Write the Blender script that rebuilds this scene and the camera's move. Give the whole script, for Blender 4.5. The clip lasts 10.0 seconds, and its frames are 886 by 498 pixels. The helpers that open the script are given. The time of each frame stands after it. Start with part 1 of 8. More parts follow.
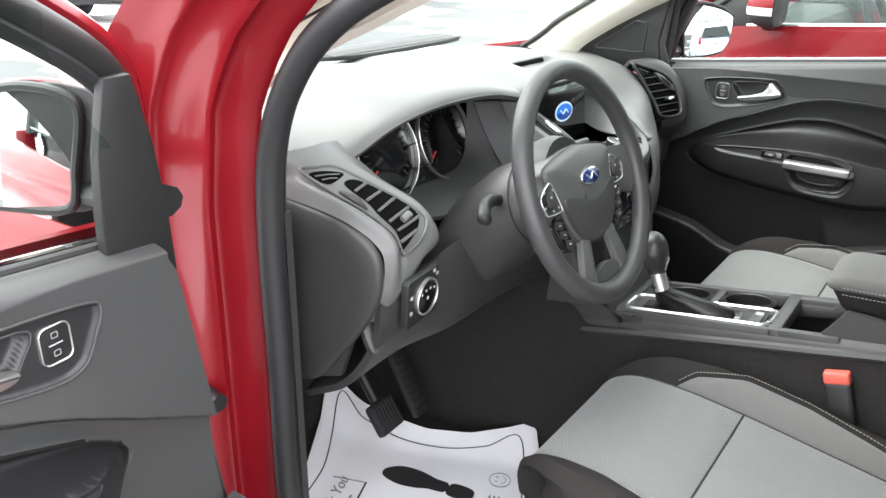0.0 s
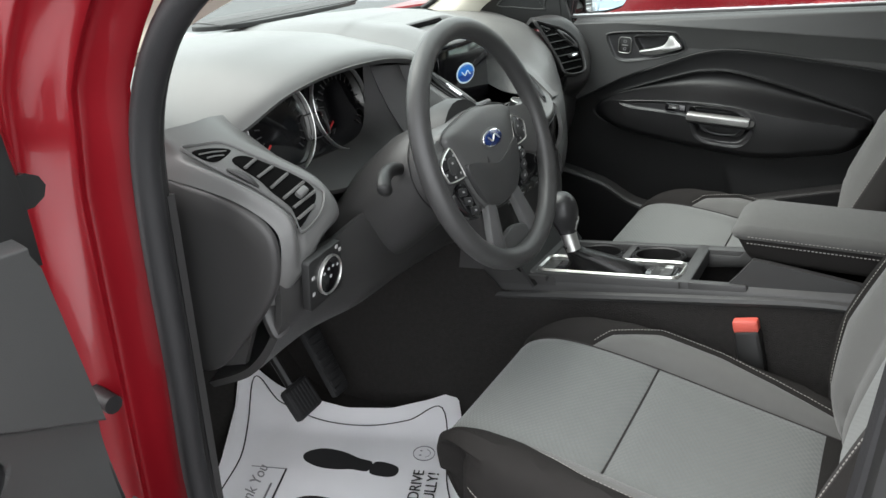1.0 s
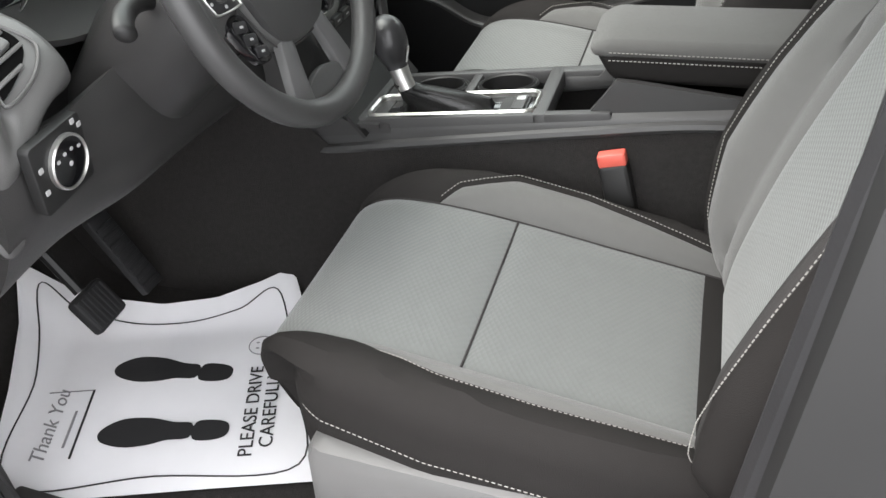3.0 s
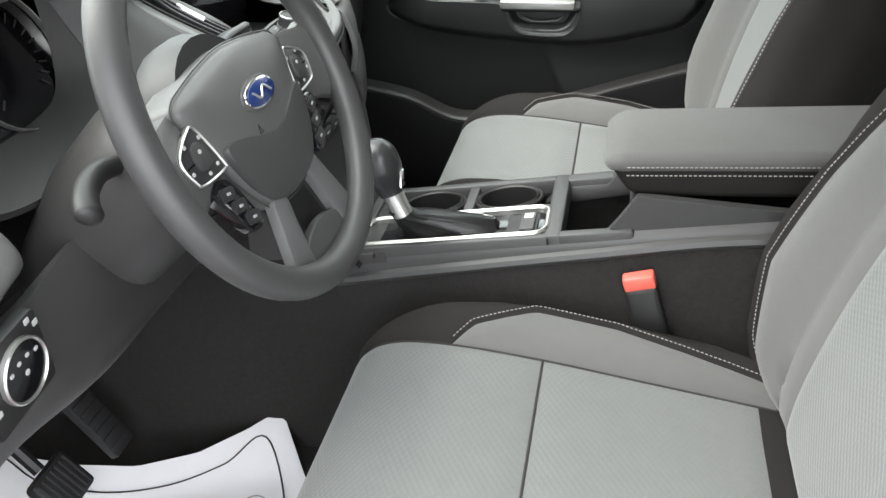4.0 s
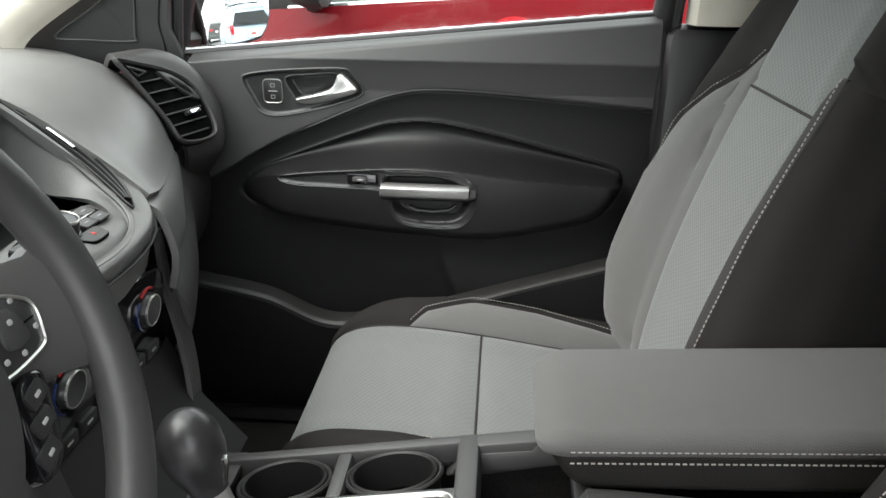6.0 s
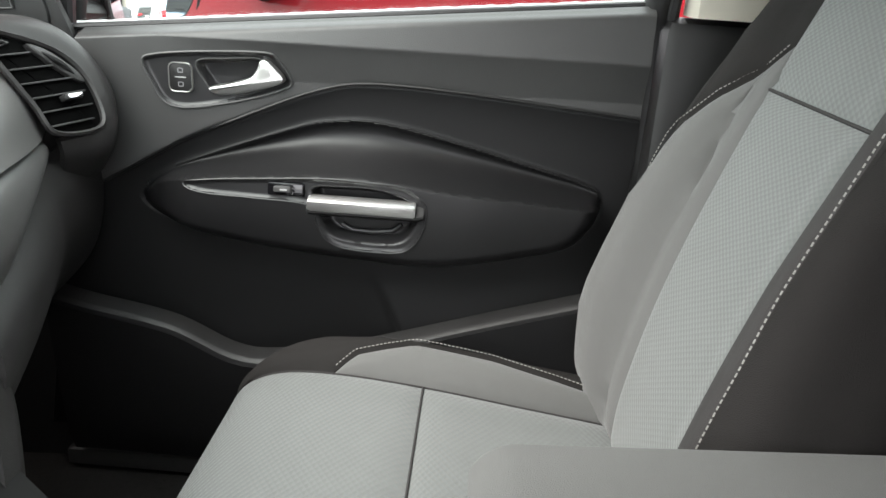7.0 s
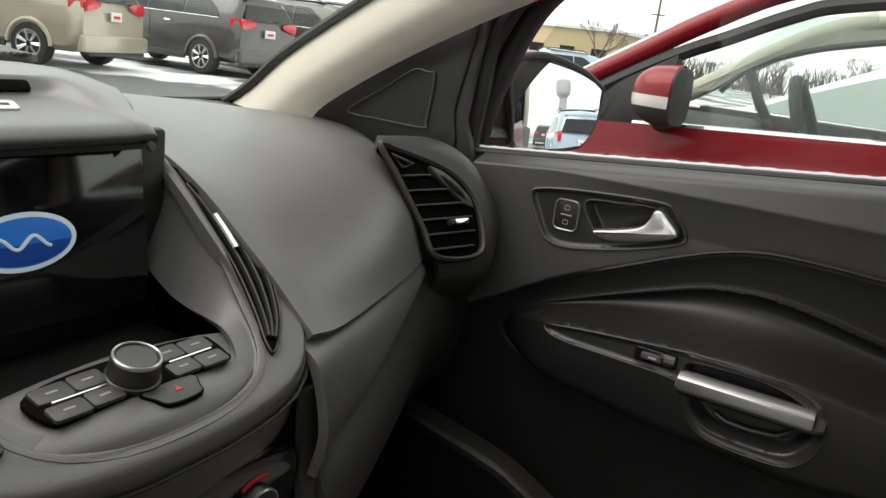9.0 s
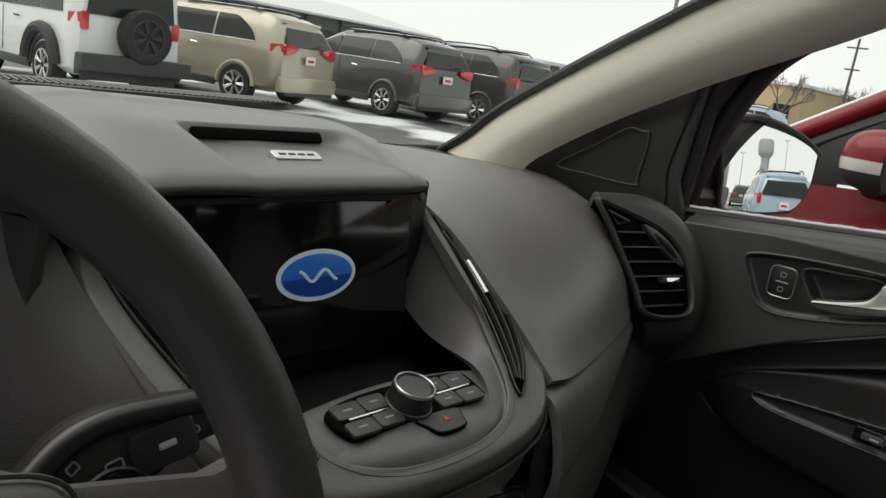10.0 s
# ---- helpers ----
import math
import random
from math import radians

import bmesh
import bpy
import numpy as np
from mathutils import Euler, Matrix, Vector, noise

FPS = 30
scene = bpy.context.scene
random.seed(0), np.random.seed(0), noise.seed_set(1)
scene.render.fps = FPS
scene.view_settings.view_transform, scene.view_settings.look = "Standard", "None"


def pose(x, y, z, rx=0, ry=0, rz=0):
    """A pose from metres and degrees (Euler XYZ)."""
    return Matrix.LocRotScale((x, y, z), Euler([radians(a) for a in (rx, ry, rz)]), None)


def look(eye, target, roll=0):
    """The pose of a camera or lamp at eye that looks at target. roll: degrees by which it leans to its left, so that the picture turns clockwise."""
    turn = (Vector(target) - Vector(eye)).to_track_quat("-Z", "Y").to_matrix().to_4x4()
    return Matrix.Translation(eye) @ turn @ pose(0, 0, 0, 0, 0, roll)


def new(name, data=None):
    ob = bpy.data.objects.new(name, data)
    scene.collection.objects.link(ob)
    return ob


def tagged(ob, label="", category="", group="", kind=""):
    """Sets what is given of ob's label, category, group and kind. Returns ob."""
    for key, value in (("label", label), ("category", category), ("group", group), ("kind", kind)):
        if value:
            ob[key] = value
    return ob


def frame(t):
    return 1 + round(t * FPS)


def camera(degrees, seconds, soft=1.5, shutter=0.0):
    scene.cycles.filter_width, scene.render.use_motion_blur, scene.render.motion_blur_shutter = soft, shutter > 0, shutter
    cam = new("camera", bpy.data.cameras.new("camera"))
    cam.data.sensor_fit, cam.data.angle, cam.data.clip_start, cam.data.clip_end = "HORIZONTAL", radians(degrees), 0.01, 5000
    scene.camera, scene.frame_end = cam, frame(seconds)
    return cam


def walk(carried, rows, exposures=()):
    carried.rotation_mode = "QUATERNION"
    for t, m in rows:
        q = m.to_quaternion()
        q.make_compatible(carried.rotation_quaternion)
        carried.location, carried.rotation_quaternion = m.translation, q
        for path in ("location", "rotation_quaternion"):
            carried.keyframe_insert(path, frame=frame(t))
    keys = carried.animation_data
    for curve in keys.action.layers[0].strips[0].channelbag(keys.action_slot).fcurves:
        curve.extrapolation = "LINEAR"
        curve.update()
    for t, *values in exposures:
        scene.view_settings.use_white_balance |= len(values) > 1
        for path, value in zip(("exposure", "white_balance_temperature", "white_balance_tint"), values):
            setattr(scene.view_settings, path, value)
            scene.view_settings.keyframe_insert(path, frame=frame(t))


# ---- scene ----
cam = camera(59.8, 10.0)
PATH = [
    (0, (-1.461, -0.498, 1.466), (0.042, 0.582, 0.707), 0.9),
    (0.5, (-1.44, -0.49, 1.471), (0.06, 0.572, 0.683), 1.4),
    (1, (-1.404, -0.498, 1.452), (0.177, 0.399, 0.618), -0.4),
    (1.5, (-1.381, -0.453, 1.42), (0.267, 0.224, 0.51), 0.2),
    (2, (-1.3, -0.464, 1.393), (0.291, 0.187, 0.37), -1.1),
    (3.5, (-1.094, -0.391, 1.355), (0.41, 0.035, 0.107), -1.0),
    (4, (-1.017, -0.332, 1.38), (0.615, 0.071, 0.296), -3.0),
    (4.5, (-0.951, -0.33, 1.396), (0.741, 0.011, 0.385), -3.5),
    (5, (-0.847, -0.368, 1.404), (0.886, 0.022, 0.485), -4.4),
    (5.5, (-0.768, -0.339, 1.39), (1.036, 0.05, 0.62), -4.0),
    (6, (-0.656, -0.281, 1.318), (1.204, -0.152, 0.595), 1.0),
    (7.5, (-0.343, -0.323, 1.253), (1.536, -0.238, 0.575), 4.7),
    (8, (-0.309, -0.307, 1.264), (1.556, 0.014, 0.617), 7.3),
    (8.5, (-0.279, -0.251, 1.273), (1.519, 0.438, 0.732), 7.0),
    (9, (-0.289, -0.238, 1.282), (1.405, 0.696, 0.773), 7.4),
    (9.5, (-0.317, -0.22, 1.286), (1.271, 0.902, 0.819), 8.1),
    (10, (-0.362, -0.201, 1.288), (1.104, 1.081, 0.835), 8.8),
]
walk(cam, [(t, look(eye, target, roll)) for t, eye, target, roll in PATH], [(0, 2.75, 6500, 12), (0.4, 1.85, 6500, 10), (0.9, 1.95, 6500, 10), (1.5, 2.75, 6500, 10), (2.0, 2.75, 6600, 12), (3.5, 2.5, 6600, 12), (4.5, 3.25, 6500, 10), (5.0, 3.3, 6500, 10), (5.5, 2.8, 6500, 11), (6.0, 2.3, 6600, 12), (6.6, 2.45, 6600, 12), (7.6, 2.85, 6550, 11), (8.1, 2.85, 6700, 13), (8.6, 2.35, 6800, 14), (9.1, 1.05, 7000, 15), (9.5, 0.6, 7000, 15), (10, 0.5, 7000, 15)])

# ---- light ----
world = bpy.data.worlds.new("overcast_sky")
scene.world = world
world.use_nodes = True
wn, wl = world.node_tree.nodes, world.node_tree.links
wn.clear()
sky = wn.new("ShaderNodeTexSky")
sky.sky_type, sky.sun_disc, sky.sun_elevation, sky.sun_rotation = "NISHITA", False, radians(54), radians(335)
mix = wn.new("ShaderNodeMix")
mix.data_type = "RGBA"
mix.inputs["Factor"].default_value = 0.93
mix.inputs["B"].default_value = (7.6, 7.75, 7.9, 1)
bg, wout = wn.new("ShaderNodeBackground"), wn.new("ShaderNodeOutputWorld")
bg.inputs["Strength"].default_value = 0.12
wl.new(sky.outputs["Color"], mix.inputs["A"])
wl.new(mix.outputs["Result"], bg.inputs["Color"])
wl.new(bg.outputs["Background"], wout.inputs["Surface"])
sun_data = bpy.data.lights.new("sun", "SUN")
sun_data.energy, sun_data.angle, sun_data.color = 1.4, radians(60), (1.0, 0.97, 0.93)
sun = new("sun", sun_data)
sun.matrix_world = pose(0, 0, 10, 36, 0, 205)


# ---- materials ----
def material(name, color, rough=0.5, metal=0.0, noise_scale=0.0, vary=0.0, bump=0.0, bump_scale=0.0, coat=0.0, spec=0.5, pattern="noise", sheen=0.0):
    """A Principled material with colour variation and fine relief in object space."""
    m = bpy.data.materials.new(name)
    m.use_nodes = True
    nt = m.node_tree
    b = nt.nodes["Principled BSDF"]
    b.inputs["Base Color"].default_value = (*color, 1)
    b.inputs["Roughness"].default_value, b.inputs["Metallic"].default_value = rough, metal
    b.inputs["Coat Weight"].default_value, b.inputs["Specular IOR Level"].default_value = coat, spec
    b.inputs["Coat Roughness"].default_value = 0.06
    b.inputs["Sheen Weight"].default_value = sheen
    tc = nt.nodes.new("ShaderNodeTexCoord")
    if vary:
        n = nt.nodes.new("ShaderNodeTexNoise")
        n.inputs["Scale"].default_value, n.inputs["Detail"].default_value = noise_scale, 6
        nt.links.new(tc.outputs["Object"], n.inputs["Vector"])
        r = nt.nodes.new("ShaderNodeMapRange")
        r.inputs["To Min"].default_value, r.inputs["To Max"].default_value = 1 - vary, 1 + vary
        nt.links.new(n.outputs["Fac"], r.inputs["Value"])
        h = nt.nodes.new("ShaderNodeHueSaturation")
        h.inputs["Color"].default_value = (*color, 1)
        nt.links.new(r.outputs["Result"], h.inputs["Value"])
        nt.links.new(h.outputs["Color"], b.inputs["Base Color"])
        r2 = nt.nodes.new("ShaderNodeMapRange")
        r2.inputs["To Min"].default_value, r2.inputs["To Max"].default_value = max(0, rough - vary * 0.35), min(1, rough + vary * 0.35)
        nt.links.new(n.outputs["Fac"], r2.inputs["Value"])
        nt.links.new(r2.outputs["Result"], b.inputs["Roughness"])
    if bump:
        if pattern == "noise":
            t = nt.nodes.new("ShaderNodeTexNoise")
            t.inputs["Scale"].default_value, t.inputs["Detail"].default_value = bump_scale, 3
            out = t.outputs["Fac"]
        else:
            t = nt.nodes.new("ShaderNodeTexVoronoi")
            t.inputs["Scale"].default_value = bump_scale
            if pattern == "scale":
                t.inputs["Randomness"].default_value = 0.08
            out = t.outputs["Distance"]
        mp = nt.nodes.new("ShaderNodeMapping")
        if pattern == "scale":
            # lay the weave along the cushion and up the backrest
            sp, cb_, m1, m2 = nt.nodes.new("ShaderNodeSeparateXYZ"), nt.nodes.new("ShaderNodeCombineXYZ"), nt.nodes.new("ShaderNodeMath"), nt.nodes.new("ShaderNodeMath")
            m1.operation, m2.operation = "MULTIPLY", "SUBTRACT"
            m1.inputs[1].default_value = 0.9
            nt.links.new(tc.outputs["Object"], sp.inputs["Vector"])
            nt.links.new(sp.outputs["Z"], m1.inputs[0])
            nt.links.new(m1.outputs["Value"], m2.inputs[0])
            nt.links.new(sp.outputs["Y"], m2.inputs[1])
            nt.links.new(sp.outputs["X"], cb_.inputs["X"])
            nt.links.new(m2.outputs["Value"], cb_.inputs["Y"])
            pre = nt.nodes.new("ShaderNodeMapping")
            pre.inputs["Scale"].default_value = (1.0, 1.5, 1.0)
            nt.links.new(cb_.outputs["Vector"], pre.inputs["Vector"])
            mp.inputs["Rotation"].default_value = (0, 0, radians(45))
            t.voronoi_dimensions = "2D"
            nt.links.new(pre.outputs["Vector"], mp.inputs["Vector"])
        else:
            nt.links.new(tc.outputs["Object"], mp.inputs["Vector"])
        nt.links.new(mp.outputs["Vector"], t.inputs["Vector"])
        bp = nt.nodes.new("ShaderNodeBump")
        bp.inputs["Strength"].default_value, bp.inputs["Distance"].default_value = bump, 0.003
        nt.links.new(out, bp.inputs["Height"])
        nt.links.new(bp.outputs["Normal"], b.inputs["Normal"])
    return m


# base lightened so that the windscreen's glare on the dash sits in the colour
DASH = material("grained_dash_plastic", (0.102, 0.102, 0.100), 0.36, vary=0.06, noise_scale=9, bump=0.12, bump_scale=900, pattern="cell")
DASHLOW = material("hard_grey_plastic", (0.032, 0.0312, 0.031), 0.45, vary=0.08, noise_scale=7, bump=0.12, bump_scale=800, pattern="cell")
# door plastics: upper lightened, lower ones darkened to paint light falling from above
DOORTRIM = material("grained_door_plastic", (0.053, 0.0535, 0.053), 0.38, vary=0.07, noise_scale=8, bump=0.12, bump_scale=850, pattern="cell")
DOORLOW = material("shaded_pocket_plastic", (0.011, 0.011, 0.0115), 0.5, vary=0.08, noise_scale=8, bump=0.12, bump_scale=850, pattern="cell")
DOORSHADE = material("shaded_door_plastic", (0.0135, 0.0135, 0.014), 0.45, vary=0.08, noise_scale=8, bump=0.12, bump_scale=850, pattern="cell", spec=0.32)
ARMCLOTH = material("armrest_cloth", (0.078, 0.078, 0.075), 0.9, vary=0.06, noise_scale=60, bump=0.35, bump_scale=1100, sheen=0.1)
# armrest black deepened too, part of the painted top-light falloff
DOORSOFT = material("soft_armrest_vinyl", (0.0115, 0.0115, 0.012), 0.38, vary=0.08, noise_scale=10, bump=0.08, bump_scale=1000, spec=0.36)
BLACK = material("matte_black_plastic", (0.012, 0.012, 0.012), 0.5, vary=0.1, noise_scale=15)
# near-black that paints the shade inside vents and slots; also plain black parts
BLACK_AND_SHADE = material("black_plastic_and_duct_shade", (0.003, 0.003, 0.003), 0.9, spec=0.05)
KNOB = material("polished_black_knob", (0.022, 0.022, 0.023), 0.32, vary=0.08, noise_scale=30)
DARKCLOTH2 = material("dark_bolster_cloth", (0.036, 0.034, 0.0335), 0.85, vary=0.1, noise_scale=50, bump=0.35, bump_scale=1100, spec=0.2)
GLOSS = material("gloss_black", (0.006, 0.006, 0.007), 0.1, coat=0.5)
RUBBER = material("black_rubber", (0.014, 0.014, 0.015), 0.55, vary=0.15, noise_scale=30, bump=0.1, bump_scale=300)
LEATHER = material("wheel_rim_vinyl", (0.041, 0.041, 0.041), 0.4, vary=0.08, noise_scale=14, bump=0.10, bump_scale=1300, pattern="cell")
BOOT = material("boot_leather", (0.010, 0.010, 0.010), 0.33, vary=0.1, noise_scale=20, bump=0.2, bump_scale=500, pattern="cell")
HUBPLASTIC = material("airbag_cover_plastic", (0.072, 0.072, 0.071), 0.42, vary=0.06, noise_scale=12, bump=0.1, bump_scale=900, pattern="cell")
WING = material("satin_grey_spoke", (0.085, 0.085, 0.085), 0.38, vary=0.05, noise_scale=20)
FABRIC = material("light_grey_seat_fabric", (0.120, 0.127, 0.123), 0.85, vary=0.07, noise_scale=40, bump=0.32, bump_scale=118, pattern="scale", sheen=0.25)
FABRIC2 = material("mid_grey_seat_cloth", (0.100, 0.100, 0.097), 0.9, vary=0.06, noise_scale=60, bump=0.35, bump_scale=1100, sheen=0.2)
DARKCLOTH = material("dark_seat_cloth", (0.0180, 0.0167, 0.0160), 0.85, vary=0.1, noise_scale=50, bump=0.35, bump_scale=1100, spec=0.15)
THREAD = material("pale_thread", (0.27, 0.262, 0.245), 0.8)
CARPET = material("charcoal_carpet", (0.027, 0.0255, 0.0247), 0.95, vary=0.3, noise_scale=120, bump=0.8, bump_scale=500, spec=0.1)
CONSOLE = material("console_plastic", (0.042, 0.042, 0.042), 0.45, vary=0.07, noise_scale=9, bump=0.1, bump_scale=900, pattern="cell")
SILVER = material("satin_silver_trim", (0.62, 0.62, 0.60), 0.28, metal=0.9, vary=0.05, noise_scale=30)
CHROME = material("bright_chrome", (0.85, 0.85, 0.86), 0.08, metal=1.0)
BRUSHED = material("brushed_aluminium", (0.60, 0.60, 0.59), 0.32, metal=0.9, vary=0.1, noise_scale=60)
BEIGE = material("beige_pillar_cloth", (0.52, 0.49, 0.42), 0.8, vary=0.05, noise_scale=25, bump=0.2, bump_scale=700)
RED = material("red_car_paint", (0.20, 0.006, 0.011), 0.32, metal=0.1, vary=0.05, noise_scale=4, coat=0.3, spec=0.25)
PAPER = material("white_paper", (0.74, 0.74, 0.76), 0.75, vary=0.04, noise_scale=18, bump=0.1, bump_scale=20)
INK = material("black_ink", (0.012, 0.012, 0.013), 0.7)
GREYINK = material("grey_ink", (0.22, 0.22, 0.23), 0.7)
BUCKLE = material("red_plastic_button", (0.62, 0.11, 0.08), 0.4)
BLUE = material("blue_enamel", (0.007, 0.024, 0.12), 0.2, coat=0.6)
PRINT = material("white_print", (0.38, 0.38, 0.38), 0.5)
REDPRINT = material("red_print", (0.5, 0.02, 0.02), 0.5)
SNOW = material("old_snow", (0.80, 0.82, 0.84), 0.8, vary=0.08, noise_scale=3, bump=0.5, bump_scale=8)


def glass(name, tint, rough=0.0, alpha_mix=0.9):
    """Thin clear pane: mostly see-through, with a glossy coat by angle."""
    m = bpy.data.materials.new(name)
    m.use_nodes = True
    nt = m.node_tree
    nt.nodes.clear()
    out, mx = nt.nodes.new("ShaderNodeOutputMaterial"), nt.nodes.new("ShaderNodeMixShader")
    tr, gl = nt.nodes.new("ShaderNodeBsdfTransparent"), nt.nodes.new("ShaderNodeBsdfGlossy")
    tr.inputs["Color"].default_value = (*tint, 1)
    gl.inputs["Roughness"].default_value = rough + 0.01
    mx.inputs["Fac"].default_value = 0.03
    nt.links.new(tr.outputs["BSDF"], mx.inputs[1])
    nt.links.new(gl.outputs["BSDF"], mx.inputs[2])
    nt.links.new(mx.outputs["Shader"], out.inputs["Surface"])
    return m


CLEAR = glass("clear_window_glass", (0.86, 0.90, 0.88))
TINTED = glass("tinted_privacy_glass", (0.10, 0.11, 0.11))
MIRROR = material("mirror_glass", (0.88, 0.89, 0.90), 0.01, metal=1.0)


def glow(name, color, strength):
    m = bpy.data.materials.new(name)
    m.use_nodes = True
    b = m.node_tree.nodes["Principled BSDF"]
    b.inputs["Base Color"].default_value, b.inputs["Roughness"].default_value = (*color, 1), 0.3
    b.inputs["Emission Color"].default_value, b.inputs["Emission Strength"].default_value = (*color, 1), strength
    return m


# ---- mesh helpers ----
def attach(ob, parent):
    """Parents ob and leaves it where it stands."""
    ob.parent = parent
    ob.matrix_parent_inverse = (parent.matrix_basis if parent.type == "EMPTY" else Matrix()).inverted()


def part(name, bm, mat, parent=None, label="", smooth=True, angle=40):
    """Links a bmesh as one mesh object under a thing or a part."""
    bmesh.ops.recalc_face_normals(bm, faces=bm.faces)
    me = bpy.data.meshes.new(name)
    bm.to_mesh(me)
    bm.free()
    me.materials.append(mat)
    if smooth:
        me.shade_smooth()
        me.set_sharp_from_angle(angle=radians(angle))
    ob = new(name, me)
    if parent is not None:
        attach(ob, parent)
    if label:
        tagged(ob, label=label)
    return ob


def thing(name, label, category, group="", kind="", at=(0, 0, 0)):
    ob = new(name)
    ob.location = at
    ob.empty_display_size = 0.05
    return tagged(ob, label, category, group, kind)


def solid(name, bm, mat, label, category, group="", kind="", **kw):
    return tagged(part(name, bm, mat, **kw), label, category, group, kind)


def V(*c):
    return Vector(c)


def cr(points, n, closed=False):
    """n points on a smooth curve through a few points."""
    P = [Vector(p) for p in points]
    k = len(P)
    out = []
    spans = k if closed else k - 1
    for i in range(n):
        f = i / n * spans if closed else i / (n - 1) * spans
        j = min(int(f), spans - 1)
        t = f - j
        if closed:
            a, b, c, d = P[(j - 1) % k], P[j % k], P[(j + 1) % k], P[(j + 2) % k]
        else:
            b, c = P[j], P[j + 1]
            a = P[j - 1] if j > 0 else b * 2 - c
            d = P[j + 2] if j + 2 < k else c * 2 - b
        out.append(0.5 * ((2 * b) + (c - a) * t + (2 * a - 5 * b + 4 * c - d) * t * t + (3 * b - a - 3 * c + d) * t ** 3))
    return out


def lerp(a, b, t):
    return a + (b - a) * t


def interp(x, xs, ys):
    return float(np.interp(x, xs, ys))


def smooth01(t):
    t = max(0.0, min(1.0, t))
    return t * t * (3 - 2 * t)


def loft(rings, closed=True, caps=True, bm=None):
    bm = bm or bmesh.new()
    rows = [[bm.verts.new(p) for p in r] for r in rings]
    n = len(rows[0])
    for a, b in zip(rows, rows[1:]):
        for i in range(n if closed else n - 1):
            bm.faces.new((a[i], a[(i + 1) % n], b[(i + 1) % n], b[i]))
    if caps and closed:
        bm.faces.new(rows[0])
        bm.faces.new(rows[-1][::-1])
    return bm


def patch(fn, nu, nv, thick=0.01, bm=None):
    """A closed shell over fn(u, v), u and v from 0 to 1, of some thickness behind it."""
    bm = bm or bmesh.new()
    top, low = [], []
    e = 1e-3
    for i in range(nu + 1):
        rt, rl = [], []
        for j in range(nv + 1):
            u, v = i / nu, j / nv
            p = Vector(fn(u, v))
            du = Vector(fn(min(1, u + e), v)) - Vector(fn(max(0, u - e), v))
            dv = Vector(fn(u, min(1, v + e))) - Vector(fn(u, max(0, v - e)))
            nrm = du.cross(dv)
            nrm = nrm.normalized() if nrm.length > 1e-12 else Vector((0, 0, 1))
            rt.append(bm.verts.new(p))
            rl.append(bm.verts.new(p - nrm * thick))
        top.append(rt)
        low.append(rl)
    for i in range(nu):
        for j in range(nv):
            bm.faces.new((top[i][j], top[i + 1][j], top[i + 1][j + 1], top[i][j + 1]))
            bm.faces.new((low[i][j], low[i][j + 1], low[i + 1][j + 1], low[i + 1][j]))
    for i in range(nu):
        bm.faces.new((top[i][0], low[i][0], low[i + 1][0], top[i + 1][0]))
        bm.faces.new((top[i][nv], top[i + 1][nv], low[i + 1][nv], low[i][nv]))
    for j in range(nv):
        bm.faces.new((top[0][j], top[0][j + 1], low[0][j + 1], low[0][j]))
        bm.faces.new((top[nu][j], low[nu][j], low[nu][j + 1], top[nu][j + 1]))
    return bm


def tube(path, rad, n=10, closed=False, flat=1.0, up=(0, 0, 1), bm=None, taper=None):
    """Sweeps an ellipse (rad wide, rad * flat along up) along a path."""
    P = [Vector(p) for p in path]
    k = len(P)
    rings = []
    last = None
    for i in range(k):
        if closed:
            d = P[(i + 1) % k] - P[i - 1]
        else:
            d = P[min(i + 1, k - 1)] - P[max(i - 1, 0)]
        d.normalize()
        if last is None or flat != 1.0 and abs(d.dot(Vector(up))) < 0.9:
            side = d.cross(Vector(up))
            if side.length < 0.05:
                side = d.cross(Vector((1, 0.2, 0)))
        else:
            side = last - d * last.dot(d)
        side.normalize()
        last = side
        w = side.cross(d)
        r = rad * (taper(i / (k - 1)) if taper else 1)
        rings.append([P[i] + side * math.cos(a) * r + w * math.sin(a) * r * flat for a in (2 * math.pi * j / n for j in range(n))])
    if closed:
        rings.append(rings[0])
        bm = loft(rings, caps=False, bm=bm)
        bmesh.ops.remove_doubles(bm, verts=bm.verts, dist=1e-6)
        return bm
    return loft(rings, bm=bm)


def offset2(poly, d):
    n = len(poly)
    area = sum(poly[i][0] * poly[(i + 1) % n][1] - poly[(i + 1) % n][0] * poly[i][1] for i in range(n))
    s = 1 if area > 0 else -1
    out = []
    for i in range(n):
        a, b, c = Vector(poly[i - 1]), Vector(poly[i]), Vector(poly[(i + 1) % n])
        e1, e2 = (b - a), (c - b)
        n1, n2 = Vector((-e1.y, e1.x)) * s, Vector((-e2.y, e2.x)) * s
        if n1.length > 0:
            n1.normalize()
        if n2.length > 0:
            n2.normalize()
        m = n1 + n2
        m = m / max(0.5, m.dot(m) / 2) if m.length > 1e-6 else n1
        out.append((b.x + m.x * d, b.y + m.y * d))
    return out


def slab(outline, t, bev, M, bm=None):
    """A plate: a 2D outline in M's xy plane, t thick up to M's z = 0 .. t, with rounded upper edges."""
    mk = lambda poly, z: [M @ Vector((p[0], p[1], z)) for p in poly]
    rings = [mk(outline, 0), mk(outline, t - bev), mk(offset2(outline, bev * 0.3), t - bev * 0.3), mk(offset2(outline, bev), t)]
    return loft(rings, bm=bm)


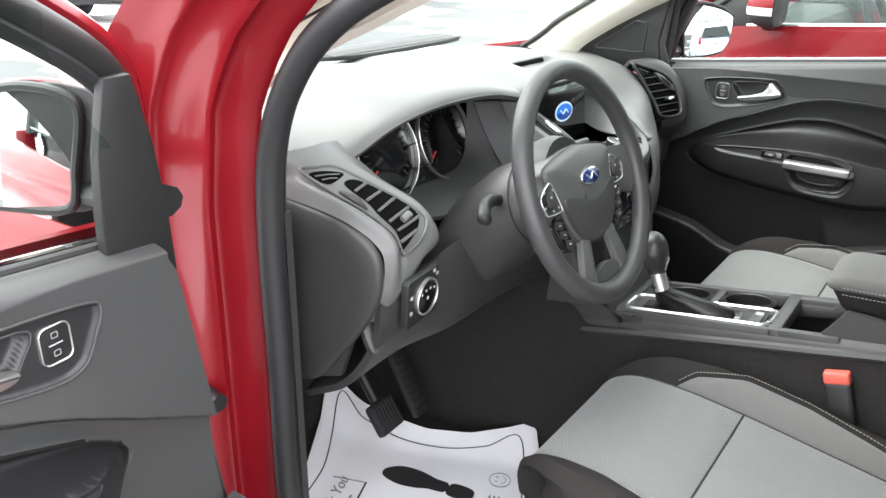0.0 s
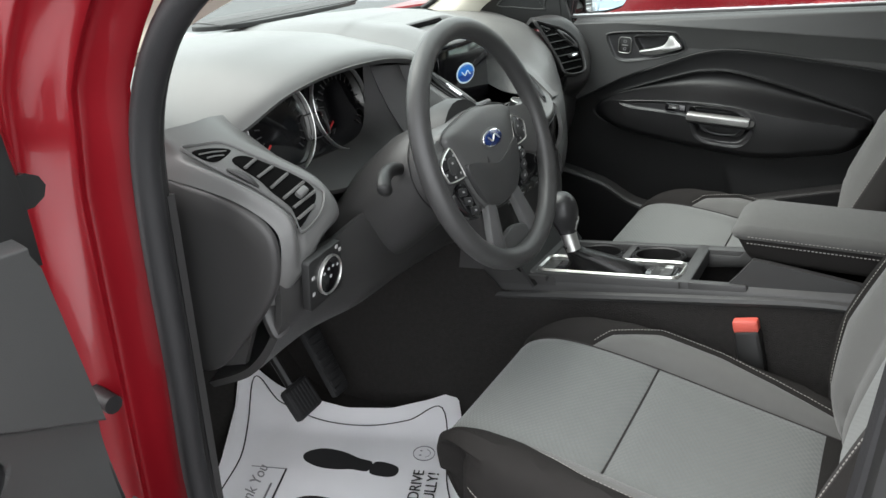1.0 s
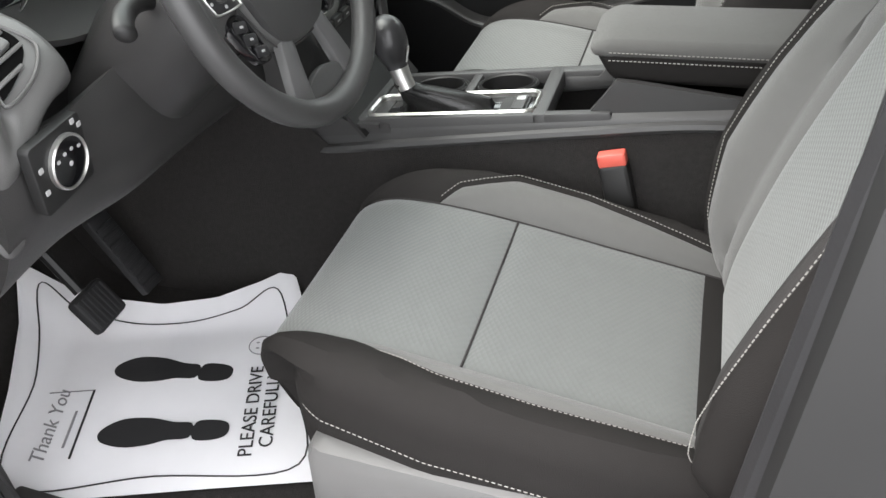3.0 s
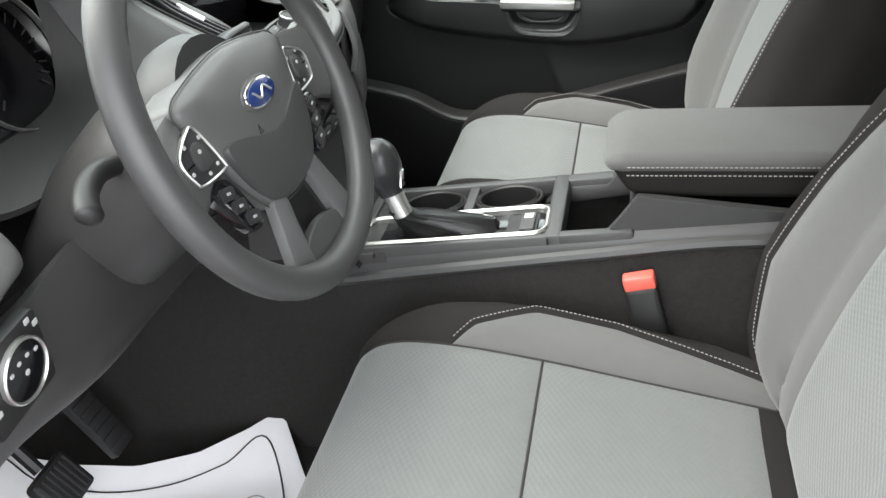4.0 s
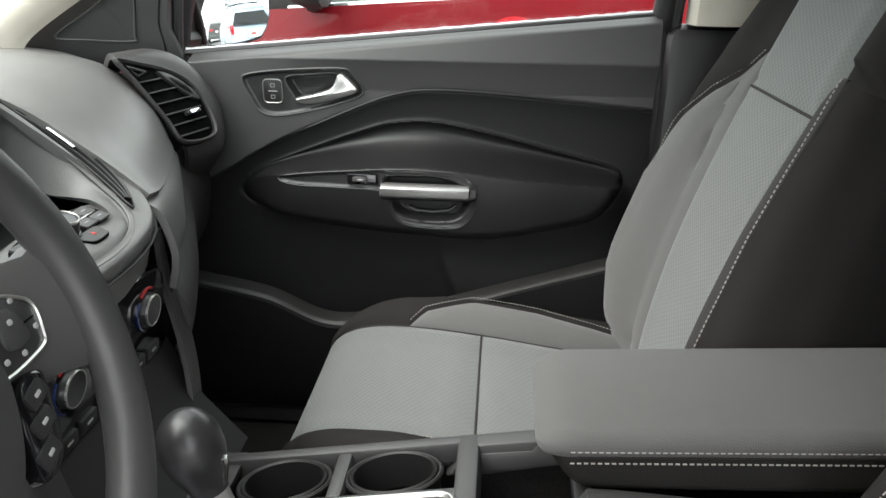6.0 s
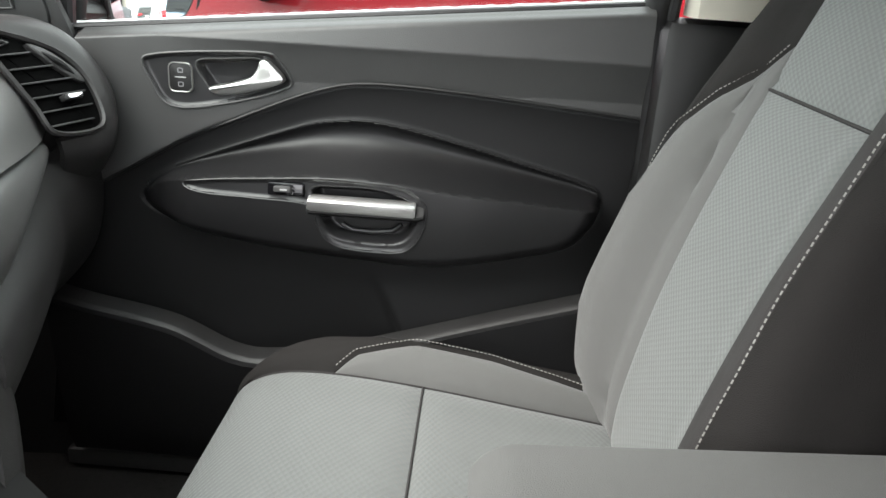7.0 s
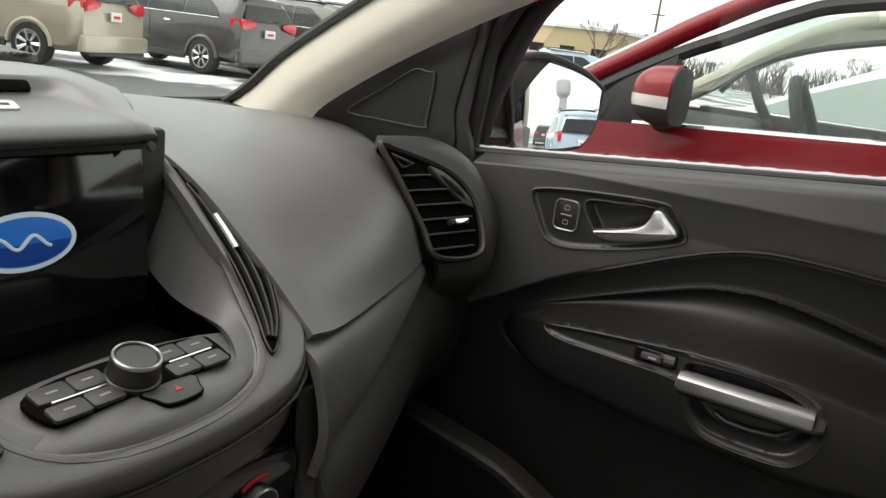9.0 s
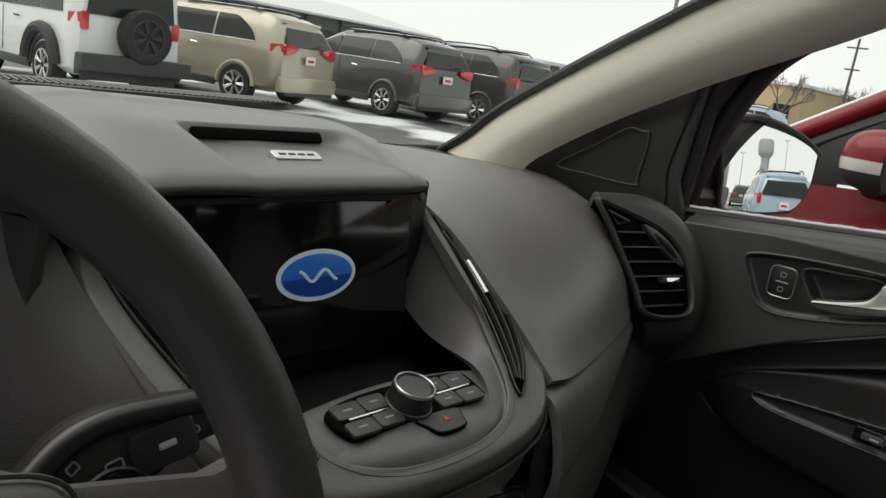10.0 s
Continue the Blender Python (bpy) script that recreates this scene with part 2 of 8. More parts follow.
def ringplate(outline, width, t, bev, M, bm=None):
    """A frame that follows a closed outline, width wide to its inside."""
    mk = lambda d, z: [M @ Vector((p[0], p[1], z)) for p in (offset2(outline, d) if d else outline)]
    rings = [mk(0, 0), mk(0, t - bev), mk(bev, t), mk(width - bev, t), mk(width, t - bev), mk(width, 0)]
    rings.append(rings[0])
    bm = loft(rings, caps=False, bm=bm)
    bmesh.ops.remove_doubles(bm, verts=bm.verts, dist=1e-6)
    return bm


def rrect(w, h, r, n=4, cx=0, cy=0):
    out = []
    for qx, qy, a0 in ((1, 1, 0), (-1, 1, 90), (-1, -1, 180), (1, -1, 270)):
        for i in range(n + 1):
            a = radians(a0 + 90 * i / n)
            out.append((cx + qx * (w / 2 - r) + r * math.cos(a), cy + qy * (h / 2 - r) + r * math.sin(a)))
    return out


def oval(a, b, n=28, cx=0, cy=0):
    return [(cx + a * math.cos(2 * math.pi * i / n), cy + b * math.sin(2 * math.pi * i / n)) for i in range(n)]


def rounded(points, n=40):
    return [(p.x, p.y) for p in cr([(*p, 0) for p in points], n, closed=True)]


def frame3(origin, xdir, ydir):
    """A placing matrix: local x and y along the given ways, z out of the plane."""
    x = Vector(xdir).normalized()
    z = x.cross(Vector(ydir)).normalized()
    y = z.cross(x)
    m = Matrix((x, y, z)).transposed().to_4x4()
    m.translation = Vector(origin)
    return m


def box(lo, hi, bev=0.0, M=None, bm=None):
    w, h, t = (hi[i] - lo[i] for i in range(3))
    m = Matrix.Translation(((lo[0] + hi[0]) / 2, (lo[1] + hi[1]) / 2, lo[2]))
    if M is not None:
        m = M @ m
    bev = min(bev, w / 2.2, h / 2.2, t / 2.2)
    return slab(rrect(w, h, bev, 2) if bev else [(w / 2, h / 2), (-w / 2, h / 2), (-w / 2, -h / 2), (w / 2, -h / 2)], t, max(bev, 1e-4), m, bm)


def dashes(path, length, gap, r, bm=None, lift=(0, 0, 0)):
    """A row of stitches along a path."""
    bm = bm or bmesh.new()
    P = [Vector(p) + Vector(lift) for p in path]
    d = [0.0]
    for a, b in zip(P, P[1:]):
        d.append(d[-1] + (b - a).length)
    at = lambda s: Vector([float(np.interp(s, d, [p[k] for p in P])) for k in range(3)])
    s = 0.0
    while s + length < d[-1]:
        tube([at(s), at(s + length * 0.5), at(s + length)], r, 5, bm=bm)
        s += length + gap
    return bm


def words(body, size, M, mat, name="lettering", parent=None, label="", thick=0.0004, spacing=1.0, shear=0.0):
    cu = bpy.data.curves.new(name, "FONT")
    cu.body, cu.size, cu.extrude, cu.align_x, cu.align_y = body, size, thick, "CENTER", "CENTER"
    cu.space_character, cu.shear = spacing, shear
    tmp = bpy.data.objects.new(name + "_src", cu)
    me = bpy.data.meshes.new_from_object(tmp)
    bpy.data.objects.remove(tmp)
    me.materials.append(mat)
    ob = new(name, me)
    if parent is not None:
        attach(ob, parent)
    ob.matrix_basis = M
    if label:
        tagged(ob, label=label)
    return ob


def sheet(rows, nu, nv, thick):
    """As stations(), sampled without steps."""
    prof = [cr(r, 40) for r in rows]

    def fn(u, v):
        f = v * 39
        j = min(int(f), 38)
        pts = [p[j].lerp(p[j + 1], f - j) for p in prof]
        k = len(pts)
        g = u * (k - 1)
        i = min(int(g), k - 2)
        t = g - i
        b, c = pts[i], pts[i + 1]
        a = pts[i - 1] if i > 0 else b * 2 - c
        d = pts[i + 2] if i + 2 < k else c * 2 - b
        return 0.5 * ((2 * b) + (c - a) * t + (2 * a - 5 * b + 4 * c - d) * t * t + (3 * b - a - 3 * c + d) * t ** 3)
    return patch(fn, nu, nv, thick)


# ---- the car's floor, sides and roof ----
FLOOR = 0.385


def floor_fn(u, v):
    x = lerp(-0.73, 0.73, u)
    y = lerp(-2.0, 0.92, v)
    z = FLOOR + 0.42 * smooth01((y - 0.52) / 0.42)
    if abs(x - 0.02) < 0.16 and y > -1.9:
        z += 0.12 * smooth01((0.16 - abs(x - 0.02)) / 0.05)
    return (x, y, z)


carpet = solid("floor", patch(floor_fn, 70, 60, 0.02), CARPET, "dark charcoal carpet on the cabin floor", "carpet", kind="structure")

body = thing("car_body", "red painted body shell round the open driver's doorway", "car body", kind="structure", at=(0, 0, 0.2))


def mirrored(points, s):
    return [(p[0] * s, p[1], p[2]) for p in points]


PILLAR = [(0.70, 0.72, 1.13), (0.69, 0.52, 1.23), (0.665, 0.32, 1.355), (0.64, 0.12, 1.445), (0.615, -0.06, 1.525), (0.59, -0.22, 1.575)]


EDGE_F = [(0.668, 0.76, 1.125), (0.664, 0.68, 1.175), (0.652, 0.594, 1.238), (0.640, 0.444, 1.327), (0.632, 0.333, 1.388), (0.625, 0.256, 1.428), (0.60, 0.05, 1.515), (0.57, -0.16, 1.580)]
EDGE_R = [(0.655, 0.556, 1.118), (0.655, 0.540, 1.152), (0.658, 0.500, 1.186), (0.660, 0.40, 1.248), (0.658, 0.285, 1.308), (0.650, 0.17, 1.360), (0.640, -0.02, 1.445), (0.62, -0.2, 1.520)]


def pillar_rows(s):
    f, r = cr(EDGE_F, 30), cr(EDGE_R, 30)
    rows = []
    for k, bulge in ((0, 0), (0.2, 0.014), (0.5, 0.024), (0.8, 0.014), (1, 0)):
        rows.append([((lerp(a.x, b.x, k) - bulge) * s, lerp(a.y, b.y, k), lerp(a.z, b.z, k) - bulge * 0.4) for a, b in zip(f, r)])
    return rows


for s in (1, -1):
    part("pillar_trim", sheet(pillar_rows(s), 16, 39, 0.012 * s), BEIGE, body, "beige cloth-faced windscreen pillar trim")
    part("pillar", tube(mirrored([(p[0] + (0.07 if s < 0 else 0.105), p[1] + 0.03, p[2] + (0.035 if s < 0 else -0.005)) for p in map(tuple, cr(PILLAR, 30))], s), 0.045, 12), RED, body, "glossy red outer windscreen pillar")
    part("windscreen_band", tube(mirrored([(p.x - 0.002, p.y + 0.006, p.z + 0.004) for p in cr(EDGE_F, 40)], s), 0.008, 8), RUBBER, body, "black edge band of the windscreen")
    # rear side of the shell: panel below, glass above
    part("rear_side_panel", box((0.74 if s > 0 else -0.80, -2.05, 0.30), (0.80 if s > 0 else -0.74, -0.74, 1.20), 0.02), BLACK, body)
    pane = part("rear_side_glass", box((0.72 if s > 0 else -0.726, -1.95, 1.20), (0.726 if s > 0 else -0.72, -0.76, 1.58), 0), TINTED, body)
    part("rear_pillar", box((0.66 if s > 0 else -0.76, -2.1, 1.15), (0.76 if s > 0 else -0.66, -1.9, 1.62), 0.02), BEIGE, body)
    # sill under the door
    part("sill", tube([(s * 0.80, 0.42, 0.36), (s * 0.80, -0.2, 0.35), (s * 0.80, -0.75, 0.36)], 0.07, 14, flat=0.85), RED, body, "red painted door sill")
    part("sill_plate", box((0.69 if s > 0 else -0.79, -0.72, 0.395), (0.79 if s > 0 else -0.69, 0.36, 0.424), 0.008), DASHLOW, body, "dark plastic sill plate")
    # middle pillar: dark foot, beige head
    part("middle_pillar_foot", box((0.69 if s > 0 else -0.77, -0.74, 0.40), (0.77 if s > 0 else -0.69, -0.560, 1.207), 0.02), BLACK, body, "black lower middle pillar trim")
    part("middle_pillar_head", box((0.665 if s > 0 else -0.75, -0.72, 1.210), (0.75 if s > 0 else -0.665, -0.59, 1.60), 0.02), BEIGE, body, "beige upper middle pillar trim")
    part("middle_pillar_seal", tube(mirrored([(0.735, -0.572, 0.45), (0.738, -0.560, 0.8), (0.738, -0.565, 1.1), (0.728, -0.575, 1.3), (0.69, -0.58, 1.58)], s), 0.014, 8), RUBBER, body)

part("tailgate", box((-0.74, -2.16, 0.35), (0.74, -2.08, 1.05), 0.02), BLACK, body)
part("tailgate_glass", box((-0.66, -2.12, 1.05), (0.66, -2.112, 1.56), 0), TINTED, body)


def roof_fn(u, v):
    x = lerp(-0.66, 0.66, u)
    y = lerp(-2.12, -0.14, v)
    return (x, y, 1.655 - 0.13 * (x / 0.66) ** 4 * 0.6 - 0.07 * ((v - 0.45) / 0.55) ** 2)


headliner = solid("ceiling", patch(roof_fn, 20, 24, 0.02), BEIGE, "pale beige cloth headliner", "headliner", kind="structure")
part("roof", patch(lambda u, v: Vector(roof_fn(u, v)) * 1.0 + Vector(((u - 0.5) * 0.1, 0, 0.03)), 20, 24, 0.006), RED, body, "red painted roof")

# windscreen
WS_TOP = 1.585


def ws_fn(u, v):
    q = (u - 0.5) * 2
    base = V(q * 0.74, 1.00 - 0.24 * q * q, 1.125)
    top = V(q * 0.60, -0.17 - 0.05 * q * q, WS_TOP)
    p = base.lerp(top, v)
    p.z += 0.05 * math.sin(math.pi * v) * (1 - 0.5 * q * q)
    return p


windscreen = part("windscreen", patch(ws_fn, 20, 14, 0.005), CLEAR, body, "clear windscreen glass")
windscreen.visible_shadow = False
part("windscreen_band", patch(lambda u, v: Vector(ws_fn(u, v * (0.03 + 0.06 * abs(2 * u - 1) ** 8))) - V(0, 0.004, 0.008), 24, 2, 0.004), BLACK, body, "black edge band at the foot of the windscreen")
for s in (0, 1):
    part("windscreen_edge", patch(lambda u, v: Vector(ws_fn(s + (0.5 - s) * 0.03 * u, v)) - V(0, 0.004, 0.008), 2, 24, 0.004), BLACK, body, "black edge band along the windscreen")

# bonnet and wings ahead of the windscreen


def bonnet_fn(u, v):
    q = (u - 0.5) * 2
    y = lerp(0.98 - 0.22 * q * q, 1.95, v)
    return (q * (0.80 - 0.05 * v), y, 0.885 - 0.12 * v ** 2 - 0.05 * q ** 4)


part("bonnet", patch(bonnet_fn, 22, 16, 0.01), RED, body, "red bonnet ahead of the windscreen")
for s in (1, -1):
    part("front_wing", patch(lambda u, v: (s * (0.80 + 0.10 * math.sin(u * math.pi * 0.6)), lerp(0.52, 1.95, v), lerp(0.97 - 0.12 * v * v, 0.45, u)), 12, 12, 0.01 * s), RED, body, "red front wing")
part("firewall", box((-0.76, 0.93, 0.35), (0.76, 0.96, 1.10), 0.01), BLACK, body)

# driver's hinge pillar: red jamb with folded ridges and the rubber door seal


def jamb_fn(u, v):
    z = lerp(1.42, 0.36, v)
    x = lerp(-0.775, -0.905, u)
    y0 = interp(z, (0.36, 0.6, 1.1, 1.25, 1.34, 1.42), (0.30, 0.305, 0.300, 0.275, 0.22, 0.13))
    y = y0 + 0.02 + 0.19 * u ** 1.25 + 0.022 * math.exp(-((u - 0.42) / 0.07) ** 2) * -1 + 0.012 * math.exp(-((u - 0.72) / 0.06) ** 2) * -1
    return (x, y, z)


part("hinge_pillar", patch(jamb_fn, 44, 30, 0.02), RED, body, "red painted hinge pillar with folded ridges")
part("hinge_pillar_right", patch(lambda u, v: (-jamb_fn(u, v)[0], jamb_fn(u, v)[1], jamb_fn(u, v)[2]), 20, 20, -0.02), RED, body, "red painted hinge pillar")
SEAL = [(-0.70, -0.03, 1.500), (-0.735, 0.06, 1.435), (-0.758, 0.165, 1.375), (-0.768, 0.235, 1.305), (-0.770, 0.288, 1.20), (-0.770, 0.305, 1.06), (-0.770, 0.305, 0.85), (-0.772, 0.305, 0.62), (-0.776, 0.27, 0.47), (-0.778, 0.16, 0.43), (-0.778, -0.20, 0.42), (-0.778, -0.5, 0.43)]
for s in (1, -1):
    q = [(x * s, y + (0.030 if s < 0 else 0.0), z + (0.030 if s < 0 and z > 1.25 else 0.0)) for x, y, z in SEAL]
    part("door_seal", tube(cr([(x - 0.010 * s, y - 0.012, z) for x, y, z in q], 70), 0.019, 10), RUBBER, body, "black rubber door seal")
    part("door_seal_lip", tube(cr([(x + 0.022 * s, y + 0.004, z) for x, y, z in q], 70), 0.011, 8), BLACK, body)
    part("kick_trim", patch(lambda u, v: (s * -lerp(0.736, 0.67, u), lerp(0.295, 0.98, u), lerp(0.36, 1.09, v)), 8, 10, 0.012 * s), DASHLOW, body, "grey plastic kick panel")
part("door_bumper", tube([(-0.845, 0.40, 0.80), (-0.85, 0.375, 0.80), (-0.852, 0.352, 0.80)], 0.014, 10), RUBBER, body, "small rubber door check")


# ---- front seats ----
def seat(cx, dz, label, dyb):
    """A front seat with cloth centre panels, grey bolsters and dark flanks."""
    st = thing("front_seat", label, "car seat", "front seats", at=(cx, -0.3, FLOOR))
    KS = (0, 0.10, 0.157, 0.192, 0.235, 0.272, 0.34, 0.46)
    KX = (0, 0.10, 0.157, 0.186, 0.222, 0.243, 0.246, 0.222)
    KH = (0, 0.000, 0.004, 0.026, 0.036, 0.016, -0.05, -0.17)
    cush = cr([(0, -0.60, 0.66), (0, -0.42, 0.683), (0, -0.27, 0.703), (0, -0.14, 0.714), (0, -0.065, 0.708), (0, -0.026, 0.682), (0, -0.024, 0.63), (0, -0.056, 0.56)], 60)
    back = cr([(0, -0.535 + dyb, 0.66), (0, -0.542 + dyb, 0.76), (0, -0.575 + dyb, 0.92), (0, -0.635 + dyb, 1.11), (0, -0.70 + dyb, 1.28), (0, -0.735 + dyb, 1.36)], 60)

    core = 0.157

    def place(line, s, v, bulge, widen):
        f = max(0.0, min(1.0, v)) * (len(line) - 1)
        i = min(int(f), len(line) - 2)
        p = line[i].lerp(line[i + 1], f - i)
        t = (line[i + 1] - line[i]).normalized()
        n = Vector((0, -t.z, t.y)) if line is cush else Vector((0, t.z, -t.y))
        if line is cush:
            n = -n if n.z < 0 and i < 40 else n
        a = abs(s)
        x = interp(a, KS, KX)
        x = (min(x, core) + max(0.0, x - core) * widen(v)[1]) * widen(v)[0] * (1 if s >= 0 else -1)
        h = interp(a, KS, KH)
        if h > 0:
            return Vector((cx + x, p.y, p.z + dz)) + n * h * bulge(v)
        if line is cush:
            return Vector((cx + x, p.y - 0.050 * smooth01((v - 0.45) / 0.30) * smooth01((a - 0.105) / 0.07), p.z + dz + h * (1 - 0.45 * smooth01((v - 0.70) / 0.28))))
        return Vector((cx + x, p.y, p.z + dz)) + n * h

    cb = lambda v: interp(v, (0, 0.12, 0.35, 0.5, 0.65, 1), (0.9, 1.1, 1.0, 0.7, 0.25, 0))
    cw = lambda v: (interp(v, (0, 0.3, 0.7, 1), (0.97, 1.0, 1.0, 0.97)), interp(v, (0, 0.15, 0.3, 0.45, 0.6, 0.7, 0.8, 1), (0.8, 0.95, 1.0, 0.82, 0.34, 0.12, 0.05, 0.02)))
    bb = lambda v: interp(v, (0, 0.15, 0.3, 0.5, 0.75, 1), (0.4, 1.3, 1.7, 1.4, 0.6, 0.1))
    bw = lambda v: (interp(v, (0, 0.15, 0.35, 0.6, 0.8, 1), (0.92, 0.97, 0.98, 0.95, 0.90, 0.84)), interp(v, (0, 0.12, 0.3, 0.45, 0.6, 0.8, 1), (0.9, 1.25, 1.35, 1.15, 0.95, 0.7, 0.5)))

    def region(name, line, s0, s1, v0, v1, mat, nu, nv, bulge, widen, puff, label=""):
        """s0, s1: functions of v; a panel puffed up between its seams."""
        def fn(u, w):
            v = lerp(v0, v1, w)
            s = lerp(s0(v), s1(v), u)
            p = place(line, s, v, bulge, widen)
            e = 1e-3
            du = place(line, s + e, v, bulge, widen) - place(line, s - e, v, bulge, widen)
            dv = place(line, s, min(1, v + e), bulge, widen) - place(line, s, max(0, v - e), bulge, widen)
            n = du.cross(dv)
            n = n.normalized() if n.length > 0 else Vector((0, 0, 1))
            mid = (place(line, e, v, bulge, widen) - place(line, -e, v, bulge, widen)).cross(dv)
            if mid.dot(Vector((0, 0.9, 0.4)) if line is back else Vector((0, 0.3, 1))) < 0:
                n = -n
            edge = min(u, 1 - u) * abs(s1(v) - s0(v))
            edge2 = min(w, 1 - w) * abs(v1 - v0) * 0.7
            return p + n * puff * (min(1, edge / 0.022) ** 0.5 * min(1, edge2 / 0.022) ** 0.5)
        return part(name, patch(fn, nu, nv, 0.004), mat, st, label)

    c = lambda k: (lambda v: k)
    vs = 0.288
    region("cushion_rear", cush, c(-0.157), c(0.157), 0.0, 0.048, DARKCLOTH, 20, 6, cb, cw, 0.002)
    region("cushion_panel", cush, c(-0.157), c(0.157), 0.048, vs, FABRIC, 24, 26, cb, cw, 0.007)
    region("cushion_panel", cush, c(-0.157), c(0.157), vs, 0.90, FABRIC, 24, 34, cb, cw, 0.007)
    region("cushion_front", cush, c(-0.157), c(0.157), 0.90, 1.0, DARKCLOTH, 20, 6, cb, cw, 0.003)
    for sg in (1, -1):
        line_out = lambda v: sg * interp(v, (0.0, 0.08, 0.2, 0.31, 0.39, 0.42), (0.180, 0.202, 0.226, 0.228, 0.19, 0.158) if sg > 0 else (0.195, 0.205, 0.208, 0.198, 0.175, 0.158))
        region("cushion_bolster", cush, c(sg * 0.157), line_out, 0.03, 0.42, FABRIC2, 10, 34, cb, cw, 0.006, "mid-grey side bolster")
        region("cushion_flank", cush, lambda v: line_out(v) if v < 0.42 else sg * 0.157, c(sg * 0.46), 0.0, 0.985, DARKCLOTH, 16, 44, cb, cw, 0.004, "dark cloth flank with pale stitching")
        path = [place(cush, line_out(v) + sg * 0.006, v, cb, cw) + V(0, 0, 0.006) for v in np.linspace(0.03, 0.418, 110)]
        part("stitching", dashes(path, 0.0034, 0.0024, 0.0007), THREAD, st)
        path = [place(cush, sg * 0.335, v, cb, cw) + V(sg * 0.0095, 0.0, 0.0) for v in np.linspace(0.05, 0.86, 90)]
        part("stitching", dashes(path, 0.0042, 0.0030, 0.0007), THREAD, st)
    part("seat_base", box((cx - 0.215, -0.56, FLOOR + 0.03), (cx + 0.215, -0.10, 0.575 + dz), 0.03), BLACK, st, "black seat base and track cover")
    for v in (vs, 0.90):
        part("seam", tube([place(cush, q, v, cb, cw) + V(0, 0, 0.0015) for q in np.linspace(-0.157, 0.157, 20)], 0.0016, 6), DARKCLOTH2, st)
    part("seam", tube([place(back, q, 0.63, bb, bw) + V(0, 0.004, 0.001) for q in np.linspace(-0.143, 0.120, 20)], 0.0019, 6), DARKCLOTH2, st)
    for sg in (1, -1):
        part("seam", tube([place(cush, sg * 0.157, v, cb, cw) + V(0, 0, 0.001) for v in np.linspace(0.03, 0.90, 50)], 0.0014, 6), DARKCLOTH2, st)
        part("seam", tube([place(back, 0.120 if sg > 0 else -0.143, v, bb, bw) + V(0, 0.001, 0) for v in np.linspace(0.05, 0.99, 50)], 0.0014, 6), DARKCLOTH2, st)
    # backrest
    region("backrest_panel", back, c(-0.143), c(0.120), 0.03, 0.63, FABRIC, 22, 34, bb, bw, 0.007)
    region("backrest_panel", back, c(-0.143), c(0.120), 0.63, 0.99, FABRIC, 22, 16, bb, bw, 0.007)
    for sg in (1, -1):
        edge = lambda v: sg * interp(v, (0.0, 0.12, 0.3, 0.44, 0.55, 0.63, 0.68), ((0.178, 0.206, 0.221, 0.219, 0.204, 0.158, 0.121) if cx < 0 else (0.200, 0.232, 0.248, 0.246, 0.228, 0.168, 0.121)) if sg > 0 else (0.20, 0.222, 0.236, 0.238, 0.236, 0.234, 0.230))
        region("backrest_bolster", back, c(0.120 if sg > 0 else -0.143), edge, 0.03, 0.68, FABRIC2 if sg > 0 else DARKCLOTH2, 12, 36, bb, bw, 0.006, "mid-grey side bolster" if sg > 0 else "dark side bolster")
        region("backrest_flank", back, lambda v: edge(v) if v < 0.68 else (0.121 if sg > 0 else -0.144), c(sg * 0.46), 0.0, 1.0, DARKCLOTH, 16, 40, bb, bw, 0.004, "dark cloth flank with pale stitching")
        path = [place(back, edge(v) + sg * 0.004, v, bb, bw) + V(sg * (0.0 if sg > 0 else 0.0035), 0.006, 0.0055) for v in np.linspace(0.05, 0.678, 120)]
        part("stitching", dashes(path, 0.0034, 0.0024, 0.0007), THREAD, st)
    part("backrest_shell", patch(lambda u, v: V(cx + lerp(-0.20, 0.20, u), 0, 0) + V(0, back[min(59, int(v * 59))].y - 0.10, back[min(59, int(v * 59))].z + dz), 8, 20, 0.02), BLACK, st, "black plastic seat back shell")
    part("recliner_cover", box((cx - 0.28, -0.60, 0.50), (cx - 0.255, -0.42, 0.64 + dz), 0.012), DASHLOW, st, "grey plastic hinge cover")
    part("side_cover", box((cx - 0.262, -0.52, 0.42), (cx - 0.205, -0.105, 0.640 + dz), 0.022), DASH, st, "grey plastic seat side cover")
    return st


seat(-0.405, 0.0, "grey cloth driver's seat with dark stitched flanks", -0.035)
seat(0.335, 0.012, "grey cloth passenger seat with dark stitched flanks", 0.012)


# ---- dashboard ----
dash = thing("dashboard", "charcoal grained plastic dashboard with a hooded centre screen", "dashboard", at=(0, 0.4, 0.9))


def row(x, *yz):
    return [(x, y, z) for y, z in yz]


# low base that the pads sit on
part("base", sheet([row(x, (0.99 - 0.26 * (x / 0.7) ** 2, 1.125), (0.75, 1.135), (0.5, 1.12), (0.34, 1.06), (0.36, 0.95), (0.44, 0.80)) for x in (-0.70, -0.35, 0, 0.35, 0.70)], 24, 24, 0.01), BLACK, dash)
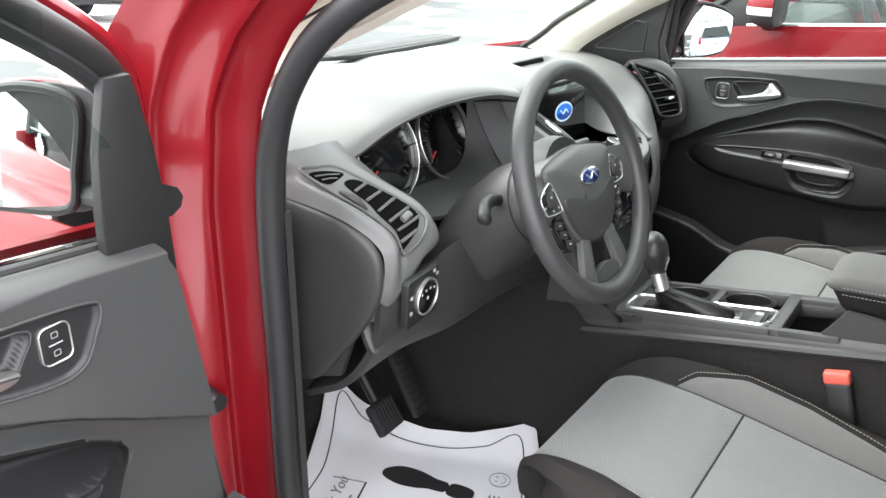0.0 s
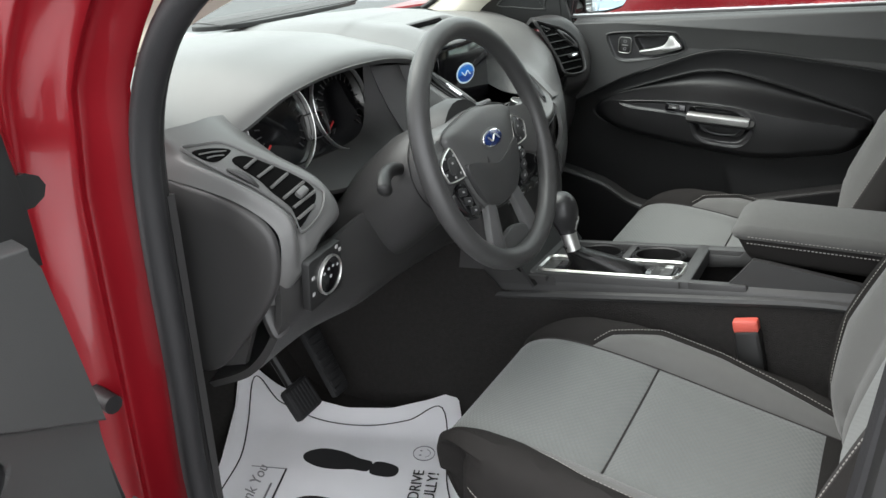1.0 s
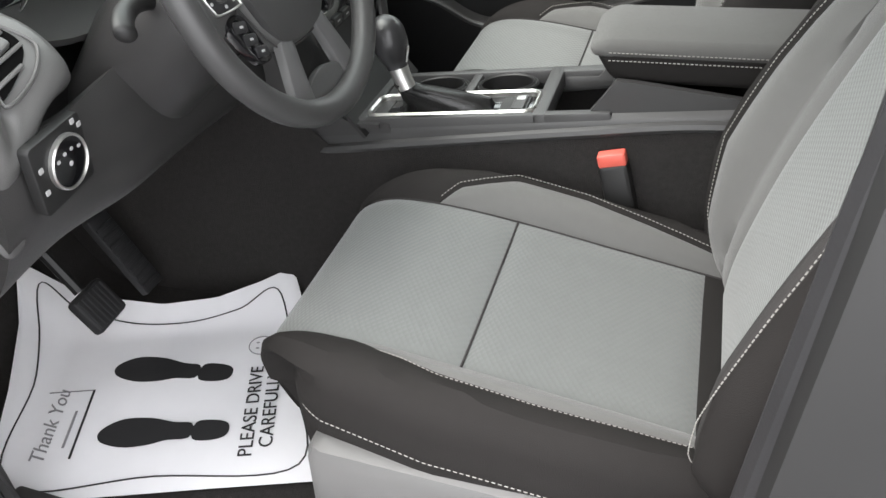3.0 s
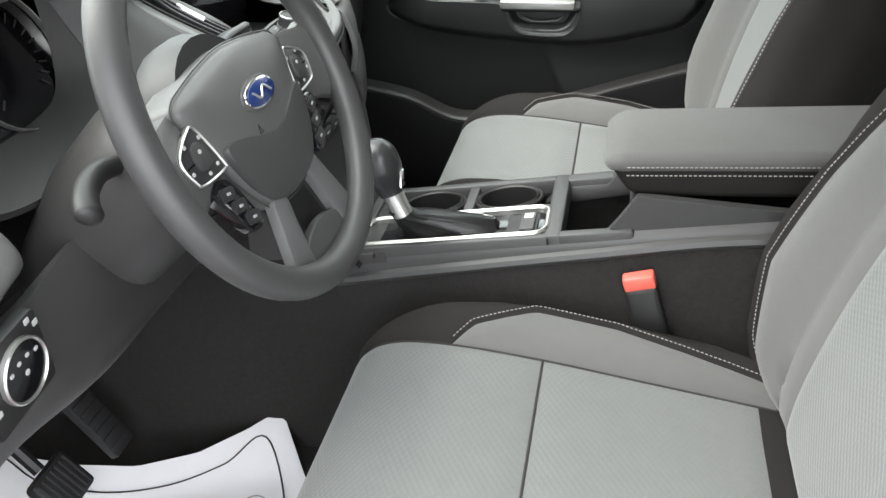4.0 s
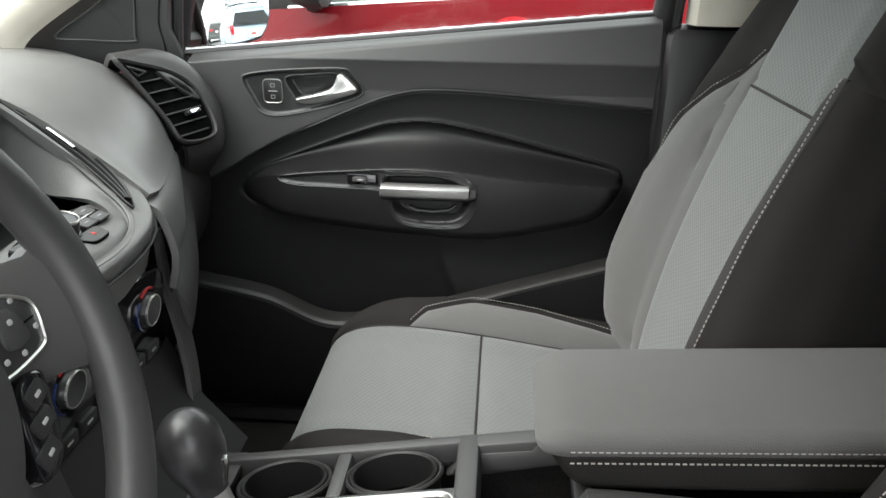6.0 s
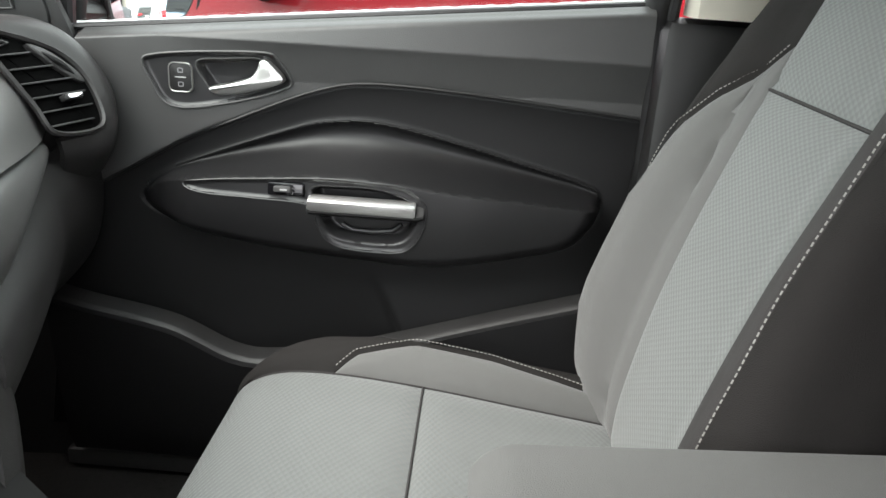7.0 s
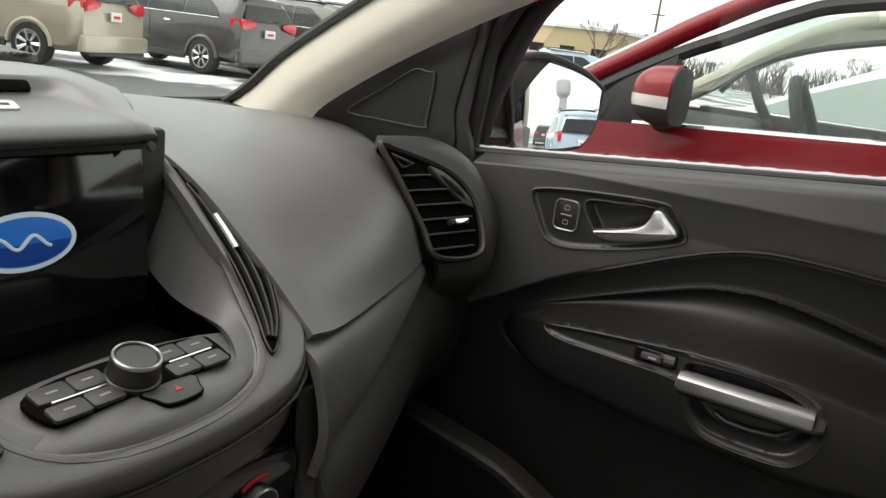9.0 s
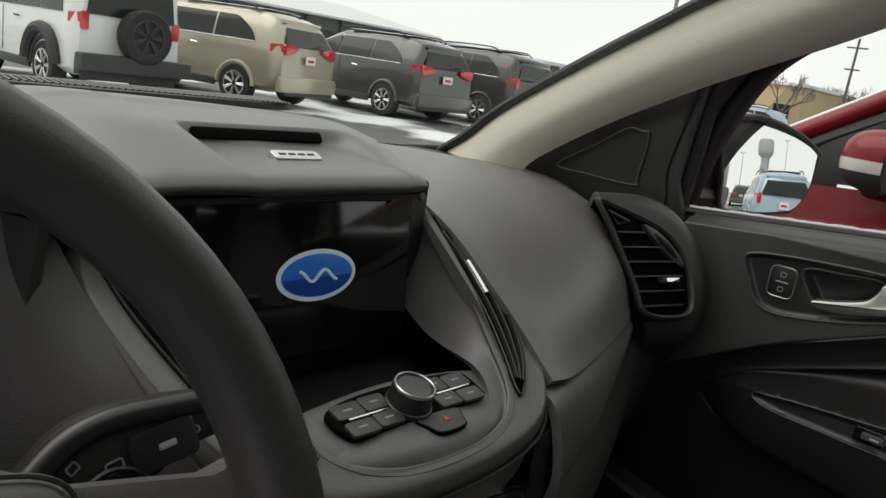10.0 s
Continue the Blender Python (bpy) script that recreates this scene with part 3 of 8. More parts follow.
# passenger side pad
pad = part("passenger_pad", sheet([
    row(0.150, (0.86, 1.150), (0.60, 1.188), (0.42, 1.184), (0.275, 1.150), (0.18, 1.095), (0.116, 1.046)),
    row(0.20, (0.86, 1.148), (0.60, 1.178), (0.42, 1.172), (0.27, 1.135), (0.175, 1.085), (0.125, 1.040)),
    row(0.35, (0.82, 1.143), (0.60, 1.160), (0.42, 1.150), (0.30, 1.118), (0.215, 1.070), (0.180, 1.025)),
    row(0.50, (0.78, 1.138), (0.60, 1.150), (0.45, 1.148), (0.34, 1.128), (0.272, 1.078), (0.240, 1.012)),
    row(0.60, (0.72, 1.132), (0.60, 1.140), (0.48, 1.138), (0.38, 1.120), (0.32, 1.070), (0.290, 1.005)),
    row(0.70, (0.66, 1.130), (0.58, 1.132), (0.50, 1.125), (0.44, 1.100), (0.38, 1.050), (0.34, 1.0))], 40, 40, 0.012), DASH, dash, "smooth charcoal passenger airbag pad")
part("airbag_mark", tube([(0.395, 0.232, 1.060), (0.403, 0.236, 1.060)], 0.003, 6), BLACK, dash)
# ridge strip and glovebox under the pad
strip = part("lower_strip", sheet([
    row(0.140, (0.118, 1.044), (0.098, 1.030), (0.086, 0.985), (0.094, 0.945)),
    row(0.180, (0.128, 1.040), (0.110, 1.028), (0.100, 0.988), (0.108, 0.956)),
    row(0.25, (0.148, 1.031), (0.132, 1.021), (0.122, 0.988), (0.130, 0.964)),
    row(0.36, (0.190, 1.019), (0.176, 1.012), (0.168, 0.990), (0.176, 0.974)),
    row(0.46, (0.229, 1.010), (0.218, 1.005), (0.212, 0.992), (0.220, 0.983)),
    row(0.535, (0.258, 1.005), (0.250, 1.002), (0.246, 0.996), (0.254, 0.990))], 40, 20, 0.008), DASH, dash, "lighter grey strip that tapers under the pad")
part("strip_gap", tube(cr([(0.140, 0.092, 0.942), (0.18, 0.106, 0.953), (0.25, 0.128, 0.961), (0.36, 0.174, 0.971), (0.46, 0.218, 0.980), (0.535, 0.252, 0.988)], 30), 0.0032, 6), BLACK, dash)
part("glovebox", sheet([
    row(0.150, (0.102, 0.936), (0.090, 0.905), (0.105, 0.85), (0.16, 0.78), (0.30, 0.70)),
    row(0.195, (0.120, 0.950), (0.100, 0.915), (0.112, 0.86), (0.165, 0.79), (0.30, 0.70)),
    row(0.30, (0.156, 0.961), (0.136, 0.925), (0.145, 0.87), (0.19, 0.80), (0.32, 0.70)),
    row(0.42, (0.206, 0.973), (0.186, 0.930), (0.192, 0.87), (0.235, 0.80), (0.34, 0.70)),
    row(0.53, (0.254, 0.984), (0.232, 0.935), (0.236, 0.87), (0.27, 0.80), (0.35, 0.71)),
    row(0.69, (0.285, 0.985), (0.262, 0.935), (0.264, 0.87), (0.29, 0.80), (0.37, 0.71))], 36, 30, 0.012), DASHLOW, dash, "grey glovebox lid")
# visor over the screen: a wide hood with a stepped front, its right crease flaring towards the glass
STEP = ((0.350, 1.2195), (0.344, 1.2180), (0.335, 1.2070), (0.322, 1.2050), (0.285, 1.2025), (0.248, 1.2005), (0.234, 1.1975), (0.228, 1.1905), (0.234, 1.185))
FLAT = ((0.352, 1.2205), (0.335, 1.2195), (0.318, 1.2170), (0.302, 1.2140), (0.275, 1.2080), (0.250, 1.2025), (0.236, 1.1985), (0.229, 1.1915), (0.235, 1.186))


def even(r):
    """Fills the long span behind the step, so that the hood runs flat up to it."""
    a, b = Vector(r[2]), Vector(r[3])
    return r[:3] + [tuple(a.lerp(b, k)) for k in (0.35, 0.62, 0.82, 0.94)] + r[3:]


visor = part("screen_visor", sheet([even(r) for r in [
    row(-0.195, (0.86, 1.150), (0.62, 1.190), (0.45, 1.200), (0.36, 1.198), (0.335, 1.197), (0.315, 1.1965), (0.295, 1.196), (0.275, 1.194), (0.262, 1.192), (0.252, 1.188), (0.246, 1.180), (0.252, 1.176)),
    row(-0.13, (0.90, 1.150), (0.66, 1.200), (0.46, 1.222), *FLAT),
    row(-0.075, (0.92, 1.150), (0.70, 1.200), (0.48, 1.224), *FLAT),
    row(-0.058, (0.92, 1.150), (0.70, 1.200), (0.48, 1.222), *STEP),
    row(0.0, (0.92, 1.150), (0.70, 1.200), (0.48, 1.222), *STEP),
    row(0.074, (0.92, 1.150), (0.70, 1.198), (0.48, 1.220), *STEP),
    [(0.30, 0.88, 1.150), (0.24, 0.66, 1.196), (0.165, 0.46, 1.216), (0.112, 0.355, 1.2185), (0.106, 0.336, 1.2170), (0.101, 0.318, 1.2140), (0.097, 0.302, 1.2105), (0.092, 0.275, 1.2050), (0.089, 0.250, 1.2020), (0.088, 0.235, 1.1985), (0.088, 0.228, 1.1915), (0.088, 0.234, 1.186)],
    [(0.34, 0.82, 1.150), (0.285, 0.60, 1.187), (0.205, 0.44, 1.205), (0.155, 0.350, 1.2065), (0.144, 0.331, 1.2055), (0.135, 0.314, 1.2045), (0.127, 0.298, 1.2030), (0.116, 0.273, 1.2010), (0.106, 0.250, 1.1990), (0.101, 0.236, 1.1965), (0.099, 0.229, 1.1910), (0.097, 0.235, 1.186)],
    [(0.352, 0.81, 1.146), (0.298, 0.59, 1.180), (0.220, 0.43, 1.196), (0.168, 0.344, 1.1965), (0.155, 0.327, 1.1960), (0.144, 0.311, 1.1955), (0.134, 0.296, 1.1945), (0.121, 0.272, 1.1930), (0.109, 0.252, 1.1915), (0.103, 0.239, 1.1900), (0.100, 0.232, 1.1880), (0.098, 0.236, 1.185)],
    [(0.37, 0.80, 1.125), (0.315, 0.58, 1.150), (0.232, 0.42, 1.160), (0.176, 0.340, 1.165), (0.160, 0.325, 1.168), (0.147, 0.310, 1.170), (0.136, 0.296, 1.172), (0.121, 0.273, 1.175), (0.108, 0.254, 1.178), (0.101, 0.242, 1.180), (0.097, 0.237, 1.1815), (0.095, 0.238, 1.183)]]], 72, 90, -0.008), DASH, dash, "raised hood over the centre screen")
# the slot's depth is a near-black plate laid on the step
part("visor_slot", slab(rrect(0.126, 0.0100, 0.003, 3), 0.0016, 0.0004, frame3((0.008, 0.3390, 1.2120), (1, 0, 0), (0, 0.63, 0.77)) @ pose(0, 0, -0.0006)), BLACK_AND_SHADE, visor, "slot in the hood with its dark inside painted on")
part("visor_underside", sheet([row(x, (0.236, 1.184), (0.262, 1.181), (0.29, 1.18)) for x in (-0.13, 0, 0.096)], 6, 6, 0.004), BLACK, visor)
Mn = frame3((0.007, 0.288, 1.2022), (1, 0, 0), (0, 0.93, 0.36))
badge = part("visor_badge", slab(rrect(0.045, 0.0125, 0.003, 2), 0.004, 0.001, Mn), SILVER, visor, "small satin silver nameplate")
bmk = bmesh.new()
for i in range(4):
    box((-0.017 + i * 0.009, -0.0012, 0.0039), (-0.0105 + i * 0.009, 0.0012, 0.0044), 0, Mn, bmk)
part("badge_marks", bmk, BLACK, visor)
# ribbed speaker grille on the dash top
bmk = bmesh.new()
for i in range(58):
    x = -0.17 + i * 0.0086
    tube([(x, 0.735, 1.2035), (x + 0.008, 0.79, 1.2035), (x + 0.016, 0.85, 1.199)], 0.0024, 5, bm=bmk)
grille = part("speaker_grille", slab(rounded([(-0.20, 0), (-0.05, 0.07), (0.12, 0.076), (0.32, 0.04), (0.33, -0.05), (0.10, -0.075), (-0.12, -0.07)], 36), 0.010, 0.002, frame3((0.0, 0.795, 1.192), (1, 0, 0), (0, 0.999, -0.03))), BLACK, dash, "ribbed speaker grille")
part("grille_ribs", bmk, DASHLOW, grille)
# hood over the instruments
hood = part("cluster_hood", sheet([
    row(-0.665, (0.80, 1.125), (0.58, 1.130), (0.46, 1.125), (0.40, 1.118), (0.37, 1.112), (0.355, 1.105)),
    row(-0.585, (0.84, 1.140), (0.60, 1.160), (0.46, 1.160), (0.38, 1.150), (0.335, 1.138), (0.318, 1.125)),
    row(-0.50, (0.88, 1.148), (0.62, 1.190), (0.46, 1.203), (0.37, 1.196), (0.305, 1.184), (0.288, 1.170)),
    row(-0.40, (0.90, 1.150), (0.64, 1.200), (0.46, 1.218), (0.36, 1.213), (0.285, 1.205), (0.268, 1.190)),
    row(-0.29, (0.90, 1.150), (0.64, 1.200), (0.46, 1.216), (0.36, 1.212), (0.270, 1.204), (0.252, 1.190)),
    row(-0.19, (0.88, 1.150), (0.62, 1.190), (0.46, 1.200), (0.36, 1.194), (0.262, 1.184), (0.246, 1.172))], 44, 40, 0.012), DASH, dash, "curved hood over the instrument cluster")
# instrument cluster
cl = part("instrument_panel", slab(rounded([(-0.175, -0.06), (-0.185, 0.02), (-0.13, 0.080), (0.0, 0.092), (0.13, 0.080), (0.165, 0.01), (0.15, -0.06), (0, -0.07)], 40), 0.01, 0.003, frame3((-0.385, 0.350, 1.108), (1, 0, 0), (0, 0.30, 0.95))), GLOSS, dash, "gloss black instrument cluster")
for gx in (-0.083, 0.083):
    M = frame3((-0.385, 0.3395, 1.1105), (1, 0, 0), (0, 0.30, 0.95))
    bezel = part("gauge_ring", ringplate(oval(0.078, 0.082, 40, gx, 0.0), 0.0016, 0.009, 0.001, M), SILVER, cl, "thin silver gauge ring")
    bmk = bmesh.new()
    for i in range(21):
        a = radians(225 - i * 13.5)
        m2 = M @ pose(gx + 0.052 * math.cos(a), 0.054 * math.sin(a) - 0.002, 0.001, 0, 0, math.degrees(a))
        box((-0.006, -0.0009, 0), (0.006, 0.0009, 0.0006), 0, m2, bmk)
    part("gauge_marks", bmk, CONSOLE, cl)
    needle = bmesh.new()
    box((-0.0016, -0.070, 0.001), (0.0016, -0.040, 0.003), 0.0005, M @ pose(gx, 0, 0, 0, 0, -55), needle)
    part("needle", needle, REDPRINT, cl)
part("cluster_display", ringplate(rrect(0.062, 0.045, 0.008, 3, 0, -0.018), 0.002, 0.006, 0.0006, frame3((-0.385, 0.338, 1.1105), (1, 0, 0), (0, 0.30, 0.95))), DASHLOW, cl)
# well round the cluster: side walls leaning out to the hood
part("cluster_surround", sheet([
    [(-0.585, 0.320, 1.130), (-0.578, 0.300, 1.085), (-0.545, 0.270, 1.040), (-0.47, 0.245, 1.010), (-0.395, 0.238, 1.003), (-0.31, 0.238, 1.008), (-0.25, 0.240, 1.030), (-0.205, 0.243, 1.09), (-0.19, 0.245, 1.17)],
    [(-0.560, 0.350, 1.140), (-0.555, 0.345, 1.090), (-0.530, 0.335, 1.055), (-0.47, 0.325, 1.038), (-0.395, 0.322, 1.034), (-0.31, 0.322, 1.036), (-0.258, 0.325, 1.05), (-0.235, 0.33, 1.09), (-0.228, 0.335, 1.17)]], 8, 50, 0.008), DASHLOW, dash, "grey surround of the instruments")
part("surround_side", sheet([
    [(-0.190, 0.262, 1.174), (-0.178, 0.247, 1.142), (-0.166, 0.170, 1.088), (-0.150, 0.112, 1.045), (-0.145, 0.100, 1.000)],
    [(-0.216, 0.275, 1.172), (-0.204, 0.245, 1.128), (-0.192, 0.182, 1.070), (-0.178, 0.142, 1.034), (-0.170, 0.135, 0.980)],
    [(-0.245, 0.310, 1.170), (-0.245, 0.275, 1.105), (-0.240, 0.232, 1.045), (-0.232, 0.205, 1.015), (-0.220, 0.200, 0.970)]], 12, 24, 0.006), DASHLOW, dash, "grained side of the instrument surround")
# driver's side: end vent, end cap, lower panels
ML = frame3((-0.630, 0.240, 1.095), (0.96, 0.0, 0.276), (-0.167, 0.796, 0.58))
lw = lambda *q: [tuple(ML @ V(*p)) for p in q]
part("end_pad", sheet([
    [(-0.708, 0.40, 1.096), (-0.706, 0.30, 1.092), (-0.699, 0.22, 1.078), (-0.690, 0.170, 1.050), (-0.690, 0.158, 1.020), (-0.694, 0.166, 0.970), (-0.694, 0.190, 0.925)],
    [(-0.706, 0.40, 1.122), (-0.701, 0.30, 1.119), (-0.688, 0.215, 1.098), (-0.672, 0.160, 1.066), (-0.672, 0.146, 1.030), (-0.678, 0.154, 0.975), (-0.682, 0.182, 0.925)],
    lw((-0.056, 0.135, -0.008), (-0.050, 0.080, -0.004), (-0.040, 0.020, -0.003), (-0.028, -0.050, -0.003), (-0.036, -0.096, -0.010)) + [(-0.664, 0.150, 0.980), (-0.668, 0.180, 0.930)],
    lw((-0.040, 0.135, -0.004), (-0.030, 0.075, 0.0), (-0.020, 0.020, 0.0), (-0.010, -0.040, 0.0), (-0.016, -0.094, -0.006)) + [(-0.645, 0.152, 0.985), (-0.650, 0.182, 0.935)],
    lw((0.000, 0.120, -0.004), (0.006, 0.070, 0.0), (0.024, 0.012, 0.0), (0.048, -0.060, 0.0), (0.022, -0.108, -0.006)) + [(-0.620, 0.158, 0.990), (-0.630, 0.186, 0.940)],
    lw((0.030, 0.115, -0.010), (0.034, 0.062, -0.006), (0.048, 0.010, -0.006), (0.068, -0.062, -0.010), (0.050, -0.116, -0.020)) + [(-0.600, 0.172, 0.990), (-0.610, 0.196, 0.940)],
    lw((0.060, 0.110, -0.024), (0.062, 0.055, -0.024), (0.072, 0.004, -0.034), (0.084, -0.060, -0.044), (0.066, -0.116, -0.050)) + [(-0.590, 0.200, 0.980), (-0.600, 0.220, 0.935)]], 44, 60, -0.008), DASH, dash, "grey end of the dashboard folded round the side vent")
part("end_backing", sheet([
    [(-0.694, 0.42, 1.118), (-0.690, 0.30, 1.080), (-0.684, 0.20, 1.05)],
    [(-0.698, 0.42, 0.95), (-0.698, 0.31, 0.95), (-0.694, 0.20, 0.95)],
    [(-0.698, 0.42, 0.77), (-0.698, 0.34, 0.78), (-0.694, 0.25, 0.81)]], 12, 12, 0.01), DASHLOW, dash)
CAP_O = rounded([(0.385, 1.092), (0.30, 1.090), (0.222, 1.076), (0.172, 1.052), (0.157, 1.020), (0.164, 0.968), (0.194, 0.914), (0.244, 0.850), (0.295, 0.794), (0.345, 0.775), (0.385, 0.80), (0.40, 0.90), (0.40, 1.02)], 70)
Mcap = frame3((-0.698, 0, 0), (0, 1, 0), (0, 0, -1))
cap_flip = [(y, -z) for y, z in CAP_O]
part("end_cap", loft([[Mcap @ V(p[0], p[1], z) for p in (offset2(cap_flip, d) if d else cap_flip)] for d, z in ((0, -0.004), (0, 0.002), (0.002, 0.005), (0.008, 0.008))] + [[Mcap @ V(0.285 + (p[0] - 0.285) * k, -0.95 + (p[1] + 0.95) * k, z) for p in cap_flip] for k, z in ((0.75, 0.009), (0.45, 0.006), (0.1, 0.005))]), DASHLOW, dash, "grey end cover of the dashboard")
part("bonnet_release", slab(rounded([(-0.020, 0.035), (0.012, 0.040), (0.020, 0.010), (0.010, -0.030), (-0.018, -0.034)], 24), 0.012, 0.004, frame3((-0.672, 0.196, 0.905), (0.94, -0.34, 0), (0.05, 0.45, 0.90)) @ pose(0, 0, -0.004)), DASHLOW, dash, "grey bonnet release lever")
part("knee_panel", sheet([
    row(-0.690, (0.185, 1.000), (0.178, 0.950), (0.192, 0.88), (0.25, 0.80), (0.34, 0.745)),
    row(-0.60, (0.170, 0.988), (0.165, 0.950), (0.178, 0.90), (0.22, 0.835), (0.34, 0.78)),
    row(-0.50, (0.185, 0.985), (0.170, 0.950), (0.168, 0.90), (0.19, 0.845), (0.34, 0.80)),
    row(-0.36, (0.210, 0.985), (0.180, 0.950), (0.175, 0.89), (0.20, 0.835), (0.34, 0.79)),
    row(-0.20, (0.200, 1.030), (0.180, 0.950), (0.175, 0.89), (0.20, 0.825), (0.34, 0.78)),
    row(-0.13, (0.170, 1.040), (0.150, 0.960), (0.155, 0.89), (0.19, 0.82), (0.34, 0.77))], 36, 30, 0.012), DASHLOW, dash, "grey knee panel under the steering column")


def vent(M, parent, rim, tip, span, slats, cover, wheel_ends, tilt, clip=None):
    """A side air outlet in M's plane: rim, black plate painting the duct's shade, cross slats, blank cover with a
    thumbwheel.
    """
    rim = rounded(rim, 54)
    o = part("air_vent", ringplate(rim, 0.006, 0.008, 0.003, M), DASHLOW, parent, "dark air vent with cross slats")
    part("vent_box_shade", slab(offset2(rim, 0.004), 0.003, 0.001, M @ pose(0, 0, -0.003)), BLACK_AND_SHADE, o)
    part("vent_tip", tube([M @ V(*p, 0.002) for p in tip], 0.0022, 6, closed=True), CONSOLE, o)
    for i in range(slats):
        f = i / (slats - 1)
        (ax, ay), (bx, by) = span(f)
        m = M @ pose((ax + bx) / 2, (ay + by) / 2, 0.0, 0, 0, math.degrees(math.atan2(by - ay, bx - ax))) @ pose(0, 0, 0, tilt, 0, 0)
        h = math.hypot(bx - ax, by - ay) / 2
        part("slat", box((-h, -0.0011, -0.001), (h, 0.0011, 0.0065), 0.0005, m), CONSOLE, o)
    part("vent_cover", slab(rounded(cover, 30), 0.007, 0.002, M), DASHLOW, o)
    (ax, ay), (bx, by) = wheel_ends
    part("thumbwheel", tube([M @ V(lerp(ax, bx, q), lerp(ay, by, q), 0.006 + 0.003 * math.sin(math.pi * q)) for q in np.linspace(0, 1, 10)], 0.0045, 8, taper=lambda q: 0.3 + 0.7 * math.sin(math.pi * q)), BLACK, o)
    if clip:
        part("slider", box((-0.018, -0.004, 0.004), (0.014, 0.004, 0.013), 0.002, M @ pose(*clip, 0)), BLACK, o)
        part("slider_tip", box((-0.012, -0.003, 0.0125), (0.013, 0.003, 0.0145), 0.0008, M @ pose(*clip, 0)), CHROME, o, "silver slider tip")
    return o


# side vents
Mr = frame3((0.570, 0.250, 1.085), (0.96, -0.28, 0), (0.126, 0.432, 0.896))
vent(Mr, dash, [(-0.086, 0.078), (-0.055, 0.072), (0.022, 0.044), (0.058, 0.010), (0.068, -0.036), (0.050, -0.078), (-0.028, -0.074), (-0.044, -0.030), (-0.070, 0.040)],
     [(-0.068, 0.064), (-0.034, 0.050), (-0.054, 0.046)], lambda f: ((lerp(-0.058, -0.031, f), 0.036 - 0.0975 * f), (interp(f, (0, 0.3, 0.7, 1), (-0.010, 0.034, 0.054, 0.042)), 0.036 - 0.0975 * f)), 6,
     [(-0.012, 0.046), (0.016, 0.036), (0.048, 0.006), (0.054, -0.012), (0.036, -0.004), (0.010, 0.020)], ((0.006, 0.034), (0.042, 0.0)), 12, (0.020, -0.030))
rw = lambda x, y, z: tuple(Mr @ V(x, y, z))
part("vent_bezel", sheet([
    [rw(-0.078, 0.072, 0.004), rw(-0.030, 0.062, 0.007), rw(0.024, 0.040, 0.007), rw(0.056, 0.008, 0.007), rw(0.066, -0.036, 0.007), rw(0.048, -0.078, 0.004), rw(-0.02, -0.082, -0.004)],
    [rw(-0.075, 0.088, -0.004), rw(-0.015, 0.078, 0.006), rw(0.044, 0.056, 0.008), rw(0.079, 0.018, 0.008), rw(0.090, -0.036, 0.006), rw(0.066, -0.098, -0.006), rw(-0.01, -0.10, -0.02)],
    [rw(-0.06, 0.095, -0.03), rw(0.01, 0.090, -0.012), rw(0.065, 0.068, -0.008), rw(0.104, 0.022, -0.010), rw(0.112, -0.040, -0.012), rw(0.08, -0.11, -0.03), rw(0.0, -0.115, -0.045)],
    [rw(-0.02, 0.09, -0.09), rw(0.05, 0.09, -0.08), rw(0.105, 0.068, -0.07), rw(0.135, 0.02, -0.06), rw(0.135, -0.045, -0.06), rw(0.10, -0.12, -0.07), rw(0.02, -0.13, -0.08)]], 18, 36, -0.010), DASHLOW, dash, "grey pod round the side vent")
# driver's side vent: a small corner opening and a slatted one beside a thumbwheel
lv = part("air_vent", ringplate(rounded([(-0.050, 0.098), (-0.024, 0.088), (0.004, 0.068), (0.022, 0.024), (0.040, -0.028), (0.050, -0.072), (0.042, -0.090), (0.008, -0.104), (-0.034, -0.102), (-0.020, -0.070), (-0.026, -0.010), (-0.040, 0.040)], 70), 0.0035, 0.0055, 0.002, ML @ pose(0, 0, -0.002)), DASH, dash, "grey side air vent with broad pale slats")
# flat black plates paint the shade inside both openings
part("corner_duct_shade", slab(rounded([(-0.044, 0.083), (-0.023, 0.075), (-0.002, 0.057), (-0.004, 0.050), (-0.033, 0.054)], 30), 0.002, 0.0004, ML), BLACK_AND_SHADE, lv)
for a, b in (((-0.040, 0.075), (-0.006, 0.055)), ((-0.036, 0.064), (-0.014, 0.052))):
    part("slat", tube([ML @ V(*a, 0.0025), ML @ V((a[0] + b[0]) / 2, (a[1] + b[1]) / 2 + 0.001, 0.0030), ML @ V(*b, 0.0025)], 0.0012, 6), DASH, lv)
part("vent_duct_shade", slab(rounded([(-0.013, 0.038), (0.007, 0.034), (0.022, 0.004), (0.039, -0.044), (0.038, -0.073), (0.012, -0.088), (-0.032, -0.095), (-0.012, -0.070), (-0.011, -0.030), (-0.009, -0.004)], 44), 0.002, 0.0004, ML), BLACK_AND_SHADE, lv)
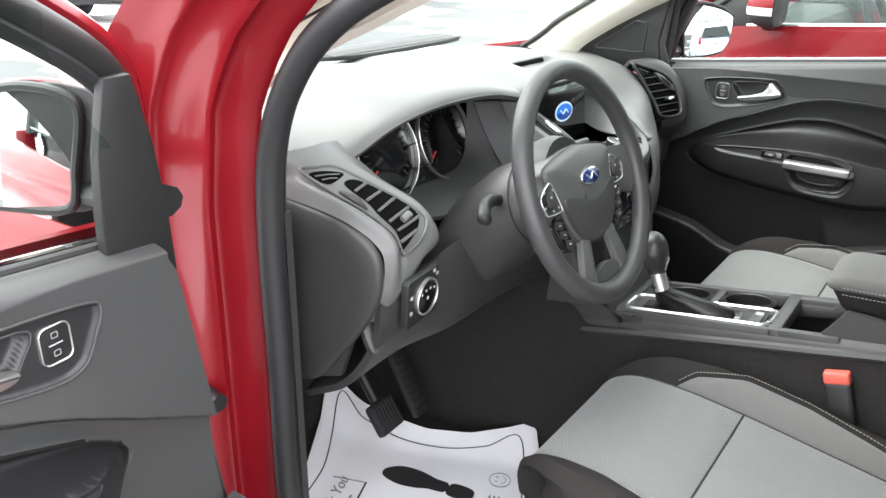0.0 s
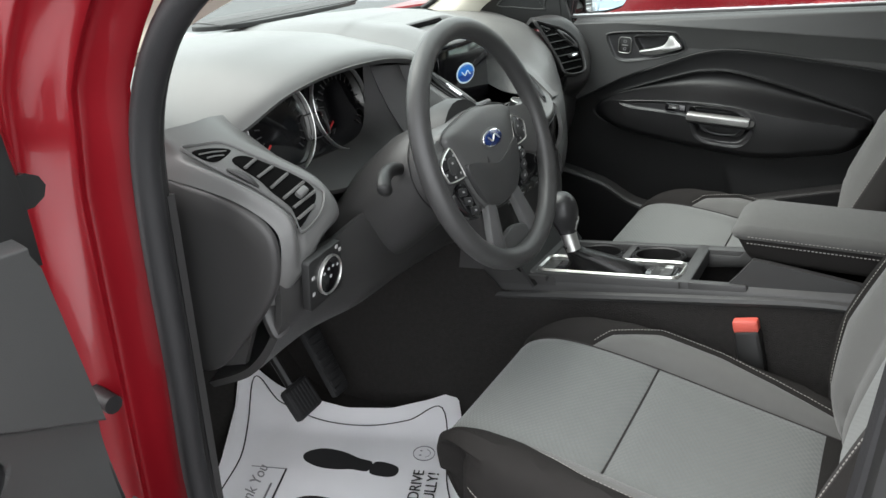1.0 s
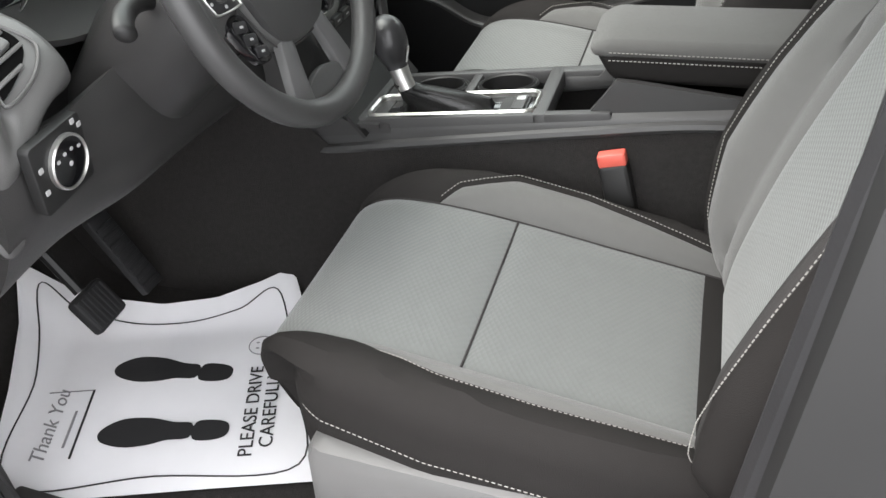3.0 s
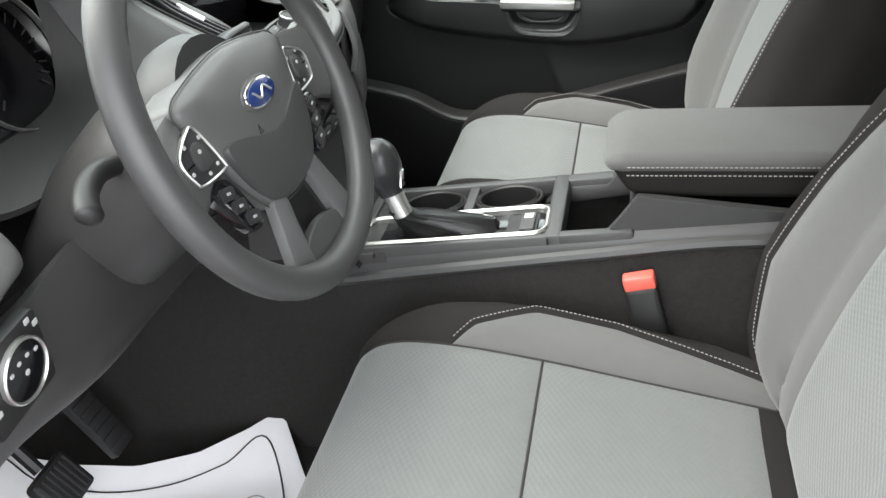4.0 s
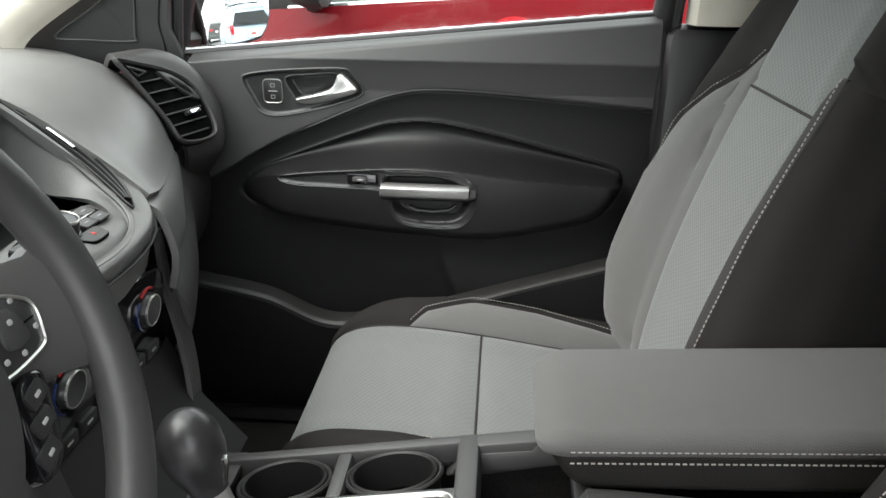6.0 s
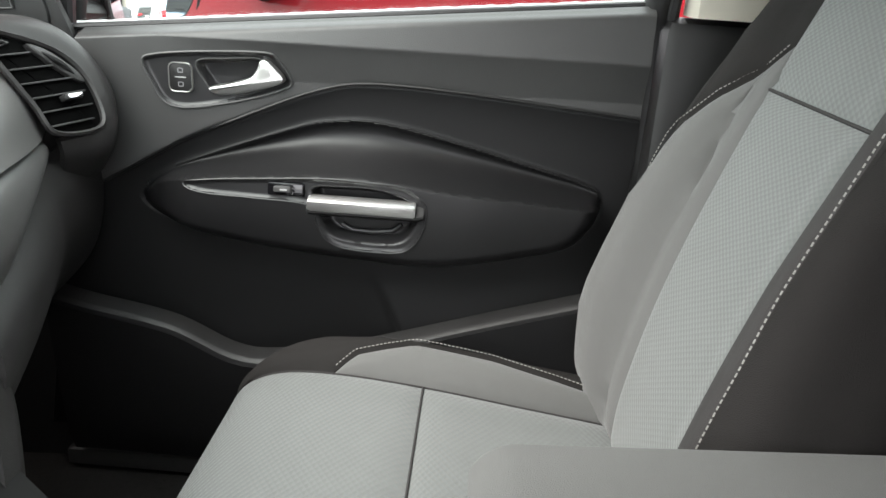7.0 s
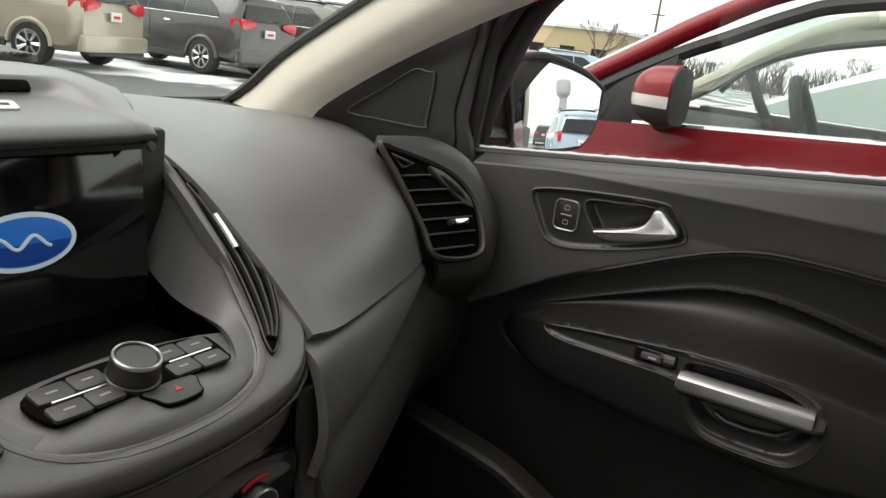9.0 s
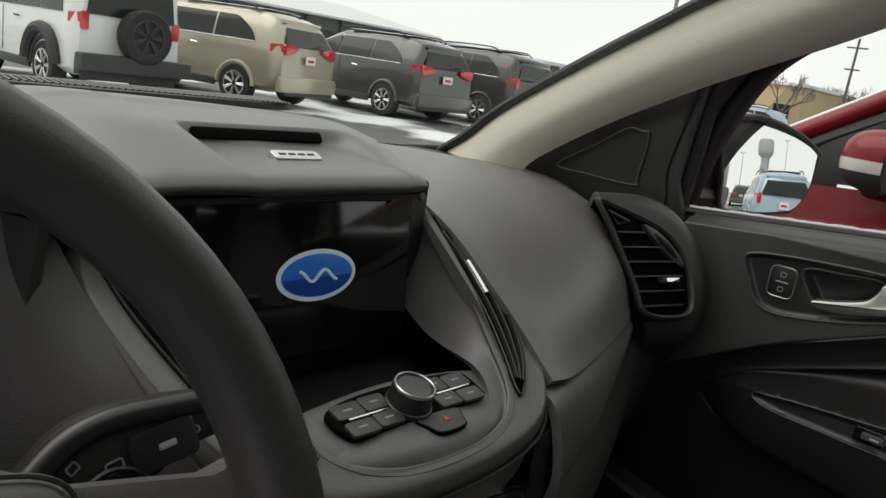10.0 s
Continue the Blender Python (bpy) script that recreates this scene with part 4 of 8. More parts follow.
for ax, ay, bx, by in ((-0.010, 0.020, 0.015, 0.020), (-0.008, -0.002, 0.023, -0.004), (-0.008, -0.026, 0.031, -0.026), (-0.009, -0.049, 0.037, -0.051), (-0.010, -0.068, 0.037, -0.072), (-0.022, -0.084, 0.016, -0.086)):
    h = math.hypot(bx - ax, by - ay) / 2
    part("slat", box((-h, -0.0022, 0.0012), (h, 0.0022, 0.0058), 0.001, ML @ pose((ax + bx) / 2, (ay + by) / 2, 0, 0, 0, math.degrees(math.atan2(by - ay, bx - ax))) @ pose(0, 0, 0, 22, 0, 0)), DASH, lv)
part("thumbwheel", tube([ML @ V(lerp(-0.029, -0.019, q), lerp(0.034, -0.014, q), 0.001 + 0.005 * math.sin(math.pi * q)) for q in np.linspace(0, 1, 12)], 0.0060, 8, taper=lambda q: 0.35 + 0.65 * math.sin(math.pi * q)), DASHLOW, lv)
part("slider", box((-0.010, -0.006, 0.003), (0.010, 0.006, 0.011), 0.003, ML @ pose(0.018, -0.062, 0)), DASH, lv)

# centre stack: a tilted face with a rounded rim, a vent in each cheek and the screen sunk in it
MF = frame3((0.008, 0.205, 1.1135), (1, 0, 0), (0, 0.848, 0.53))
RIM_O = [(0.146, 0.110), (0.168, 0.070), (0.181, 0.032), (0.178, -0.018), (0.161, -0.077), (0.136, -0.118), (0.102, -0.142), (0.05, -0.152), (0, -0.154)]
RIDGE = [(0.136, 0.110), (0.134, 0.070), (0.129, 0.030), (0.118, -0.025), (0.104, -0.070), (0.094, -0.100), (0.075, -0.122), (0.04, -0.135), (0, -0.138)]
INNER_R = [(0.122, 0.110, -0.070), (0.116, 0.070, -0.064), (0.108, 0.030, -0.056), (0.096, -0.025, -0.040), (0.087, -0.070, -0.012), (0.080, -0.096, -0.006), (0.063, -0.113, -0.004), (0.034, -0.124, -0.003), (0, -0.126, -0.003)]


def both(half):
    """A half outline carried on to the other side."""
    return half + [(-p[0] - 0.16 * max(0.0, p[1]), *p[1:]) for p in half[-2::-1]]


def rim_row(grow, lift):
    pts = [(p.x, p.y) for p in cr([(*p, 0) for p in both(RIM_O)], 65)]
    n = len(pts)
    out = []
    for i, p in enumerate(pts):
        a, b = Vector(pts[max(0, i - 1)]), Vector(pts[min(n - 1, i + 1)])
        d = (b - a).normalized()
        out.append(tuple(MF @ V(p[0] - d.y * grow, p[1] + d.x * grow, lift)))
    return out[::2]


row_of = lambda half, lift=0.0: [tuple(MF @ V(p.x, p.y, p.z + lift)) for p in cr([(*p, 0) if len(p) == 2 else p for p in both(half)], 33)]
mid_row = [tuple(Vector(a).lerp(Vector(b), 0.5)) for a, b in zip(rim_row(-0.012, 0.001), row_of(RIDGE, 0.0012))]
stack = part("stack_frame", sheet([rim_row(0.012, -0.050), rim_row(0.004, -0.022), rim_row(0.001, -0.008), rim_row(-0.003, -0.0015), rim_row(-0.008, 0.001), mid_row, row_of(RIDGE, 0.0012), row_of(RIDGE, -0.004), row_of(INNER_R)], 48, 96, 0.006), DASH, dash, "rounded frame of the centre stack")
part("rim_seam", tube(rim_row(0.0045, -0.012), 0.0016, 6), BLACK, stack)
part("recess", box((-0.122, 0.262, 1.02), (0.138, 0.274, 1.19), 0.004), BLACK, stack, "black back of the screen recess")
part("recess_floor", box((-0.105, 0.165, 1.022), (0.121, 0.262, 1.030), 0.002), BLACK, stack)
Ms = frame3((0.006, 0.2535, 1.117), (1, 0, 0), (0, 0.10, 0.995))
screen = part("screen", slab(rrect(0.205, 0.122, 0.004, 3), 0.006, 0.001, Ms), GLOSS, stack, "dark gloss touchscreen lit with a blue oval")
GLOWBLUE = glow("lit_blue", (0.012, 0.12, 0.42), 0.16)
GLOWDEEP = glow("lit_deep_blue", (0.006, 0.045, 0.23), 0.13)
GLOWPALE = glow("lit_pale", (0.36, 0.45, 0.50), 0.22)
part("screen_oval_rim", slab(oval(0.0385, 0.0205, 40, 0.003, 0.001), 0.0005, 0.0001, Ms @ pose(0, 0, 0.0062)), GLOWPALE, screen, "pale lit oval")
part("screen_oval", slab(oval(0.0345, 0.0170, 40, 0.003, 0.001), 0.0005, 0.0001, Ms @ pose(0, 0, 0.0068)), GLOWBLUE, screen, "blue lit oval")
part("screen_oval_low", slab([(0.003 + 0.0332 * math.cos(a), 0.001 + 0.0160 * math.sin(a)) for a in np.linspace(radians(185), radians(355), 24)], 0.0004, 0.0001, Ms @ pose(0, 0, 0.0074)), GLOWDEEP, screen)
part("screen_stroke", tube([Ms @ V(0.003 + x, 0.001 + 0.0042 * math.sin(x * 260), 0.0080) for x in np.linspace(-0.018, 0.018, 36)], 0.0013, 6), GLOWPALE, screen, "plain pale wave on the lit oval")
VENT_H = [(0.138, 0.078), (0.150, 0.066), (0.160, 0.042), (0.163, 0.016), (0.159, -0.018), (0.149, -0.050), (0.132, -0.083), (0.110, -0.107), (0.096, -0.116), (0.097, -0.104), (0.108, -0.078), (0.122, -0.034), (0.131, 0.018), (0.136, 0.058)]
VENT_L = [(-0.170, 0.085), (-0.152, 0.074), (-0.137, 0.030), (-0.123, -0.020), (-0.108, -0.072), (-0.096, -0.106), (-0.104, -0.112), (-0.134, -0.090), (-0.154, -0.035), (-0.168, 0.025)]
for s in (1, -1):
    vo = rounded(VENT_H if s > 0 else VENT_L, 60)
    Mv = MF @ pose(0, 0, 0.0012)
    # vent depth is only painted: a near-black plate on the cheek
    sv = part("slim_vent", slab(vo, 0.0022, 0.0004, Mv), BLACK_AND_SHADE, stack, "slim air vent with its dark inside painted on")
    part("vent_rim", ringplate([(p[0] * 1.0, p[1]) for p in vo], 0.0016, 0.0036, 0.0006, Mv), BLACK, sv)
    inn_line = cr([(0.136, 0.062, 0), (0.131, 0.018, 0), (0.122, -0.034, 0), (0.108, -0.080, 0), (0.098, -0.106, 0)], 20)
    out_line = cr([(0.146, 0.066, 0), (0.162, 0.018, 0), (0.150, -0.048, 0), (0.128, -0.087, 0), (0.102, -0.111, 0)], 20)
    for k in (0.22, 0.5, 0.78):
        part("slat", tube([MF @ V(s * p.lerp(q, k).x, p.lerp(q, k).y, 0.0042) for p, q in zip(inn_line, out_line)][1:-1], 0.0017, 6, flat=1.6, up=tuple(MF.to_3x3() @ V(0, 0, 1))), KNOB, sv)
    part("slider", tube([MF @ V(s * inn_line[i].lerp(out_line[i], 0.30).x, inn_line[i].lerp(out_line[i], 0.30).y, 0.0062) for i in (5, 6, 7, 8)], 0.0034, 8), CHROME, sv, "silver vent slider")
# shelf with the buttons, its crest hiding the foot of the screen
SH = lambda x, y, z: (x + 0.008, y, z - 0.0016 * (x / 0.05) ** 2)
shelf = part("control_shelf", sheet([[SH(x * k, y + 0.010 * (x / 0.09) ** 2 * c, z) for x in (-0.094, -0.06, 0, 0.06, 0.094)] for y, z, k, c in ((0.086, 1.038, 0.80, 1.2), (0.094, 1.0485, 0.88, 1), (0.110, 1.0545, 0.95, 0.4), (0.135, 1.0600, 0.98, 0.0), (0.154, 1.0640, 1.0, -0.6), (0.162, 1.0615, 1.02, -0.8), (0.168, 1.050, 1.04, -0.9), (0.172, 1.028, 1.04, -0.9))], 36, 20, -0.006), DASH, stack, "sloping control shelf under the screen")
Mp = frame3((0.008, 0.1285, 1.0588), (1, 0, 0), (0, 0.972, 0.235))
PANEL_O = rounded([(-0.070, 0.004), (-0.064, 0.016), (-0.03, 0.0225), (0.03, 0.0225), (0.064, 0.018), (0.069, 0.010), (0.068, -0.006), (0.064, -0.012), (0.03, -0.013), (-0.03, -0.013), (-0.058, -0.014), (-0.066, -0.010)], 48)
panel = part("button_panel", slab(PANEL_O, 0.0030, 0.001, Mp @ pose(0, 0, -0.001)), BLACK_AND_SHADE, stack, "black button panel")
for x, w in ((-0.0525, 0.0235), (-0.0290, 0.0215), (0.0290, 0.0215), (0.0520, 0.0225)):
    for j in (0, 1):
        part("button", slab(rrect(w, 0.0142 if j else 0.0132, 0.0022, 2), 0.0026, 0.0007, Mp @ pose(x, (0.0118 if j else -0.0052) - abs(x) * 0.05, 0.0016)), CONSOLE, panel)
        part("button_mark", slab(rrect(0.0075, 0.0018, 0.0004, 1), 0.0003, 0.0001, Mp @ pose(x, (0.0118 if j else -0.0052) - abs(x) * 0.05, 0.0042)), GREYINK, panel)
for x in (-0.040, 0.041):
    part("bright_line", slab(rrect(0.036, 0.0017, 0.0007, 2), 0.0032, 0.0005, Mp @ pose(x, 0.0028 - abs(x) * 0.05, 0.0016)), CHROME, panel, "thin bright bar")
part("hazard_button", slab(rounded([(-0.018, 0.006), (0.018, 0.006), (0.017, -0.004), (0.012, -0.011), (-0.010, -0.011), (-0.016, -0.003)], 24), 0.003, 0.0008, Mp @ pose(0.010, -0.0205, -0.0005)), CONSOLE, panel)
part("hazard_gap", ringplate(rounded([(-0.019, 0.007), (0.019, 0.007), (0.018, -0.004), (0.0125, -0.012), (-0.0105, -0.012), (-0.017, -0.003)], 24), 0.0012, 0.0024, 0.0003, Mp @ pose(0.010, -0.0205, -0.0005)), BLACK_AND_SHADE, panel)
part("hazard_mark", slab([(-0.003, -0.0025), (0.003, -0.0025), (0, 0.003)], 0.0005, 0.0001, Mp @ pose(0.012, -0.0215, 0.0025)), REDPRINT, panel)
knob = part("volume_knob", loft([[Mp @ V(r * math.cos(a) - 0.004, r * math.sin(a) + 0.001, z) for a in (2 * math.pi * i / 40 for i in range(40))] for r, z in ((0.0170, 0.001), (0.0170, 0.004), (0.0158, 0.0045), (0.0150, 0.016), (0.0142, 0.0185), (0.0128, 0.0190), (0.0118, 0.0178), (0.0105, 0.0176))]), KNOB, panel, "round volume knob")
part("knob_ring", ringplate(oval(0.0150, 0.0150, 36, -0.004, 0.001), 0.0016, 0.0026, 0.0007, Mp @ pose(0, 0, 0.0166)), SILVER, knob, "silver knob ring")
# climate panel below the shelf
Mc = frame3((0.0, 0.108, 0.935), (1, 0, 0), (0, -0.10, 0.99))
clim = part("climate_panel", slab(rounded([(-0.118, 0.045), (0, 0.055), (0.118, 0.045), (0.125, -0.02), (0.11, -0.062), (-0.11, -0.062), (-0.125, -0.02)], 40), 0.012, 0.003, Mc), GLOSS, dash, "black climate control panel")
for x in (-0.082, 0.082):
    kb = part("climate_knob", loft([[Mc @ V(r * math.cos(a) + x, r * math.sin(a) + 0.012, z) for a in (2 * math.pi * i / 28 for i in range(28))] for r, z in ((0.019, 0.010), (0.0178, 0.019), (0.0165, 0.0205), (0.012, 0.0195))]), KNOB, clim, "round climate knob with silver rim")
    part("knob_ring", ringplate(oval(0.0180, 0.0180, 28, x, 0.012), 0.0018, 0.0022, 0.0006, Mc @ pose(0, 0, 0.0185)), SILVER, kb)
    blue_arc = tube([Mc @ V(x + 0.024 * math.cos(a), 0.012 + 0.024 * math.sin(a), 0.0125) for a in np.linspace(radians(140), radians(250), 14)], 0.0016, 5)
    part("cold_mark", blue_arc, BLUE, clim)
    part("hot_mark", tube([Mc @ V(x + 0.024 * math.cos(a), 0.012 + 0.024 * math.sin(a), 0.0125) for a in np.linspace(radians(60), radians(125), 10)], 0.0016, 5), REDPRINT, clim)
for i in range(6):
    part("button", slab(rrect(0.030, 0.016, 0.003, 2), 0.004, 0.001, Mc @ pose(-0.090 + i * 0.036, -0.042, 0.0115)), BLACK, clim)
    part("button_mark", slab(rrect(0.010, 0.003, 0.0005, 1), 0.0005, 0.0001, Mc @ pose(-0.090 + i * 0.036, -0.042, 0.0156)), PRINT, clim)
for s, low in ((1, 5), (-1, 4)):
    part("stack_flank", sheet([rw[:low] for rw in [
        [(s * 0.128, 0.100, 1.02), (s * 0.132, 0.100, 0.95), (s * 0.128, 0.085, 0.87), (s * 0.112, 0.075, 0.78), (s * 0.108, 0.09, 0.60)],
        [(s * 0.150, 0.106, 1.02), (s * 0.160, 0.105, 0.95), (s * 0.168, 0.092, 0.87), (s * 0.155, 0.085, 0.78), (s * 0.150, 0.10, 0.60)],
        [(s * 0.165 + 0.020 * (s > 0), 0.150, 1.02), (s * 0.180 + 0.025 * (s > 0), 0.162, 0.95), (s * 0.175 + 0.035 * (s > 0), 0.155, 0.86), (s * 0.165 + 0.030 * (s > 0), 0.165, 0.77), (s * 0.165 + 0.020 * (s > 0), 0.20, 0.60)]]], 10, 28, 0.006 * s), DASHLOW, dash, "grey side panel of the centre stack")
part("stack_floor", sheet([row(x, (0.11, 0.88), (0.085, 0.82), (0.05, 0.775), (0.02, 0.74)) for x in (-0.13, 0, 0.14)], 8, 12, 0.006), BLACK, dash)
# headlamp switch
Mh = frame3((-0.618, 0.156, 0.952), (0.98, 0.10, 0.02), (0, -0.06, 1))
hl = part("lamp_switch_plate", slab(rrect(0.088, 0.080, 0.006, 3), 0.012, 0.002, Mh), BLACK, dash, "black plate of the lamp switch")
kb = part("lamp_switch", loft([[Mh @ V(r * math.cos(a) + 0.006, r * math.sin(a), z) for a in (2 * math.pi * i / 32 for i in range(32))] for r, z in ((0.029, 0.010), (0.0285, 0.0155), (0.025, 0.0165))]), GLOSS, hl, "round lamp switch with silver rim")
part("switch_ring", ringplate(oval(0.0305, 0.0305, 36, 0.006, 0), 0.0032, 0.0065, 0.0015, Mh @ pose(0, 0, 0.0115)), SILVER, hl, "silver switch ring")
part("switch_dot", slab(oval(0.003, 0.003, 14, 0.006, -0.002), 0.0005, 0.0001, Mh @ pose(0, 0, 0.0165)), PRINT, hl)
for px_, py_ in ((-0.034, -0.014), (-0.034, 0.012), (0.039, 0.026), (0.030, 0.034)):
    part("plate_mark", slab(rrect(0.007, 0.006, 0.001, 1, px_, py_), 0.0006, 0.0001, Mh @ pose(0, 0, 0.012)), PRINT, hl)
for k in range(4):
    part("switch_mark", slab(rrect(0.005, 0.004, 0.001, 1), 0.0006, 0.0001, Mh @ pose(-0.012 + 0.012 * k, 0.014 - abs(k - 1.5) * 0.003, 0.0167)), PRINT, hl)


# ---- steering wheel and column ----
WC = V(-0.373, 0.002, 1.105)
TILT_W = radians(22.2)
MW = frame3(WC, (1, 0, 0), (0, math.sin(TILT_W), math.cos(TILT_W)))
wheel = thing("steering_wheel", "black vinyl steering wheel with thumb switches and an oval badge", "steering wheel", at=tuple(WC))
W = lambda a, b, c: MW @ V(a, b, c)
part("rim", tube([W(0.180 * math.cos(a), 0.180 * math.sin(a), 0) for a in (2 * math.pi * i / 72 for i in range(72))], 0.0165, 14, closed=True, up=tuple(MW.to_3x3() @ V(0, 0, 1)), flat=0.95), LEATHER, wheel, "grained black vinyl rim")
mir2 = lambda half: half + [(-x, y) for x, y in half[::-1] if abs(x) > 1e-6]
PADO = rounded(mir2([(0.0, 0.060), (0.045, 0.056), (0.080, 0.050), (0.100, 0.045), (0.109, 0.036), (0.107, 0.022), (0.101, 0.004), (0.094, -0.014), (0.082, -0.040), (0.066, -0.072), (0.046, -0.090), (0.0, -0.097)]), 96)
mk = lambda d, z, k=1.0: [W(p[0] * k, p[1] * k, z) for p in offset2(PADO, d)]
part("airbag_cover", loft([mk(0, -0.05), mk(0, -0.020), mk(0.0015, -0.012), mk(0.006, -0.006), [W(p[0] * 0.80, p[1] * 0.80, -0.001) for p in PADO], [W(p[0] * 0.6, p[1] * 0.6, 0.0025) for p in PADO], [W(p[0] * 0.3, p[1] * 0.3, 0.0045) for p in PADO], [W(p[0] * 0.05, p[1] * 0.05, 0.005) for p in PADO]]), HUBPLASTIC, wheel, "grey plastic airbag cover")
low_pad = rounded(mir2([(0.0, -0.030), (0.030, -0.024), (0.060, -0.014), (0.084, -0.012), (0.078, -0.040), (0.062, -0.070), (0.043, -0.086), (0.0, -0.092)]), 70)
zc = lambda x, y: -0.009 + 0.0145 * max(0.0, 1 - (x / 0.118) ** 2 - (y / 0.095) ** 2) ** 0.7
part("cover_lower", loft([[W(p[0] * k, -0.055 + (p[1] + 0.055) * k, zc(p[0] * k, -0.055 + (p[1] + 0.055) * k) + dz) for p in low_pad] for k, dz in ((1.0, -0.006), (1.0, -0.001), (0.985, 0.0016), (0.7, 0.0024), (0.35, 0.0026), (0.02, 0.0026))]), LEATHER, wheel, "darker lower field of the airbag cover")
part("cover_gap", tube([W(p[0], p[1], -0.013) for p in offset2(PADO, -0.0006)], 0.0010, 6, closed=True), LEATHER, wheel)
part("badge_ring", slab(oval(0.0345, 0.0165, 40), 0.004, 0.003, MW @ pose(0, 0.008, 0.0022)), HUBPLASTIC, wheel)
part("badge_rim", slab(oval(0.0305, 0.0135, 36), 0.004, 0.002, MW @ pose(0, 0.008, 0.0040)), CHROME, wheel, "chrome rim of the oval badge")
part("badge", slab(oval(0.0278, 0.0112, 36), 0.003, 0.001, MW @ pose(0, 0.008, 0.0060)), BLUE, wheel, "blue oval badge")
part("badge_stroke", tube([MW @ pose(0, 0.008, 0) @ V(x, 0.0042 * math.sin(x * 260), 0.0092) for x in np.linspace(-0.017, 0.017, 36)], 0.0013, 6), SILVER, wheel, "plain pale wave on the badge")
part("belt_mark", ringplate([(-0.004, -0.005), (0.004, -0.005), (0.0, 0.004)], 0.0012, 0.0006, 0.0001, MW @ pose(-0.028, -0.018, 0.0044)), BLACK, wheel)
for s in (1, -1):
    part("spoke", loft([[W(s * x, y + dy, z + dz) for dy, dz in ((-h, -0.016), (-h, -0.002), (-h * 0.75, 0.004), (h * 0.75, 0.004), (h, -0.002), (h, -0.016))] for x, y, z, h in ((0.060, 0.004, -0.022, 0.040), (0.100, 0.002, -0.018, 0.038), (0.135, -0.006, -0.013, 0.040), (0.158, -0.012, -0.008, 0.042), (0.172, -0.014, -0.004, 0.048))]), HUBPLASTIC, wheel, "side spoke")
    pod = rounded([(s * 0.099, 0.020), (s * 0.113, 0.021), (s * 0.135, 0.010), (s * 0.1405, 0.000), (s * 0.136, -0.016), (s * 0.128, -0.024), (s * 0.092, -0.026), (s * 0.087, -0.020)], 44)
    pd = part("switch_pod", slab(pod, 0.006, 0.002, MW @ pose(0, 0, -0.013)), KNOB, wheel, "thumb switch pod")
    part("pod_frame", ringplate(pod, 0.0022, 0.0078, 0.001, MW @ pose(0, 0, -0.013)), SILVER, pd, "silver pod frame")
    part("pod_button", slab(rounded([(s * 0.105, 0.008), (s * 0.119, 0.008), (s * 0.122, -0.012), (s * 0.102, -0.012)], 24), 0.0035, 0.001, MW @ pose(0, 0, -0.008)), CONSOLE, pd)
    part("pod_split", slab(rrect(0.012, 0.0012, 0.0003, 1, s * 0.129, -0.004), 0.0004, 0.0001, MW @ pose(0, 0, -0.0068)), BLACK_AND_SHADE, pd)
    for q in ((0.100, 0.011), (0.124, 0.012), (0.132, -0.010), (0.096, -0.017), (0.112, -0.019), (0.112, 0.002)):
        part("pod_mark", slab(rrect(0.0045, 0.0035, 0.001, 1, s * q[0], q[1]), 0.0005, 0.0001, MW @ pose(0, 0, -0.0066 if q[1] != 0.002 else -0.0043)), PRINT, pd)
    bank = part("button_bank", slab(rounded([(s * 0.092, -0.034), (s * 0.120, -0.034), (s * 0.116, -0.056), (s * 0.100, -0.086), (s * 0.076, -0.090), (s * 0.078, -0.070)], 36), 0.010, 0.003, MW @ pose(0, 0, -0.020)), GLOSS, wheel, "gloss black bank of small switches")
    for q in ((0.1045, -0.044), (0.098, -0.060), (0.089, -0.077)):
        part("bank_button", slab(rrect(0.021, 0.012, 0.0025, 2), 0.003, 0.001, MW @ pose(s * q[0], q[1], -0.0108, 0, 0, s * 14)), KNOB, bank)
        part("bank_mark", slab(rrect(0.006, 0.0026, 0.0005, 1), 0.0004, 0.0001, MW @ pose(s * q[0], q[1], -0.0078, 0, 0, s * 14)), PRINT, bank)
    wing = [(0.030, -0.088), (0.052, -0.080), (0.064, -0.105), (0.080, -0.150), (0.078, -0.166), (0.060, -0.176), (0.044, -0.172), (0.040, -0.150), (0.034, -0.115)]
    part("lower_wing", slab([(s * x, y) for x, y in rounded(wing, 40)], 0.012, 0.005, MW @ pose(0, 0, -0.018)), WING, wheel, "satin grey wing of the lower spoke")
part("lower_spoke", slab(rounded(mir2([(0.0, -0.135), (0.030, -0.140), (0.050, -0.150), (0.070, -0.160), (0.060, -0.176), (0.0, -0.182)]), 50), 0.010, 0.004, MW @ pose(0, 0, -0.018)), LEATHER, wheel, "black foot of the lower spoke")
part("spoke_web", slab(rounded(mir2([(0.0, -0.070), (0.040, -0.075), (0.044, -0.11), (0.048, -0.148), (0.0, -0.142)]), 40), 0.004, 0.001, MW @ pose(0, 0, -0.034)), BLACK, wheel, "dark hollow of the lower spoke")
part("hub_back", loft([[W(r * math.cos(a), r * math.sin(a), z) for a in (2 * math.pi * i / 28 for i in range(28))] for r, z in ((0.078, -0.03), (0.085, -0.05), (0.082, -0.075))]), BLACK, wheel)

column = thing("steering_column", "dark plastic steering column shroud with two stalks", "steering column", at=(WC.x, 0.1, 1.05))
